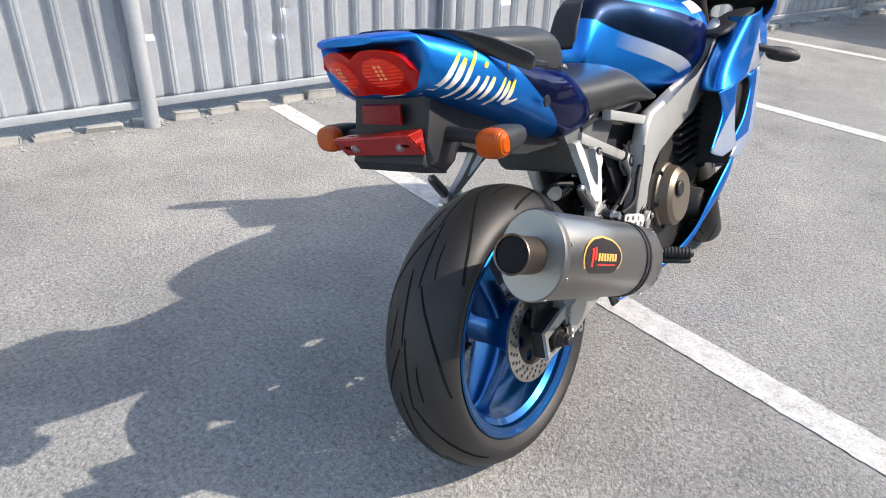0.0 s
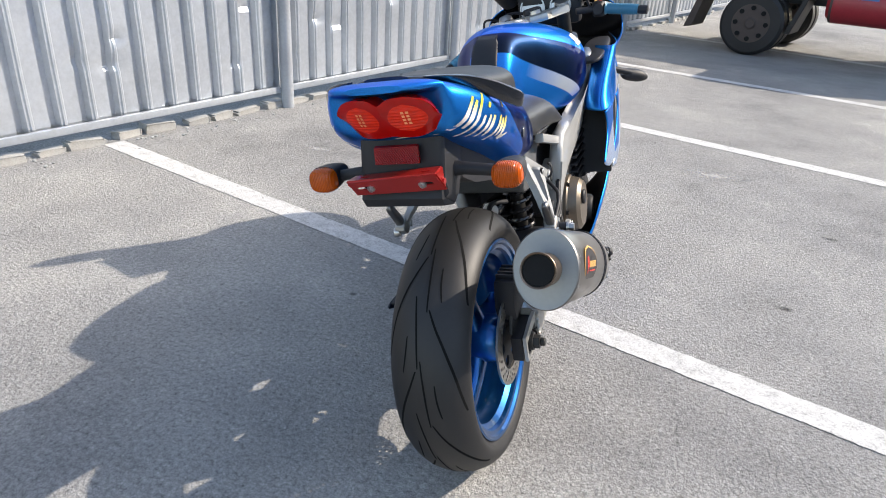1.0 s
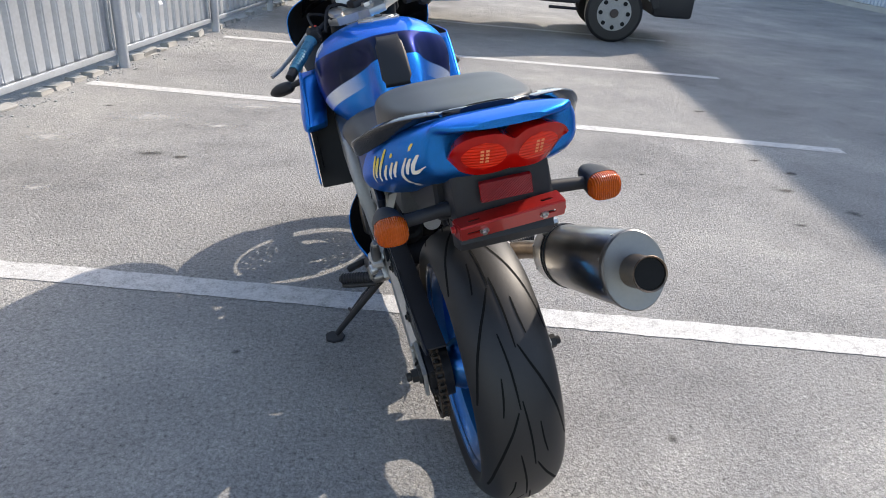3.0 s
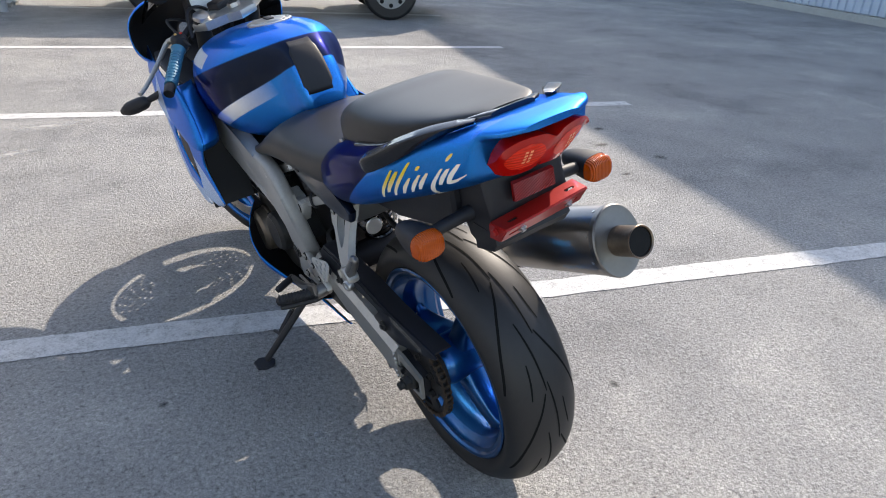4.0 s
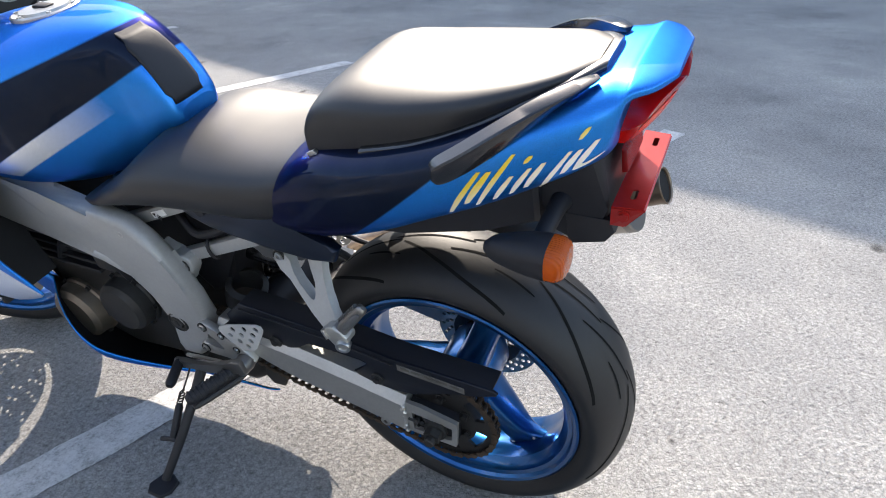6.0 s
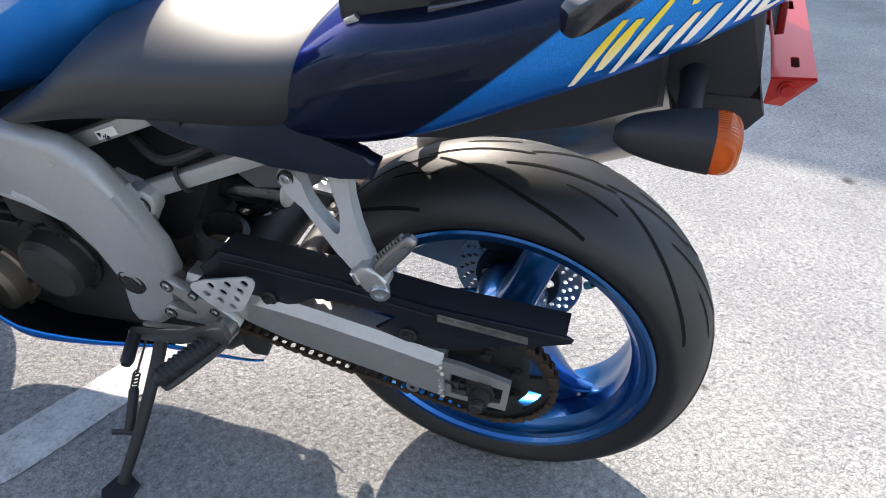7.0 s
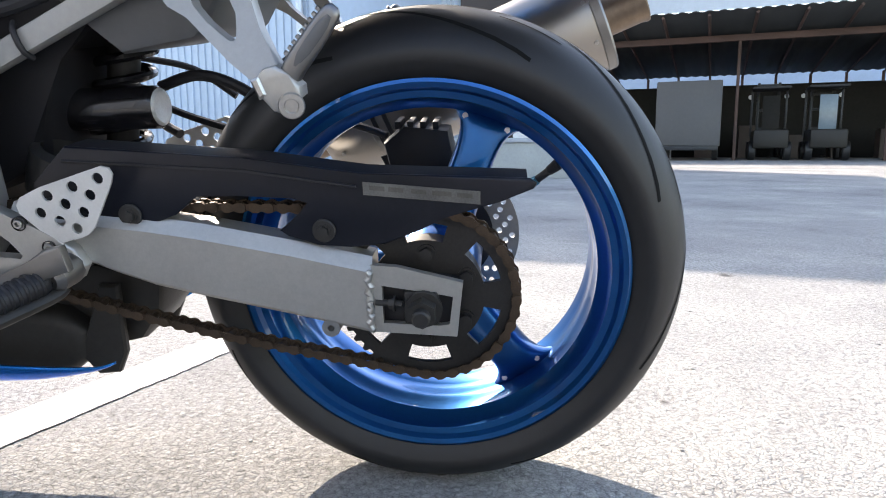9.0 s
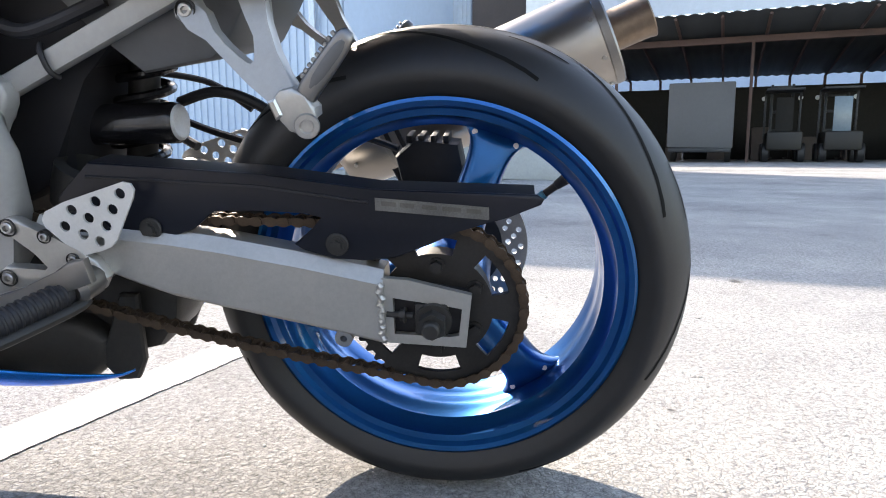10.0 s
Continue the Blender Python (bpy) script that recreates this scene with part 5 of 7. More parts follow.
# ---- tail light, plate bracket, indicators ----
def glass_plastic(name, color, rough=0.12, wave=0.0, direction="Z", trans=0.35):
    m, nodes, links, b = material(name)
    nt = m.node_tree
    n = noise_node(nt, 40, 3)
    r = ramp(nt, [(0.3, tuple(c * 0.8 for c in color)), (0.7, color)])
    links.new(n.outputs[0], r.inputs[0])
    links.new(r.outputs[0], b.inputs["Base Color"])
    b.inputs["Roughness"].default_value = rough
    b.inputs["Transmission Weight"].default_value = trans
    b.inputs["Specular IOR Level"].default_value = 0.28
    b.inputs["Coat Weight"].default_value = 0.1
    if wave:
        w = nodes.new("ShaderNodeTexWave")
        w.bands_direction = direction
        w.inputs["Scale"].default_value = wave
        tc = nodes.new("ShaderNodeTexCoord")
        links.new(tc.outputs["Object"], w.inputs["Vector"])
        bumped(nt, b, w.outputs[0], 0.5, 0.002)
    return m


# windows get a brighter red than the lens, painting in its lit centre
MAT["lens_red"] = glass_plastic("red_lens", (0.90, 0.026, 0.007), 0.22, 55, "Z", 0.05)
MAT["lens_red_clear"] = glass_plastic("red_lens_smooth", (0.50, 0.005, 0.003), 0.16, 0, "Z", 0.05)
MAT["lens_amber"] = glass_plastic("amber_lens", (0.58, 0.085, 0.002), 0.14, 90, "X", 0.15)
MAT["reflector"] = glass_plastic("red_reflector", (0.26, 0.008, 0.008), 0.2, 200, "DIAGONAL", 0.1)
CX = 0.010
light = new("tail_light")
light.parent = bike
light["label"] = "red twin-lobe tail light"


def lens_point(u, v, out=0.0):
    au = abs(u)
    lobe = math.sqrt(max(0.03, 1 - ((au - 0.46) / 0.562) ** 2)) if au > 0.46 else math.sqrt(1 - ((0.46 - au) / 1.1) ** 2)
    top = 0.905 + 0.037 * lobe - 0.008 * math.exp(-(u / 0.14) ** 2)
    bot = 0.904 - 0.038 * lobe 
    z = bot + (top - bot) * v
    bulge = 0.006 * math.sin(math.pi * min(1, max(0, v))) * (1 - 0.5 * math.exp(-(u / 0.16) ** 2))
    y = -0.264 - 0.044 * v + 0.028 * au ** 2.6 - bulge - out
    return Vector((CX + 0.004 + u * 0.092, y, z))


bm = bmesh.new()
rows = [[lens_point(u, v) for u in np.linspace(-1, 1, 49)] for v in np.linspace(0, 1, 17)]
back = [[p + Vector((-p.x * 0.15, 0.045, 0)) for p in r] for r in rows]
va_, vb_ = skin(bm, rows, False, False), skin(bm, back, False, False)
edge = lambda g: g[0] + [r[-1] for r in g[1:]] + g[-1][::-1][1:] + [r[0] for r in g[::-1][1:-1]]
e0, e1 = edge(va_), edge(vb_)
for i in range(len(e0)):
    bm.faces.new((e0[i], e0[(i + 1) % len(e0)], e1[(i + 1) % len(e0)], e1[i]))
part("lens", bm, "lens_red_clear", light, "glossy red lens")
for s in (-1, 1):
    bm = bmesh.new()
    rows = []
    for v in np.linspace(-1, 1, 15):
        row = []
        for u in np.linspace(-1, 1, 21):
            k = math.sqrt(max(0, 1 - v * v))
            row.append(lens_point(s * 0.46 + 0.36 * u * k, 0.50 + 0.34 * v, 0.0008))
        rows.append(row)
    skin(bm, rows, False, False)
    part("lamp_reflector", bm, "lens_red", light, "ribbed red lamp window")

# orange squares paint a grid of reflections on the unlit lens
MAT["lamp_facet"] = simple("lamp_facet", (1.0, 0.30, 0.12), 0.3, 0.3, 0.3, 0.1, 60, 0.0)
for s in (-1, 1):
    for i in range(2):
        for k in range(4):
            bm = bmesh.new()
            u0, v0 = s * 0.46 + (i - 0.5) * 0.085 - 0.030, 0.36 + 0.085 * k
            quad = [lens_point(u0 + du, v0 + dv, 0.0014) for du, dv in ((0, 0), (0.055, 0), (0.055, 0.055), (0, 0.055))]
            bm.faces.new([bm.verts.new(q) for q in quad])
            part("lamp_facet", bm, "lamp_facet", light)

fender = new("rear_fender")
fender.parent = bike
bm = bmesh.new()
prism(bm, [(-0.232, 0.86), (-0.244, 0.785), (-0.246, 0.748), (-0.20, 0.722), (-0.170, 0.735), (-0.155, 0.80), (-0.10, 0.86), (-0.15, 0.89)], CX - 0.082, CX + 0.082, 0.012, 2)
part("undertray", prism(bmesh.new(), [(-0.160, 0.755), (-0.155, 0.84), (0.0, 0.81), (0.20, 0.75), (0.25, 0.70), (0.17, 0.672), (0.05, 0.690), (-0.08, 0.725)], CX - 0.098, CX + 0.082, 0.006, 1), "black", fender)
part("fender_body", bm, "black", fender, "matt black plastic rear fender")
bm = bmesh.new()
prism(bm, [(-0.248, 0.770), (-0.256, 0.752), (-0.244, 0.734), (-0.195, 0.720), (-0.19, 0.77)], CX - 0.084, CX + 0.076, 0.003)
part("plate_panel", bm, "black", fender)
bm = bmesh.new()
prism(bm, [(-0.247, 0.850), (-0.254, 0.848), (-0.258, 0.818), (-0.250, 0.816)], CX - 0.043, CX + 0.043, 0.002)
part("reflector", bm, "reflector", fender, "red rectangular reflector")
bracket = new("plate_bracket")
bracket.parent = bike
bracket["label"] = "red anodised number plate bracket, empty"


def slotted_plate(corners, slots, thick=0.002):
    """A sheet over four corners (low left, low right, high right, high left), with slots at (along, up, half length)."""
    p = [Vector(c) for c in corners]
    n = (p[1] - p[0]).cross(p[3] - p[0]).normalized()
    bm = bmesh.new()
    holes = [[(u - l, v - 0.10), (u + l, v - 0.10), (u + l * 1.2, v), (u + l, v + 0.10), (u - l, v + 0.10), (u - l * 1.2, v)] for u, v, l in slots]
    flat_with_holes(bm, [(0, 0), (1, 0), (1, 1), (0, 1)], holes, 0.0, 1.0)
    for w in bm.verts:
        t, u, v = w.co
        w.co = (p[0] * (1 - u) + p[1] * u) * (1 - v) + (p[3] * (1 - u) + p[2] * u) * v + n * thick * t
    return bm


LOW_L, LOW_R = (-0.074, -0.266, 0.766), (0.099, -0.262, 0.772)
FOLD_L, FOLD_R = (-0.078, -0.289, 0.797), (0.092, -0.288, 0.807)
BACK_L, BACK_R = (-0.080, -0.250, 0.795), (0.092, -0.254, 0.809)
part("face_plate", slotted_plate((LOW_L, LOW_R, FOLD_R, FOLD_L), [(0.14, 0.5, 0.07), (0.84, 0.5, 0.07)]), "red", bracket)
part("top_flange", slotted_plate((FOLD_L, FOLD_R, BACK_R, BACK_L), [(0.16, 0.45, 0.05), (0.86, 0.45, 0.05)]), "red", bracket)
for low, fold, back, sgn in ((LOW_L, FOLD_L, BACK_L, LEFT), (LOW_R, FOLD_R, BACK_R, RIGHT)):
    bm = bmesh.new()
    lower_back = (back[0], back[1], low[2] + 0.004)
    front = [bm.verts.new(q) for q in (low, fold, back, lower_back)]
    rear = [bm.verts.new((q[0] + sgn * 0.002, q[1], q[2])) for q in (low, fold, back, lower_back)]
    bm.faces.new(front)
    bm.faces.new(rear[::-1])
    for i in range(4):
        bm.faces.new((front[i], rear[i], rear[(i + 1) % 4], front[(i + 1) % 4]))
    tab = part("side_tab", bm, "red", bracket)
    bm = bmesh.new()
    hexbolt(bm, (back[0] + sgn * 0.003, -0.266, 0.787), (sgn, 0, 0), 0.006, 0.005)
    part("tab_bolt", bm, "red", tab)
for u in (0.22, 0.80):
    q = Vector(LOW_L).lerp(Vector(LOW_R), u).lerp(Vector(FOLD_L).lerp(Vector(FOLD_R), u), 0.45)
    bm = bmesh.new()
    disc(bm, q + Vector((0, -0.003, -0.001)), (0, -0.8, -0.6), 0.0075, 0.003, 20)
    hexbolt(bm, q + Vector((0, -0.004, -0.002)), (0, -0.8, -0.6), 0.0045, 0.004)
    part("screw", bm, "bolt", bracket)
for sgn in (LEFT, RIGHT):
    ind = new("rear_indicator")
    ind.parent = bike
    cx, cy, cz = CX + sgn * 0.185, -0.205, 0.778
    bm = bmesh.new()
    tube(bm, [(CX + sgn * 0.07, cy + 0.02, cz + 0.008), (CX + sgn * 0.10, cy + 0.022, cz + 0.007), (cx - sgn * 0.02, cy + 0.024, cz)], [0.016, 0.012, 0.011], 16)
    part("stalk", bm, "black", ind)
    bm = bmesh.new()
    loft(bm, [(cy + 0.085, 0.006, cz - 0.010, cz + 0.004, 2.2, 2.2), (cy + 0.070, 0.017, cz - 0.018, cz + 0.014, 2.3, 2.3), (cy + 0.035, 0.026, cz - 0.023, cz + 0.022, 2.6, 2.6), (cy + 0.002, 0.029, cz - 0.025, cz + 0.025, 2.8, 2.8)], 16, 28, cx)
    part("housing", bm, "black", ind)
    bm = bmesh.new()
    loft(bm, [(cy + 0.003, 0.0285, cz - 0.0245, cz + 0.0245, 2.8, 2.8), (cy - 0.008, 0.028, cz - 0.024, cz + 0.024, 2.8, 2.8), (cy - 0.016, 0.025, cz - 0.021, cz + 0.021, 2.8, 2.8), (cy - 0.020, 0.020, cz - 0.016, cz + 0.016, 2.8, 2.8)], 12, 28, cx)
    part("lens", bm, "lens_amber", ind, "orange ribbed lens")

# ---- exhaust ----
muffler = new("exhaust_muffler")
muffler.parent = bike
M0, M1 = Vector((0.25, -0.215, 0.598)), Vector((0.25, 0.202, 0.4227))
MA = (M1 - M0).normalized()
MU = Vector((0, -MA.z, MA.y))


def oval(d, w, h):
    c = M0 + MA * d
    return [c + Vector((w, 0, 0)) * math.cos(a) + MU * h * math.sin(a) for a in np.linspace(0, 2 * math.pi, 56, endpoint=False)]


ML = (M1 - M0).length
bm = bmesh.new()
skin(bm, [oval(0.012, 0.060, 0.074), oval(0.014, 0.061, 0.075), oval(ML * 0.5, 0.061, 0.075), oval(ML - 0.075, 0.061, 0.075), oval(ML - 0.074, 0.060, 0.074)])
part("sleeve", bm, "steel", muffler, "brushed titanium silencer sleeve")
bm = bmesh.new()
skin(bm, [oval(ML - 0.074, 0.0595, 0.0735), oval(ML - 0.01, 0.058, 0.072), oval(ML + 0.004, 0.050, 0.062), oval(ML + 0.012, 0.030, 0.034)])
part("inlet_cap", bm, "steel", muffler)
bm = bmesh.new()
skin(bm, [oval(0.016, 0.0625, 0.0765), oval(0.004, 0.0625, 0.0765), oval(0.001, 0.060, 0.074), oval(0.002, 0.050, 0.062), oval(-0.001, 0.032, 0.036)])
part("outlet_cap", bm, "cap", muffler, "pale grey metal end cap")
bm = bmesh.new()
lathe(bm, [(0.02, 0.031), (-0.050, 0.031), (-0.060, 0.033), (-0.062, 0.032), (-0.060, 0.0295), (-0.048, 0.028), (0.02, 0.028)], M0, MA, 40)
part("outlet_pipe", bm, "burnt", muffler, "heat-tinted outlet pipe")
bm = bmesh.new()
lathe(bm, [(-0.057, 0.0283), (-0.050, 0.0274), (0.14, 0.0274), (0.14, 0.0)], M0, MA, 32, False)
part("outlet_soot", bm, "soot", muffler)
for d in (ML - 0.108, ML - 0.090):
    bm = bmesh.new()
    skin(bm, [oval(d, 0.0605, 0.0745), oval(d + 0.001, 0.0630, 0.0770), oval(d + 0.007, 0.0630, 0.0770), oval(d + 0.008, 0.0605, 0.0745)])
    part("strap", bm, "black", muffler, "black rubber mounting strap")
for d in (0.024, ML - 0.02):
    for a in range(0, 360, 45):
        bm = bmesh.new()
        n = Vector((math.cos(radians(a + 20)), 0, 0)) + MU * math.sin(radians(a + 20))
        p = M0 + MA * d + Vector((0.0610 * math.cos(radians(a + 20)), 0, 0)) + MU * 0.0750 * math.sin(radians(a + 20))
        disc(bm, p, n, 0.0032, 0.003, 10)
        part("rivet", bm, "bolt", muffler)


def badge(name, ru, rv, off, mat, parent, label=""):
    bm = bmesh.new()
    rows = []
    for v in np.linspace(-1, 1, 17):
        k = math.sqrt(max(0, 1 - v * v))
        row = []
        for u in np.linspace(-1, 1, 17):
            h = rv * v
            x = 0.061 * math.sqrt(max(0, 1 - (h / 0.075) ** 2)) + off
            c = M0 + MA * (0.140 + ru * u * k)
            row.append(c + Vector((x, 0, 0)) + MU * (h + 0.006))
        rows.append(row)
    skin(bm, rows, False, False)
    return part(name, bm, mat, parent, label)


MAT["badge_gold"] = simple("badge_gold", (0.75, 0.42, 0.12), 0.4, 0.2)
MAT["badge_black"] = simple("badge_black", (0.012, 0.008, 0.008), 0.35)
bg = badge("badge", 0.078, 0.038, 0.0010, "badge_gold", muffler, "oval black badge with orange rim and plain bars")
badge("badge_field", 0.0735, 0.0345, 0.0016, "badge_black", bg)


def bar(u0, u1, v0, v1, mat):
    bm = bmesh.new()
    rows = []
    for v in np.linspace(v0, v1, 4):
        x = 0.061 * math.sqrt(max(0, 1 - (v / 0.075) ** 2)) + 0.0022
        rows.append([M0 + MA * (0.140 + u * 1.35) + Vector((x, 0, 0)) + MU * (v + 0.006) for u in np.linspace(u0, u1, 6)])
    skin(bm, rows, False, False)
    part("badge_bar", bm, mat, bg)


bar(-0.036, -0.030, -0.016, 0.016, "badge_red")
bar(-0.028, -0.022, -0.004, 0.018, "badge_red")
for k in range(7):
    bar(-0.018 + k * 0.0083, -0.018 + k * 0.0083 + 0.006, -0.005, 0.008, "badge_gold")
bar(-0.018, 0.036, -0.013, -0.010, "badge_red")
bm = bmesh.new()
tube(bm, [M1 - MA * 0.02, M1 + MA * 0.06, Vector((0.215, 0.36, 0.36)), Vector((0.15, 0.46, 0.30)), Vector((0.06, 0.56, 0.25)), Vector((0.0, 0.72, 0.21))], [0.026, 0.025, 0.025, 0.026, 0.028, 0.03], 20, 40)
part("link_pipe", bm, "burnt", muffler, "golden heat-tinted link pipe")
bm = bmesh.new()
prism(bm, [(0.11, 0.545), (0.16, 0.555), (0.17, 0.53), (0.13, 0.515)], 0.20, 0.206, 0.001)
tube(bm, [(0.18, 0.145, 0.54), (0.225, 0.145, 0.54)], 0.011, 16)
part("hanger", bm, "black", muffler)
bm = bmesh.new()
hexbolt(bm, (0.226, 0.145, 0.54), (1, 0, 0), 0.009, 0.014)
part("hanger_bolt", bm, "bolt", muffler)

# ---- frame, rests, stand ----
FRAME = [(1.035, 0.835), (0.985, 0.815), (0.955, 0.770), (0.91, 0.725), (0.84, 0.690), (0.745, 0.676), (0.63, 0.680), (0.55, 0.668), (0.512, 0.640), (0.492, 0.596), (0.474, 0.545), (0.461, 0.503), (0.464, 0.462), (0.476, 0.42), (0.489, 0.375), (0.508, 0.328), (0.540, 0.302), (0.590, 0.298), (0.584, 0.33), (0.572, 0.40), (0.565, 0.475), (0.588, 0.538), (0.65, 0.570), (0.77, 0.582), (0.93, 0.594), (1.03, 0.645)]
frame_ob = new("frame")


def socket_bolt(parent, c, sgn, r, name="bolt"):
    """A sunk socket-head bolt in a dark ring, facing out to one side."""
    bm = bmesh.new()
    lathe(bm, [(-0.004, r), (0.001, r), (0.0015, r * 0.92), (-0.001, r * 0.86), (-0.0015, r * 0.70)], c, (sgn, 0, 0), 28, False)
    ob = part(name, bm, "engine", parent)
    bm = bmesh.new()
    lathe(bm, [(-0.003, r * 0.68), (0.002, r * 0.66), (0.003, r * 0.58), (0.003, r * 0.34), (-0.001, r * 0.30), (-0.001, r * 0.01)], c, (sgn, 0, 0), 24, False)
    part("bolt_head", bm, "bolt", ob)
    return ob


def inset(sgn, z):
    """The frame's right half sits closer in, below its head."""
    return -0.026 * (1 - min(1, max(0, (z - 0.66) / 0.10))) if sgn == RIGHT else 0.0


frame_ob.parent = bike
for sgn in (LEFT, RIGHT):
    bm = bmesh.new()
    prism(bm, FRAME, sgn * 0.134, sgn * 0.172, 0.016, 4)
    for v in bm.verts:
        out = min(1, max(0, (v.co.z - 0.40) / 0.16)) * 0.013 - min(1, max(0, (v.co.y - 0.90) / 0.20)) * 0.012
        foot = 1 - min(1, max(0, (v.co.z - 0.42) / 0.16))
        if sgn == RIGHT:
            v.co.y += (0.520 - v.co.y) * 0.42 * (1 - min(1, max(0, (v.co.z - 0.55) / 0.10)))
        v.co += Vector((sgn * (out - 0.022 * foot) - 0.006 + inset(sgn, v.co.z), 0.015 * foot, -0.008 * foot))
    pivot_y = 0.558 if sgn == LEFT else 0.540
    spar = part("spar", bm, "silver", frame_ob, "silver-painted aluminium frame spar")
    bm = bmesh.new()
    prism(bm, [(0.530, 0.598), (0.508, 0.579), (0.496, 0.579), (0.483, 0.580), (0.472, 0.573), (0.468, 0.561), (0.471, 0.548), (0.482, 0.533), (0.492, 0.516), (0.530, 0.508)], sgn * 0.124 + 1.2 * inset(sgn, 0.55), sgn * 0.151 + 1.2 * inset(sgn, 0.55), 0.005, 3)
    part("subframe_lug", bm, "silver", spar)
    socket_bolt(spar, (sgn * 0.152 + 1.2 * inset(sgn, 0.55), 0.490, 0.557), sgn, 0.0145, "frame_bolt")
    socket_bolt(spar, (sgn * 0.182 - 0.006 + inset(sgn, 0.64), 0.562, 0.640), sgn, 0.011, "frame_bolt")
    bm = bmesh.new()
    lathe(bm, [(-0.006, 0.024), (0.0005, 0.0235), (0.0015, 0.0215), (-0.001, 0.0205), (-0.001, 0.001)], (sgn * 0.1605 - 0.006 + inset(sgn, 0.4), pivot_y, 0.405), (sgn, 0, 0), 32, False)
    pocket = part("pivot_pocket", bm, "engine", spar)
    bm = bmesh.new()
    disc(bm, (sgn * 0.1615 - 0.006 + inset(sgn, 0.4), pivot_y, 0.405), (1, 0, 0), 0.0150, 0.006, 6, 0.001)
    disc(bm, (sgn * 0.1645 - 0.006 + inset(sgn, 0.4), pivot_y, 0.405), (1, 0, 0), 0.0080, 0.004, 20, 0.001)
    part("pivot_bolt", bm, "engine", pocket)
    bm = bmesh.new()
    prism(bm, [(0.625, 0.627), (0.335, 0.748), (0.326, 0.728), (0.616, 0.605)] if sgn == LEFT else [(0.605, 0.641), (0.34, 0.716), (0.335, 0.694), (0.600, 0.619)], sgn * 0.118, sgn * 0.142, 0.004, 2)
    part("upper_rail", bm, "silver", frame_ob, "silver box-section subframe rail")
    bm = bmesh.new()
    prism(bm, [(0.512, 0.567), (0.252, 0.685), (0.242, 0.663), (0.502, 0.545)], sgn * 0.108 + 0.7 * inset(sgn, 0.6), sgn * 0.132 + 0.7 * inset(sgn, 0.6), 0.004, 2)
    part("lower_rail", bm, "silver", frame_ob, "silver box-section subframe rail")
    if sgn == LEFT:
        bm = bmesh.new()
        prism(bm, [(0.405, 0.730), (0.36, 0.748), (0.35, 0.722), (0.38, 0.694), (0.41, 0.704)], sgn * 0.122, sgn * 0.146, 0.005, 2)
        part("rail_gusset", bm, "silver", frame_ob)
    bm = bmesh.new()
    tube(bm, [(sgn * 0.126, 0.432, 0.612), (sgn * 0.1355, 0.428, 0.604), (sgn * 0.1355, 0.422, 0.584), (sgn * 0.126, 0.418, 0.576)], 0.0032, 8, 8)
    part("cable_tie", bm, "black", frame_ob)
    # rest plate with drilled heel guard
    rest = new("footrest_bracket")
    rest.parent = bike
    rest.location = (-sgn * 0.020, 0.016, -0.010)
    x = sgn * 0.186
    bm = bmesh.new()
    heel = [(0.430, 0.437), (0.424, 0.446), (0.400, 0.457), (0.327, 0.480), (0.318, 0.478), (0.315, 0.471), (0.318, 0.462), (0.346, 0.413), (0.354, 0.405), (0.364, 0.401), (0.388, 0.395), (0.398, 0.398), (0.428, 0.428)]
    hh = [circle(y, z, 0.0062, 12) for y, z in ((0.332, 0.467), (0.362, 0.458), (0.392, 0.448), (0.344, 0.449), (0.374, 0.439), (0.404, 0.429), (0.355, 0.430), (0.384, 0.420), (0.366, 0.412))]
    flat_with_holes(bm, heel, hh, x - 0.0015, 0.003)
    part("heel_guard", bm, "sanded", rest, "drilled aluminium heel guard")
    bm = bmesh.new()
    prism(bm, [(0.485, 0.428), (0.481, 0.436), (0.472, 0.439), (0.462, 0.436), (0.445, 0.426), (0.418, 0.414), (0.395, 0.401), (0.376, 0.388), (0.366, 0.368), (0.376, 0.352), (0.400, 0.350), (0.440, 0.358), (0.476, 0.353), (0.490, 0.353), (0.499, 0.362), (0.498, 0.373), (0.488, 0.380), (0.470, 0.378), (0.438, 0.373), (0.432, 0.380), (0.448, 0.396), (0.462, 0.412), (0.478, 0.417)], sgn * 0.172, sgn * 0.188, 0.003, 2)
    part("arm", bm, "alu", rest)
    for y, z, r in ((0.473, 0.427, 0.0105), (0.487, 0.366, 0.0105), (0.431, 0.417, 0.008), (0.402, 0.390, 0.008)):
        socket_bolt(rest, (sgn * 0.189, y, z), sgn, r)
    bm = bmesh.new()
    tube(bm, [(sgn * 0.182, 0.384, 0.368), (sgn * 0.190, 0.385, 0.367), (sgn * 0.210, 0.389, 0.364), (sgn * 0.216, 0.391, 0.363)], [0.016, 0.019, 0.018, 0.012], 16)
    part("peg_joint", bm, "cap", rest)
    bm = bmesh.new()
    tube(bm, [(sgn * 0.200, 0.385, 0.350), (sgn * 0.215, 0.395, 0.343), (sgn * 0.285, 0.432, 0.335), (sgn * 0.298, 0.438, 0.334)], [0.009, 0.012, 0.012, 0.008], 12, 12, 0.7)
    part("peg_core", bm, "engine", rest, "worn dark metal core of the foot peg")
    bm = bmesh.new()
    tube(bm, [(sgn * 0.208, 0.394, 0.362), (sgn * 0.218, 0.400, 0.360), (sgn * 0.294, 0.440, 0.351), (sgn * 0.301, 0.444, 0.350)], [0.010, 0.0140, 0.0140, 0.009], 16)
    peg = part("peg", bm, "black", rest, "black ribbed rubber foot peg")
    for k in range(11):
        bm = bmesh.new()
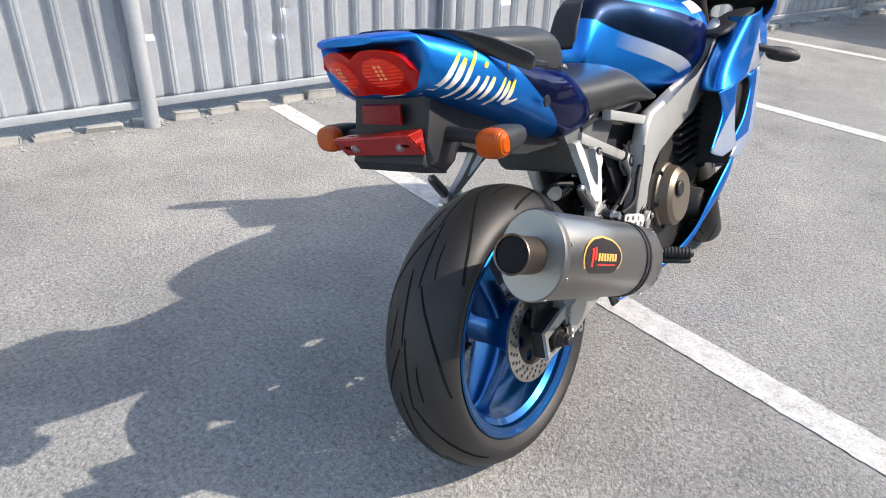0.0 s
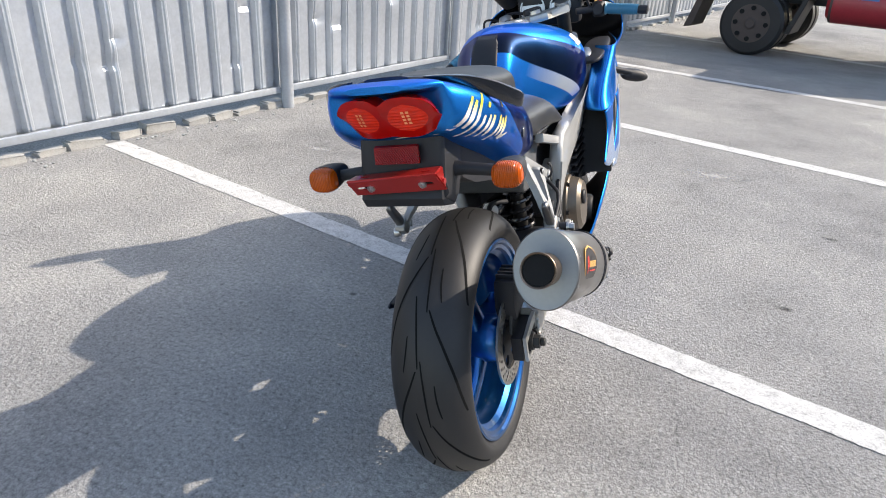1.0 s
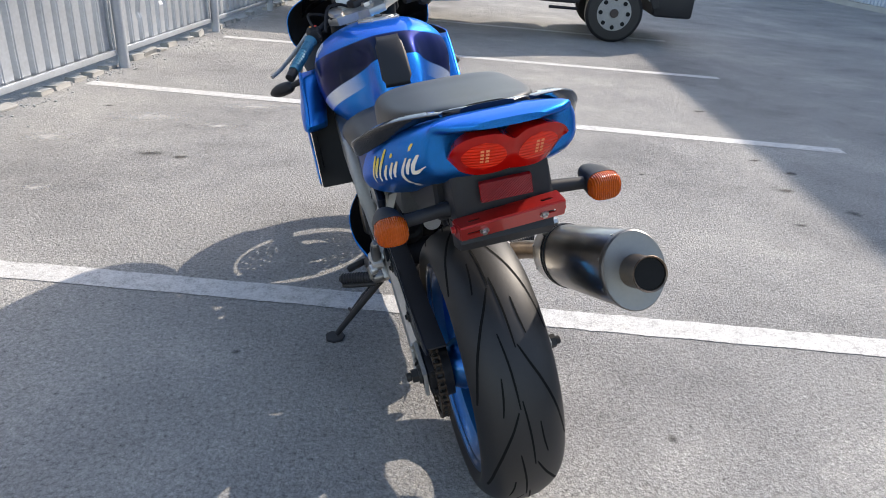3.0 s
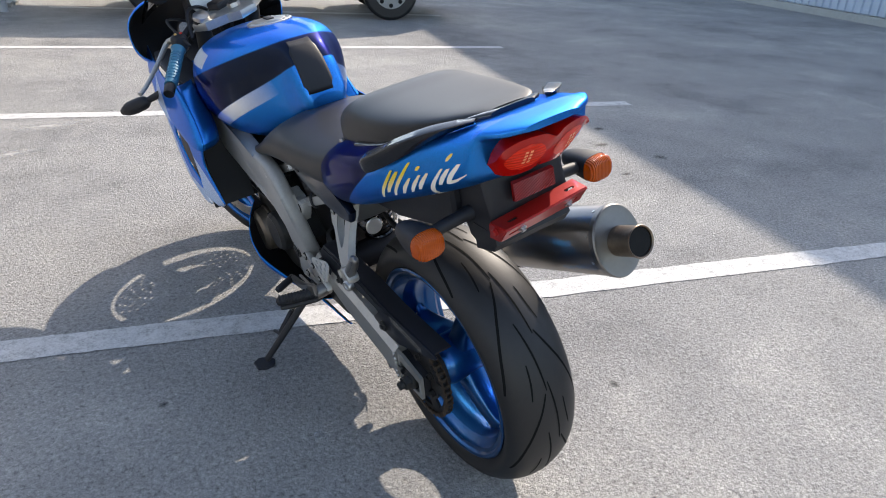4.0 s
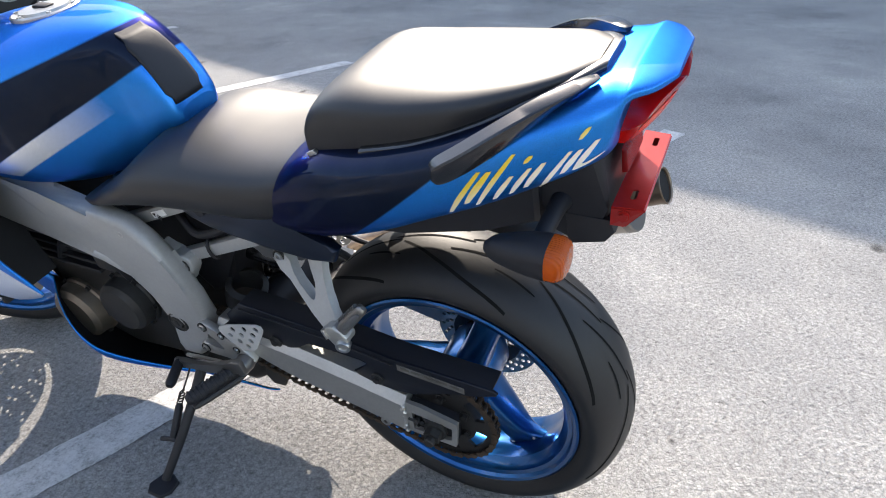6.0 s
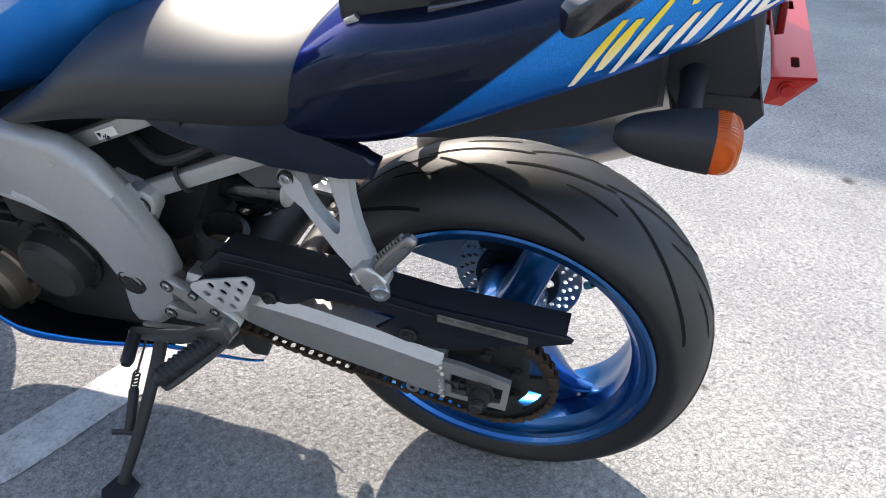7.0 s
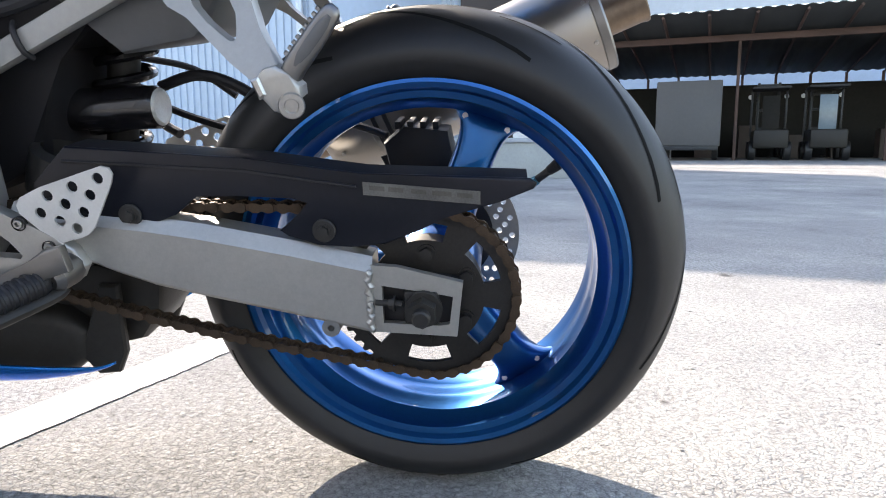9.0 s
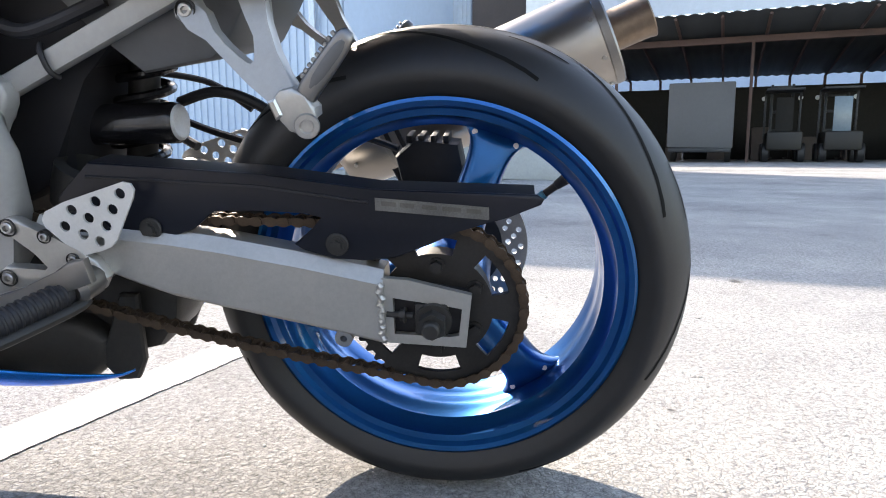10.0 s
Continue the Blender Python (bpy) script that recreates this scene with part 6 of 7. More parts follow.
        p = Vector((sgn * 0.221, 0.402, 0.360)).lerp(Vector((sgn * 0.293, 0.440, 0.351)), k / 10)
        disc(bm, p, (sgn * 0.9, 0.43, -0.07), 0.0156, 0.0042, 18, 0.001)
        part("rib", bm, "black", peg)
    # pillion peg hanger
    hang = new("pillion_peg")
    hang.parent = bike
    bm = bmesh.new()
    outer = [(0.263, 0.634), (0.266, 0.643), (0.262, 0.652), (0.252, 0.656), (0.242, 0.652), (0.234, 0.637), (0.221, 0.622), (0.208, 0.609), (0.195, 0.594), (0.186, 0.588), (0.179, 0.587), (0.174, 0.592), (0.174, 0.603), (0.180, 0.616), (0.190, 0.634), (0.202, 0.655), (0.206, 0.680), (0.176, 0.680), (0.175, 0.652), (0.166, 0.628), (0.155, 0.601), (0.145, 0.584), (0.135, 0.572), (0.131, 0.562), (0.140, 0.551), (0.152, 0.548), (0.160, 0.556), (0.182, 0.572), (0.207, 0.594), (0.228, 0.613), (0.246, 0.627)]
    prism(bm, outer, -sgn * 0.009, sgn * 0.009, 0.004, 2)
    for v in bm.verts:
        v.co.x += sgn * (0.141 + 0.51 * (0.642 - v.co.z))
    part("hanger", bm, "silver", hang, "silver cast pillion peg hanger")
    socket_bolt(hang, (sgn * 0.151, 0.252, 0.642), sgn, 0.0105)
    bm = bmesh.new()
    prism(bm, [(0.157, 0.556), (0.150, 0.541), (0.140, 0.529), (0.133, 0.527), (0.112, 0.543), (0.112, 0.552), (0.122, 0.562), (0.134, 0.571), (0.146, 0.568)], sgn * 0.176, sgn * 0.203, 0.004, 2)
    part("knuckle", bm, "alu", hang)
    bm = bmesh.new()
    prism(bm, [(0.158, 0.558), (0.151, 0.540), (0.144, 0.545), (0.150, 0.561)], sgn * 0.170, sgn * 0.206, 0.002, 1)
    part("knuckle_washer", bm, "bolt", hang)
    bm = bmesh.new()
    lathe(bm, [(-0.010, 0.011), (0.002, 0.0125), (0.004, 0.0115), (0.004, 0.007), (0.001, 0.006), (0.001, 0.001)], (sgn * 0.204, 0.121, 0.535), (sgn, -0.25, -0.1), 24, False)
    part("knuckle_bolt", bm, "bolt", hang)
    bm = bmesh.new()
    rings = []
    for y, z, w, t in spline([(0.124, 0.560, 0.010, 0.010), (0.117, 0.571, 0.0105, 0.011), (0.103, 0.588, 0.0105, 0.010), (0.089, 0.605, 0.0098, 0.009), (0.080, 0.616, 0.0080, 0.007), (0.077, 0.620, 0.004, 0.003)], 18):
        rings.append([(sgn * (0.190 + t * math.copysign(abs(math.sin(k)) ** 0.6, math.sin(k))), y + 0.74 * w * math.copysign(abs(math.cos(k)) ** 0.6, math.cos(k)), z + 0.67 * w * math.copysign(abs(math.cos(k)) ** 0.6, math.cos(k))) for k in np.linspace(0, 2 * math.pi, 18, endpoint=False)])
    skin(bm, rings)
    peg = part("peg", bm, "cap", hang, "folded aluminium pillion peg")
    bm = bmesh.new()
    rings = []
    for y, z, w in spline([(0.117, 0.570, 0.002), (0.112, 0.577, 0.005), (0.100, 0.591, 0.0055), (0.088, 0.605, 0.005), (0.082, 0.612, 0.002)], 14):
        rings.append([(sgn * (0.1995 + 0.0018 * math.sin(k)), y - 0.001 + 0.74 * w * math.cos(k), z + 0.67 * w * math.cos(k)) for k in np.linspace(0, 2 * math.pi, 10, endpoint=False)])
    skin(bm, rings)
    part("peg_channel", bm, "duct", peg)
    for k in range(9):
        bm = bmesh.new()
        p = Vector((sgn * 0.190, 0.124, 0.579)).lerp(Vector((sgn * 0.190, 0.091, 0.617)), k / 8)
        disc(bm, p, (0, -0.68, 0.73), 0.0046, 0.0032, 8)
        part("tooth", bm, "cap", peg)

# sticker with arrow and word on the left rail
bm = bmesh.new()
prism(bm, [(0.525, 0.663), (0.490, 0.6765), (0.4865, 0.665), (0.5215, 0.651)], -0.1437, -0.1425)
fuel = part("fuel_sticker", bm, "white", frame_ob, "small white sticker reading FUEL")
bm = bmesh.new()
prism(bm, [(0.5225, 0.6610), (0.5150, 0.6637), (0.5165, 0.6560)], -0.1442, -0.1437)
part("arrow", bm, "black", fuel)
cu = bpy.data.curves.new("fuel_word", "FONT")
cu.body, cu.size, cu.extrude, cu.align_x = "FUEL", 0.0095, 0.0003, "LEFT"
tmp = bpy.data.objects.new("fuel_word", cu)
scene.collection.objects.link(tmp)
me = bpy.data.meshes.new_from_object(tmp.evaluated_get(bpy.context.evaluated_depsgraph_get()))
bpy.data.objects.remove(tmp)
word = new("word", me)
me.materials.clear()
me.materials.append(MAT["black"])
word.parent = fuel
word.matrix_local = Matrix.Translation((-0.1443, 0.5130, 0.6562)) @ Matrix(((0, 0, -1, 0), (-0.94, -0.34, 0, 0), (0.34, 0.94, 0, 0), (0, 0, 0, 1)))

# gear lever on the left, brake pedal hidden by the silencer
bm = bmesh.new()
prism(bm, [(0.380, 0.394), (0.400, 0.390), (0.421, 0.376), (0.464, 0.353), (0.516, 0.340), (0.550, 0.336), (0.568, 0.333), (0.569, 0.323), (0.545, 0.318), (0.471, 0.330), (0.420, 0.352), (0.395, 0.360), (0.376, 0.366)], -0.193, -0.205, 0.003, 2)
lever = part("gear_lever", bm, "cap", bike, "worn aluminium gear lever")
bm = bmesh.new()
tube(bm, [(-0.195, 0.560, 0.327), (-0.205, 0.556, 0.327), (-0.250, 0.538, 0.323), (-0.256, 0.536, 0.322)], [0.006, 0.010, 0.010, 0.007], 12)
part("toe_rubber", bm, "black", lever)
bm = bmesh.new()
tube(bm, [(-0.188, 0.45, 0.355), (-0.176, 0.56, 0.322)], 0.004, 8)
part("linkage_rod", bm, "bolt", lever)

stand = new("side_stand")
stand.parent = bike
bm = bmesh.new()
tube(bm, [(-0.125, 0.572, 0.285), (-0.175, 0.566, 0.240), (-0.260, 0.570, 0.160), (-0.331, 0.586, 0.084)], [0.013, 0.011, 0.010, 0.009], 12, 16)
part("leg", bm, "black", stand, "black steel side stand leg")
bm = bmesh.new()
fz = Matrix.Rotation(radians(LEAN_DEG), 4, "Y")
prism(bm, [(-0.030, -0.020), (-0.010, -0.032), (0.018, -0.026), (0.030, 0.0), (0.022, 0.022), (-0.012, 0.028), (-0.030, 0.014)], -0.004, 0.004, 0.002, 1, "z")
bmesh.ops.transform(bm, matrix=Matrix.Translation(Vector((-0.338, 0.592, 0.0705))) @ fz, verts=bm.verts)
part("foot", bm, "black", stand)
bm = bmesh.new()
coil = [(-0.200 - 0.018 * t + 0.006 * math.cos(t * 26), 0.602 + 0.006 * math.sin(t * 26), 0.212 - 0.018 * t) for t in np.linspace(0, 1, 50)]
tube(bm, coil, 0.0018, 6)
tube(bm, [(-0.150, 0.585, 0.285), (-0.175, 0.594, 0.245), (-0.200, 0.602, 0.212)], 0.002, 6)
spring = part("spring", bm, "engine", stand)
bm = bmesh.new()
tube(bm, [(-0.217, 0.602, 0.195), (-0.222, 0.601, 0.190), (-0.268, 0.594, 0.146), (-0.272, 0.593, 0.142)], [0.006, 0.0085, 0.0085, 0.006], 12)
part("spring_sleeve", bm, "black", spring)
bm = bmesh.new()
tube(bm, [(-0.272, 0.572, 0.147), (-0.274, 0.600, 0.144), (-0.278, 0.622, 0.140)], 0.005, 8)
part("toe_tang", bm, "black", stand)

# ---- engine and what shows round the shock ----
engine = new("engine")
engine.parent = bike
bm = bmesh.new()
prism(bm, [(0.56, 0.30), (0.62, 0.235), (0.80, 0.215), (0.95, 0.26), (0.98, 0.40), (0.93, 0.62), (0.80, 0.66), (0.72, 0.55), (0.60, 0.50), (0.55, 0.42)], -0.125, 0.125, 0.02, 3)
part("crankcase", bm, "engine", engine, "black engine block")
for z in np.linspace(0.46, 0.60, 7):
    bm = bmesh.new()
    box(bm, -0.145, 0.145, 0.765, 0.955, z - 0.004, z + 0.004, 0.002)
    part("fin", bm, "black", engine)
for sgn, y, z, r, mat in ((RIGHT, 0.69, 0.405, 0.085, "cover"), (LEFT, 0.90, 0.315, 0.070, "cover"), (LEFT, 0.72, 0.39, 0.062, "engine"), (RIGHT, 0.88, 0.32, 0.05, "engine")):
    bm = bmesh.new()
    lathe(bm, [(0.0, r * 1.06), (0.018, r * 1.06), (0.022, r), (0.048, r * 0.95), (0.058, r * 0.80), (0.060, r * 0.05)], (sgn * 0.115, y, z), (sgn, 0, 0), 40, False)
    cv = part("engine_cover", bm, mat, engine, "bronze-painted engine cover" if mat == "cover" else "")
    for a in range(0, 360, 60):
        bm = bmesh.new()
        hexbolt(bm, (sgn * 0.134, y + r * 1.02 * math.cos(radians(a)), z + r * 1.02 * math.sin(radians(a))), (sgn, 0, 0), 0.006, 0.007)
        part("cover_bolt", bm, "engine", cv)
bm = bmesh.new()
disc(bm, (0.178, 0.665, 0.435), (1, 0, 0), 0.022, 0.010, 24, 0.003)
part("oil_filler", bm, "black", engine)
for k in range(4):
    bm = bmesh.new()
    x = -0.09 + 0.06 * k
    tube(bm, [(x, 0.94, 0.50), (x, 1.02, 0.44), (x * 0.8, 1.04, 0.32), (x * 0.5, 0.96, 0.20), (x * 0.3, 0.82, 0.185)], 0.019, 12, 24)
    part("header_pipe", bm, "burnt", engine)
for pts, rad in (([(-0.14, 0.70, 0.60), (-0.15, 0.76, 0.54), (-0.14, 0.84, 0.52), (-0.13, 0.90, 0.45)], 0.012), ([(-0.13, 0.66, 0.56), (-0.14, 0.70, 0.50), (-0.13, 0.70, 0.45)], 0.008), ([(-0.12, 0.60, 0.60), (-0.135, 0.58, 0.54), (-0.12, 0.54, 0.49)], 0.007), ([(-0.11, 0.50, 0.64), (-0.13, 0.44, 0.625), (-0.11, 0.36, 0.655)], 0.008), ([(0.13, 0.56, 0.60), (0.14, 0.48, 0.52), (0.145, 0.44, 0.47), (0.13, 0.40, 0.45)], 0.007), ([(0.12, 0.44, 0.56), (0.16, 0.38, 0.54), (0.16, 0.32, 0.50)], 0.005)):
    bm = bmesh.new()
    tube(bm, pts, rad, 10, 20)
    part("hose", bm, "black", engine)
bm = bmesh.new()
box(bm, -0.150, -0.120, 0.70, 0.76, 0.475, 0.545, 0.008)
part("pump_cover", bm, "engine", engine)
bm = bmesh.new()
prism(bm, [(0.30, 0.72), (0.62, 0.72), (0.70, 0.60), (0.56, 0.50), (0.53, 0.42), (0.47, 0.45), (0.43, 0.58), (0.30, 0.66)], -0.085, 0.085, 0.015, 2)
part("airbox", bm, "black", engine, "black airbox under the seat")
inner = new("inner_fender")
inner.parent = bike
bm = bmesh.new()
prism(bm, [(0.46, 0.70), (0.17, 0.70), (0.215, 0.640), (0.238, 0.602), (0.252, 0.591), (0.335, 0.577), (0.38, 0.62)], -0.104, 0.104, 0.008, 2)
part("liner", bm, "duct", inner, "grey-black plastic inner fender")
shock = new("rear_shock")
shock.parent = bike
bm = bmesh.new()
lathe(bm, [(0.0, 0.001), (0.0, 0.0235), (0.004, 0.026), (0.150, 0.026), (0.155, 0.022), (0.155, 0.001)], (-0.021, 0.343, 0.510), (0.06, 0.997, -0.03), 32, False)
part("reservoir", bm, "gloss_black", shock, "black shock reservoir cylinder")
bm = bmesh.new()
lathe(bm, [(0.0, 0.001), (-0.002, 0.019), (0.0, 0.0225), (0.002, 0.0225)], (-0.0211, 0.3425, 0.510), (0.06, 0.997, -0.03), 28, False)
part("end_cap", bm, "white_metal", shock, "polished reservoir cap")
bm = bmesh.new()
coil = [(0.035 + 0.034 * math.cos(t * 44), 0.455 + 0.034 * math.sin(t * 44) - 0.05 * t, 0.38 + 0.20 * t) for t in np.linspace(0, 1, 180)]
tube(bm, coil, 0.0065, 8)
part("coil_spring", bm, "gloss_black", shock)
bm = bmesh.new()
tube(bm, [(0.035, 0.46, 0.33), (0.035, 0.40, 0.62)], 0.020, 16)
part("damper", bm, "engine", shock)
bm = bmesh.new()
lathe(bm, [(-0.03, 0.030), (-0.03, 0.038), (-0.01, 0.041), (0.02, 0.041), (0.025, 0.030)], (-0.075, 0.445, 0.445), (0, -0.4, 0.92), 28)
part("spring_collar", bm, "engine", shock, "scuffed metal adjuster collar")
bm = bmesh.new()
tube(bm, [(0.02, 0.36, 0.53), (0.0, 0.30, 0.545), (0.0, 0.25, 0.53), (0.01, 0.20, 0.49)], 0.007, 10, 20)
part("hose", bm, "black", shock)
bm = bmesh.new()
prism(bm, [(0.36, 0.30), (0.46, 0.32), (0.52, 0.26), (0.48, 0.19), (0.40, 0.21), (0.37, 0.25)], -0.06, 0.06, 0.012, 2)
part("linkage", bm, "engine", shock)

bm = bmesh.new()
prism(bm, [(0.455, 0.235), (0.460, 0.195), (0.50, 0.165), (0.72, 0.155), (0.74, 0.23), (0.58, 0.27), (0.49, 0.26)], -0.090, 0.085, 0.018, 3)
part("exhaust_collector", bm, "engine", engine, "sooty exhaust collector under the engine")
for x in (-0.085, 0.075):
    bm = bmesh.new()
    prism(bm, [(0.405, 0.30), (0.43, 0.30), (0.475, 0.20), (0.455, 0.172), (0.425, 0.175), (0.41, 0.205)], x, x + 0.012, 0.003, 1)
    part("stand_bracket", bm, "engine", engine)

# ---- front end ----
front = new("front_wheel")
front.parent = bike
FC = Vector((0, 1.385, 0.30))
tyre(front, FC, 0.060, 0.052, 0.226, 0.298, [([(0.05, 0), (0.3, 10), (0.7, 22)], 0.005), ([(-0.05, 15), (-0.3, 25), (-0.7, 37)], 0.005)], 12)
rim(front, FC, 0.054, 0.226)
for ang in (50, 170, 290):
    spoke(front, FC, ang, [(0.03, 0.030, 0.034), (0.09, 0.020, 0.026), (0.14, 0.020, 0.022), (0.180, 0.032, 0.014), (0.196, 0.048, 0.010)], False)
for sgn in (LEFT, RIGHT):
    bm = bmesh.new()
    hh = [circle(FC.y + math.cos(radians(a)) * r, FC.z + math.sin(radians(a)) * r, 0.0048, 8) for i in range(20) for a, r in ((i * 18, 0.142), (i * 18 + 6, 0.130), (i * 18 + 12, 0.118))]
    flat_with_holes(bm, circle(FC.y, FC.z, 0.152, 96), [circle(FC.y, FC.z, 0.106, 60), *hh], sgn * 0.066, sgn * 0.005)
    part("brake_disc", bm, "disc", front, "drilled steel brake disc")
    bm = bmesh.new()
    disc(bm, FC + Vector((sgn * 0.058, 0, 0)), (1, 0, 0), 0.07, 0.008, 32)
    part("disc_carrier", bm, "black", front)
bm = bmesh.new()
disc(bm, FC, (1, 0, 0), 0.045, 0.12, 32)
part("hub", bm, "rim", front)
fork = new("front_fork")
fork.parent = bike
STEER = Matrix.Translation((-0.016, 1.06, 0.95)) @ Matrix.Rotation(radians(23), 4, Vector((0, -0.40, 0.917))) @ Matrix.Translation((0, -1.06, -0.95))
fork.matrix_local = STEER
front.matrix_local = STEER
for sgn in (LEFT, RIGHT):
    bm = bmesh.new()
    tube(bm, [(sgn * 0.098, 1.370, 0.29), (sgn * 0.098, 1.27, 0.52)], 0.029, 20)
    tube(bm, [(sgn * 0.098, 1.27, 0.52), (sgn * 0.098, 1.085, 0.96)], 0.0235, 20)
    part("fork_leg", bm, "engine", fork)
    bm = bmesh.new()
    lathe(bm, [(0, 0.001), (0, 0.024), (0.01, 0.022), (0.012, 0.001)], (sgn * 0.098, 1.083, 0.962), (0, -0.39, 0.92), 24, False)
    part("fork_cap", bm, "bolt", fork)
    bm = bmesh.new()
    prism(bm, [(1.30, 0.40), (1.24, 0.42), (1.22, 0.34), (1.26, 0.30), (1.31, 0.32)], sgn * 0.06, sgn * 0.10, 0.008, 2)
    part("front_caliper", bm, "black", fork)
bm = bmesh.new()
prism(bm, [(-0.125, 1.10), (-0.06, 1.13), (0.06, 1.13), (0.125, 1.10), (0.115, 1.05), (0.05, 1.03), (0.03, 0.99), (-0.03, 0.99), (-0.05, 1.03), (-0.115, 1.05)], 0.930, 0.955, 0.006, 2, "z")
part("top_yoke", bm, "alu", fork, "bare aluminium top yoke")
bm = bmesh.new()
lathe(bm, [(0, 0.001), (0, 0.020), (0.012, 0.018), (0.012, 0.001)], (0, 1.05, 0.956), (0, 0, 1), 6, False)
part("steering_nut", bm, "bolt", fork)
bm = bmesh.new()
box(bm, -0.03, 0.03, 1.085, 1.14, 0.94, 0.975, 0.008)
part("ignition_switch", bm, "black", fork)
bm = bmesh.new()
rows = []
for a in np.linspace(radians(20), radians(155), 22):
    rows.append([(FC.x + x, FC.y + math.cos(a) * (0.318 - 0.035 * abs(x / 0.07) ** 3), FC.z + math.sin(a) * (0.318 - 0.035 * abs(x / 0.07) ** 3)) for x in np.linspace(-0.07, 0.07, 15)])
skin(bm, rows, False, False)
mg = part("front_mudguard", bm, "blue", fork)
mg.modifiers.new("thickness", "SOLIDIFY").thickness = 0.003

bars = new("handlebar")
bars.parent = bike
for sgn, ends in ((LEFT, [(-0.130, 1.10, 0.925), (-0.196, 1.040, 0.897), (-0.282, 0.903, 0.826), (-0.298, 0.878, 0.812)]), (RIGHT, [(0.115, 1.10, 0.945), (0.186, 1.135, 0.945), (0.315, 1.122, 0.928), (0.345, 1.118, 0.924)])):
    e = [Vector(p) for p in ends]
    bm = bmesh.new()
    tube(bm, e, 0.011, 14)
    part("bar", bm, "black", bars)
    b = bars
    bm = bmesh.new()
    g0, g1 = e[1].lerp(e[2], 0.18), e[2]
    tube(bm, [g0, g0.lerp(g1, 0.05), g1], [0.021, 0.0165, 0.0165], 18)
    grip = part("grip", bm, "grip", b, "blue rubber handlebar grip")
    for k in range(10):
        bm = bmesh.new()
        disc(bm, g0.lerp(g1, 0.15 + 0.08 * k), g1 - g0, 0.0178, 0.005, 16)
        part("ring", bm, "grip", grip)
    bm = bmesh.new()
    tube(bm, [e[2], e[2].lerp(e[3], 0.2), e[3]], [0.013, 0.015, 0.014], 16)
    part("bar_end", bm, "black", b)
    bm = bmesh.new()
    s = e[1]
    loft(bm, [(s.y - 0.022, 0.015, s.z - 0.018, s.z + 0.016, 3, 3), (s.y, 0.024, s.z - 0.028, s.z + 0.026, 3, 3), (s.y + 0.024, 0.016, s.z - 0.018, s.z + 0.016, 3, 3)], 10, 20, s.x)
    sw = part("switch_block", bm, "black", b)
    for k, c in ((0, "badge_red"), (1, "badge_gold")):
        bm = bmesh.new()
        disc(bm, s + Vector((0.008 - 0.016 * k, -0.012, 0.027)), (0, 0, 1), 0.004, 0.004, 12)
        part("button", bm, c, sw)
    fwd = Vector((0, 0.055, -0.005))
    bm = bmesh.new()
    if sgn < 0:
        bend = [s + Vector((0, 0.02, 0.008)), Vector((-0.214, 1.120, 0.888)), Vector((-0.262, 1.085, 0.850)), Vector((-0.322, 1.020, 0.814)), Vector((-0.353, 0.990, 0.801))]
    else:
        bend = [s + Vector((0, 0.02, 0.012)), s + Vector((0.02, 0.05, 0.008)), e[2].lerp(s, 0.4) + fwd, e[2] + fwd * 1.15, e[3] + fwd * 1.35]
    tube(bm, bend, [0.007, 0.008, 0.007, 0.006, 0.006], 10, 24)
    part("lever", bm, "alu", b, "bare aluminium hand lever")
bm = bmesh.new()
tube(bm, [(-0.16, 1.03, 0.90), (-0.13, 1.12, 0.96), (-0.05, 1.20, 0.93), (0, 1.24, 0.80)], 0.005, 8, 24)
tube(bm, [(0.16, 1.12, 0.95), (0.12, 1.20, 0.99), (0.04, 1.23, 0.93), (0, 1.24, 0.80)], 0.005, 8, 24)
tube(bm, [(-0.18, 1.0, 0.89), (-0.20, 1.10, 0.95), (-0.10, 1.20, 0.90), (0, 1.25, 0.78)], 0.004, 8, 24)
part("cable_loom", bm, "black", bars)

# ---- fairing ----
MAT["fairing_paint"] = paint("fairing_paint", [
    (SILVER, [(0.48, -1, 0.167, 0.004), (-1, 0, 1.27, 0.004), (0, 1, -0.474, 0.004)]),
])
MAT["fairing_edge_paint"] = paint("fairing_edge_paint", [
    (SILVER, [(1, -0.614, -0.767, 0.004)]),
    (SILVER, [(0, -1, 0.495, 0.004)]),
])
fairing = new("fairing")
fairing.parent = bike


def shell(name, rows, label="", coat="fairing_paint"):
    bm = bmesh.new()
    skin(bm, rows, False, False)
    ob = part(name, bm, [coat, "black"], fairing, label, 50)
    so = ob.modifiers.new("thickness", "SOLIDIFY")
    so.thickness, so.material_offset, so.material_offset_rim = 0.0035, 1, 0
    return ob


def panel_rows(sgn, table, n=22, m=14, bow=0.022):
    """Rows of (z, rear y, front y, rear x, front x) from low to high."""
    out = []
    for z, yr, yf, xr, xf in spline(table, n):
        puff = bow * min(1, 0.35 + max(0, z - 0.59) * 7)
        out.append([(FX + sgn * (xr + (xf - xr) * u + puff * math.sin(math.pi * u ** 0.55)), yr + (yf - yr) * u, z) for u in np.linspace(0, 1, m)])
    return out if sgn > 0 else [r[::-1] for r in out]


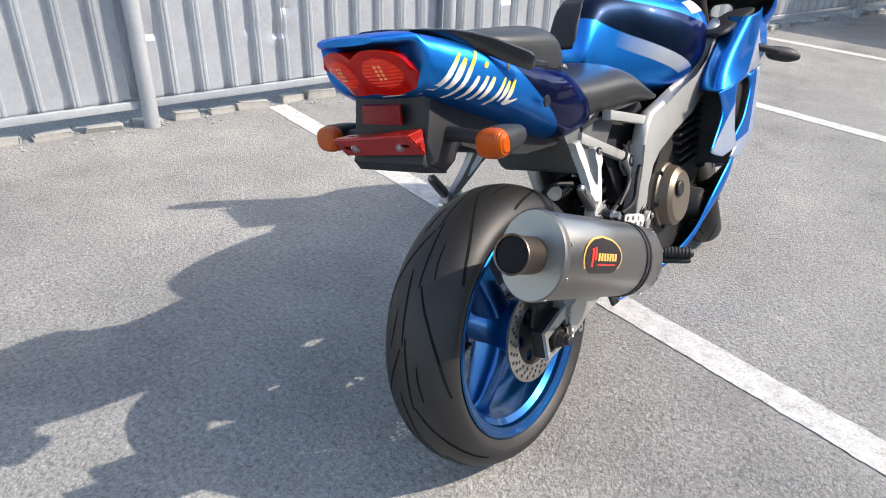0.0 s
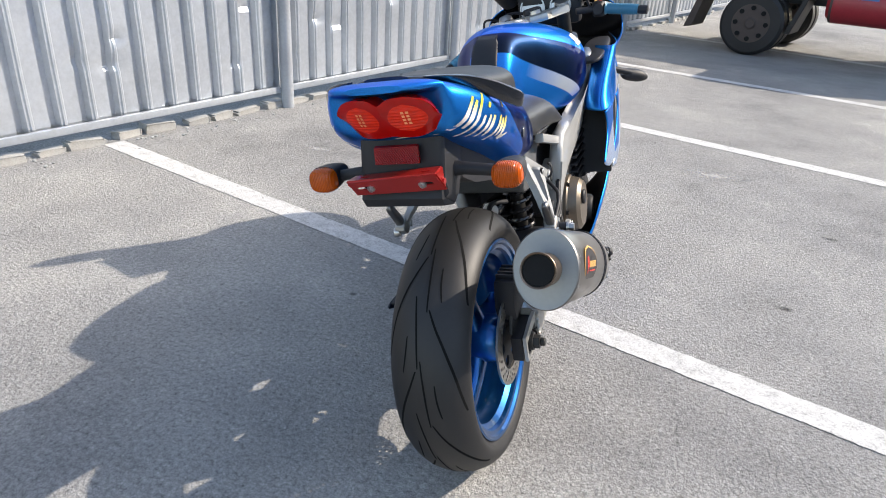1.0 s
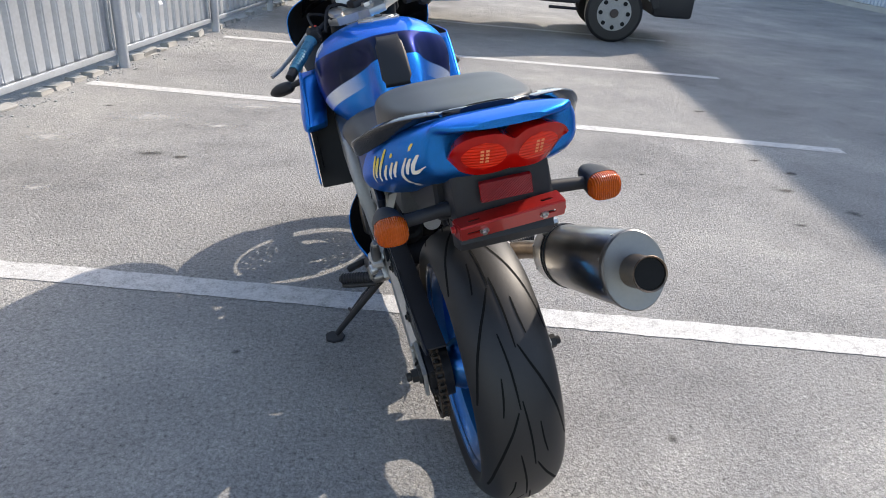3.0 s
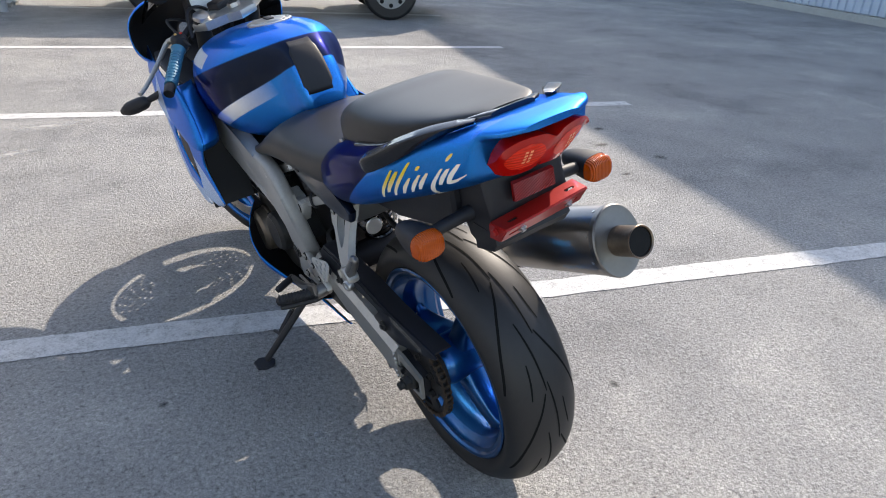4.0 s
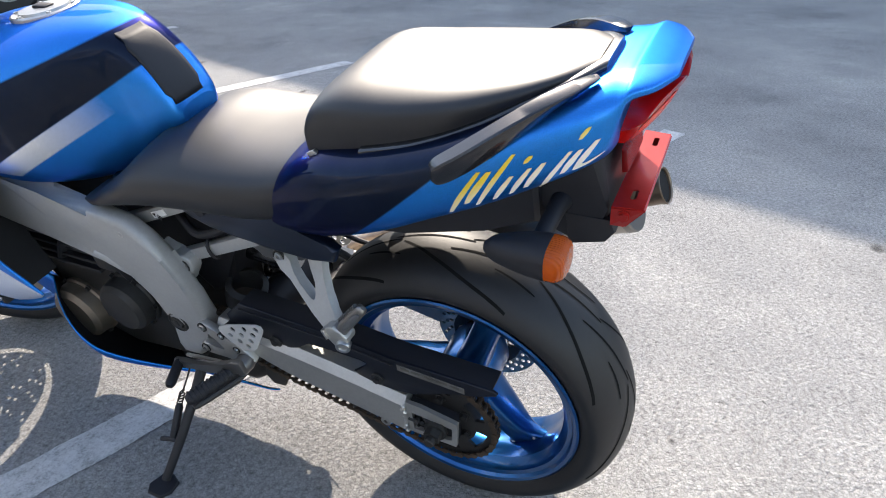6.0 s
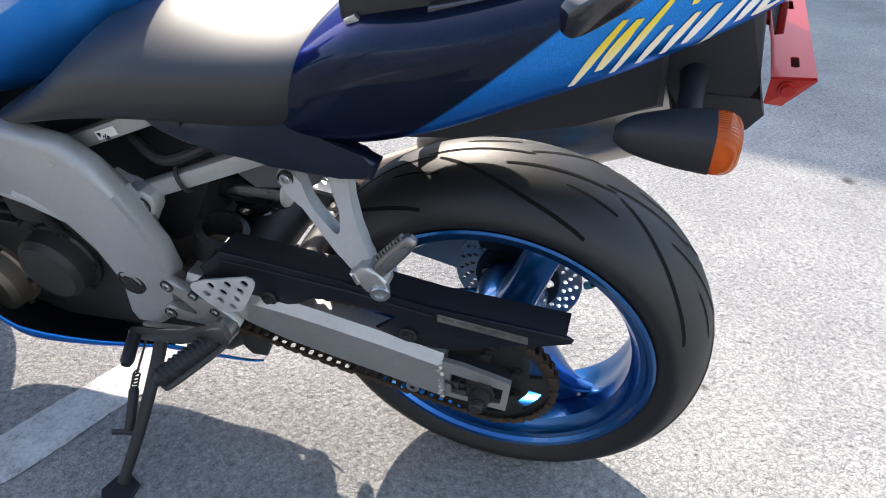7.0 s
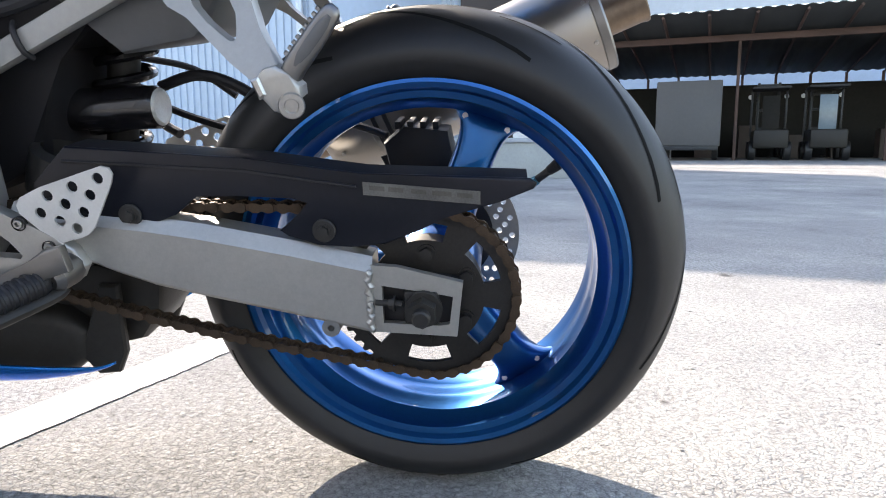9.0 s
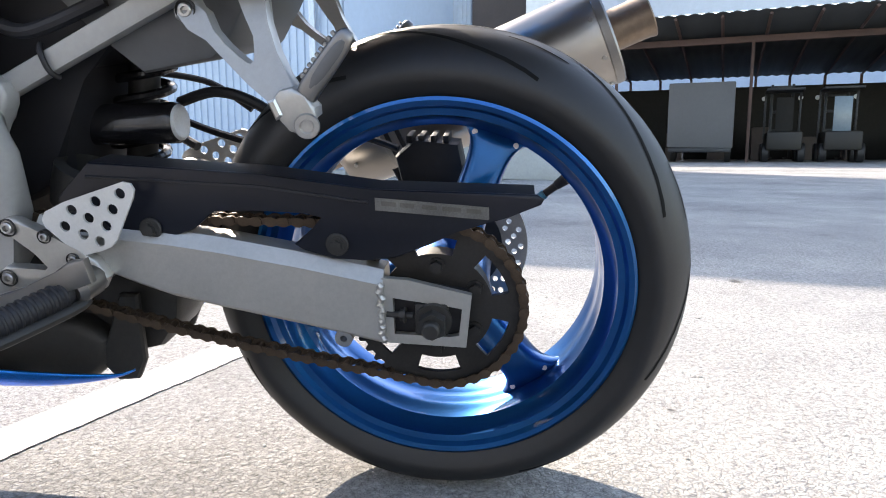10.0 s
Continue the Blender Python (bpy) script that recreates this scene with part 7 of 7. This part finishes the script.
FX = -0.018
for sgn in (LEFT, RIGHT):
    if sgn == LEFT:
        upper, out, wide = [(0.662, 0.795, 1.05, 0.260, 0.264), (0.686, 0.785, 1.21, 0.256, 0.262), (0.724, 0.820, 1.33, 0.250, 0.245), (0.769, 0.870, 1.45, 0.248, 0.22), (0.809, 0.940, 1.53, 0.248, 0.19)], 0.014, 0.020
    else:
        upper, out, wide = [(0.662, 0.828, 1.06, 0.240, 0.256), (0.69, 0.850, 1.30, 0.236, 0.242), (0.735, 0.905, 1.40, 0.238, 0.225), (0.79, 0.99, 1.46, 0.246, 0.205), (0.83, 1.06, 1.50, 0.250, 0.19)], 0.020, 0.016
    shell("upper_side_panel", panel_rows(sgn, upper, bow=out), "blue side fairing panel")
    bm = bmesh.new()
    skin(bm, [[(FX + sgn * (xr - 0.058 * u), yr + 0.002 + 0.035 * u * u, z) for u in np.linspace(0, 1, 6)] for z, yr, yf, xr, xf in spline(upper, 10)], False, False)
    ob = part("inner_side_panel", bm, "blue", fairing, "blue inner edge of the side fairing")
    ob.modifiers.new("thickness", "SOLIDIFY").thickness = 0.003
    # black sheet added to keep the gap towards the spar dark
    bm = bmesh.new()
    prism(bm, [(0.905, 0.44), (0.915, 0.44), (1.025, 0.79), (1.015, 0.79)], FX + sgn * 0.130, FX + sgn * (0.240 + 0.75 * wide), 0.002, 1)
    part("dark_gap_filler", bm, "black", fairing)
    shell("middle_side_panel", panel_rows(sgn, [(z + 0.035, yr - 0.050, yf - 0.050, 0.240 + wide, 0.246 + wide) for z, yr, yf in ((0.446, 0.880, 0.985), (0.468, 0.815, 0.985), (0.486, 0.785, 0.982), (0.505, 0.805, 0.974), (0.56, 0.874, 0.975), (0.60, 0.868, 0.982), (0.630, 0.842, 1.000))], bow=0.003), "blue and silver side fairing panel behind the air slot")
    shell("front_edge_panel", panel_rows(sgn, [(z + 0.035, yr - 0.050, yf - 0.050, 0.244 + wide, 0.244 + wide - 0.12 * max(0, yf - 1.2)) for z, yr, yf in ((0.412, 1.015, 1.045), (0.428, 0.94, 1.105), (0.446, 0.984, 1.160), (0.48, 0.983, 1.182), (0.51, 1.060, 1.200), (0.56, 1.110, 1.228), (0.60, 1.132, 1.262), (0.632, 1.100, 1.30))], 18, 8, 0.003), "silver-edged front fairing strip below the air slot", "fairing_edge_paint")
    reach = 0.282 if sgn == LEFT else 0.258
    ob = new("front_indicator")
    ob.parent = bike
    bm = bmesh.new()
    tube(bm, [(FX + sgn * 0.235, 1.24, 0.722), (FX + sgn * 0.29, 1.27, 0.700)], [0.012, 0.010], 12)
    part("stalk", bm, "black", ob)
    bm = bmesh.new()
    tube(bm, [(FX + sgn * reach, 1.265, 0.702), (FX + sgn * (reach + 0.014), 1.275, 0.697), (FX + sgn * (reach + 0.056), 1.305, 0.682), (FX + sgn * (reach + 0.080), 1.325, 0.672)], [0.010, 0.021, 0.022, 0.010], 16, 14)
    part("housing", bm, "black", ob)
    bm = bmesh.new()
    tube(bm, [(sgn * 0.16, 1.30, 0.99), (sgn * 0.20, 1.21, 1.06), (sgn * 0.26, 1.11, 1.13), (sgn * 0.31, 1.02, 1.17), (sgn * 0.33, 0.98, 1.18)], [0.040, 0.042, 0.040, 0.030, 0.008], 14, 20, 0.7)
    part("mirror", bm, "black", bike, "black swept-back mirror")
    bm = bmesh.new()
    loft(bm, [(0.955, 0.016, 0.790, 0.800, 3, 3), (0.98, 0.034, 0.792, 0.810, 5, 3), (1.08, 0.042, 0.803, 0.824, 5, 3), (1.20, 0.040, 0.815, 0.836, 5, 3), (1.28, 0.026, 0.822, 0.838, 4, 3)], 14, 24, FX + sgn * 0.190)
    part("air_duct", bm, "black", bike, "black inner air duct cover")

# black liner behind the air slots
for sgn in (LEFT, RIGHT):
    bm = bmesh.new()
    box(bm, FX + sgn * 0.236, FX + sgn * 0.240, 0.91, 1.19, 0.505, 0.68, 0.001)
    part("slot_liner", bm, "black", fairing)

# black block added across the engine bay to hide the sunlit far panel
bm = bmesh.new()
box(bm, -0.165, 0.135, 0.985, 1.015, 0.40, 0.74, 0.006)
radiator = part("radiator", bm, "black", fairing, "black finned radiator block, added to darken the engine bay")
for k in range(14):
    bm = bmesh.new()
    box(bm, -0.160, 0.130, 0.981, 0.985, 0.415 + 0.023 * k, 0.421 + 0.023 * k, 0.001)
    part("cooling_fin", bm, "black", radiator)

# belly pan, open above
rows = []
for y, w, top, bot in spline([(0.60, 0.130, 0.208, 0.150), (0.72, 0.160, 0.228, 0.13), (0.80, 0.195, 0.280, 0.125), (0.86, 0.218, 0.350, 0.122), (0.97, 0.232, 0.42, 0.122), (1.06, 0.225, 0.44, 0.15), (1.13, 0.205, 0.46, 0.24)], 30):
    tuck = 1 - 0.42 * min(1, max(0, (y - 0.80) / 0.14)) ** 1.5
    rows.append([(FX * min(1, max(0, y - 0.5) * 3) + w * (tuck if math.cos(a) < 0 else 1) * math.copysign(abs(math.cos(a)) ** 1.8, math.cos(a)), y, top - (top - bot) * abs(math.sin(a))) for a in np.linspace(math.pi, 2 * math.pi, 29)])
shell("belly_pan", rows[::-1], "blue belly pan")
for sgn in (LEFT, RIGHT):
    rows = []
    for y, x, z, drop, tuck in spline([(0.406, 0.112, 0.208, 0.001, 0.002), (0.43, 0.114, 0.202, 0.006, 0.006), (0.48, 0.116, 0.201, 0.018, 0.012), (0.54, 0.120, 0.204, 0.030, 0.018), (0.605, 0.130, 0.213, 0.040, 0.026)], 16):
        rows.append([(FX * 0.3 + sgn * (x - tuck * u * u), y, z - drop * u) for u in np.linspace(0, 1, 7)])
    shell("belly_tail", rows if sgn > 0 else [r[::-1] for r in rows], "pointed blue end of the belly pan")

# nose and screen
rows = []
for y, w, lo, hi in spline([(1.36, 0.258, 0.755, 0.99), (1.42, 0.250, 0.73, 0.985), (1.50, 0.220, 0.71, 0.96), (1.58, 0.165, 0.71, 0.92), (1.65, 0.10, 0.74, 0.87), (1.68, 0.04, 0.78, 0.83)], 20):
    rows.append([(FX + w * math.copysign(abs(math.cos(a)) ** 0.75, math.cos(a)), y, (lo + hi) / 2 + (hi - lo) / 2 * math.copysign(abs(math.sin(a)) ** 0.75, math.sin(a))) for a in np.linspace(0, 2 * math.pi, 41)])
shell("nose_cowl", rows[::-1], "blue nose cowl, black inside")
MAT["screen"] = glass_plastic("smoked_screen", (0.015, 0.015, 0.018), 0.06, 0, "Z", 0.15)
bm = bmesh.new()
rows = []
for v in np.linspace(0, 1, 12):
    y, z, w = 1.52 - 0.36 * v, 0.95 + 0.33 * v - 0.08 * v * v, 0.20 - 0.07 * v
    rows.append([(FX + w * u, y - 0.10 * (1 - v * 0.4) * u * u, z - 0.05 * u * u) for u in np.linspace(-1, 1, 17)])
skin(bm, rows, False, False)
ws = part("windscreen", bm, "screen", fairing, "dark smoked windscreen")
ws.modifiers.new("thickness", "SOLIDIFY").thickness = 0.003
bm = bmesh.new()
box(bm, -0.11, 0.11, 1.20, 1.27, 0.90, 1.02, 0.015)
dash = part("dashboard", bm, "black", fairing, "black dashboard with round dials")
for x, r in ((-0.055, 0.045), (0.045, 0.038)):
    bm = bmesh.new()
    lathe(bm, [(0, 0.001), (0, r), (0.006, r), (0.006, r - 0.004), (0.003, r - 0.006), (0.003, 0.001)], (x, 1.20, 0.965), (0, -1, 0.25), 32, False)
    part("dial", bm, "bolt", dash)
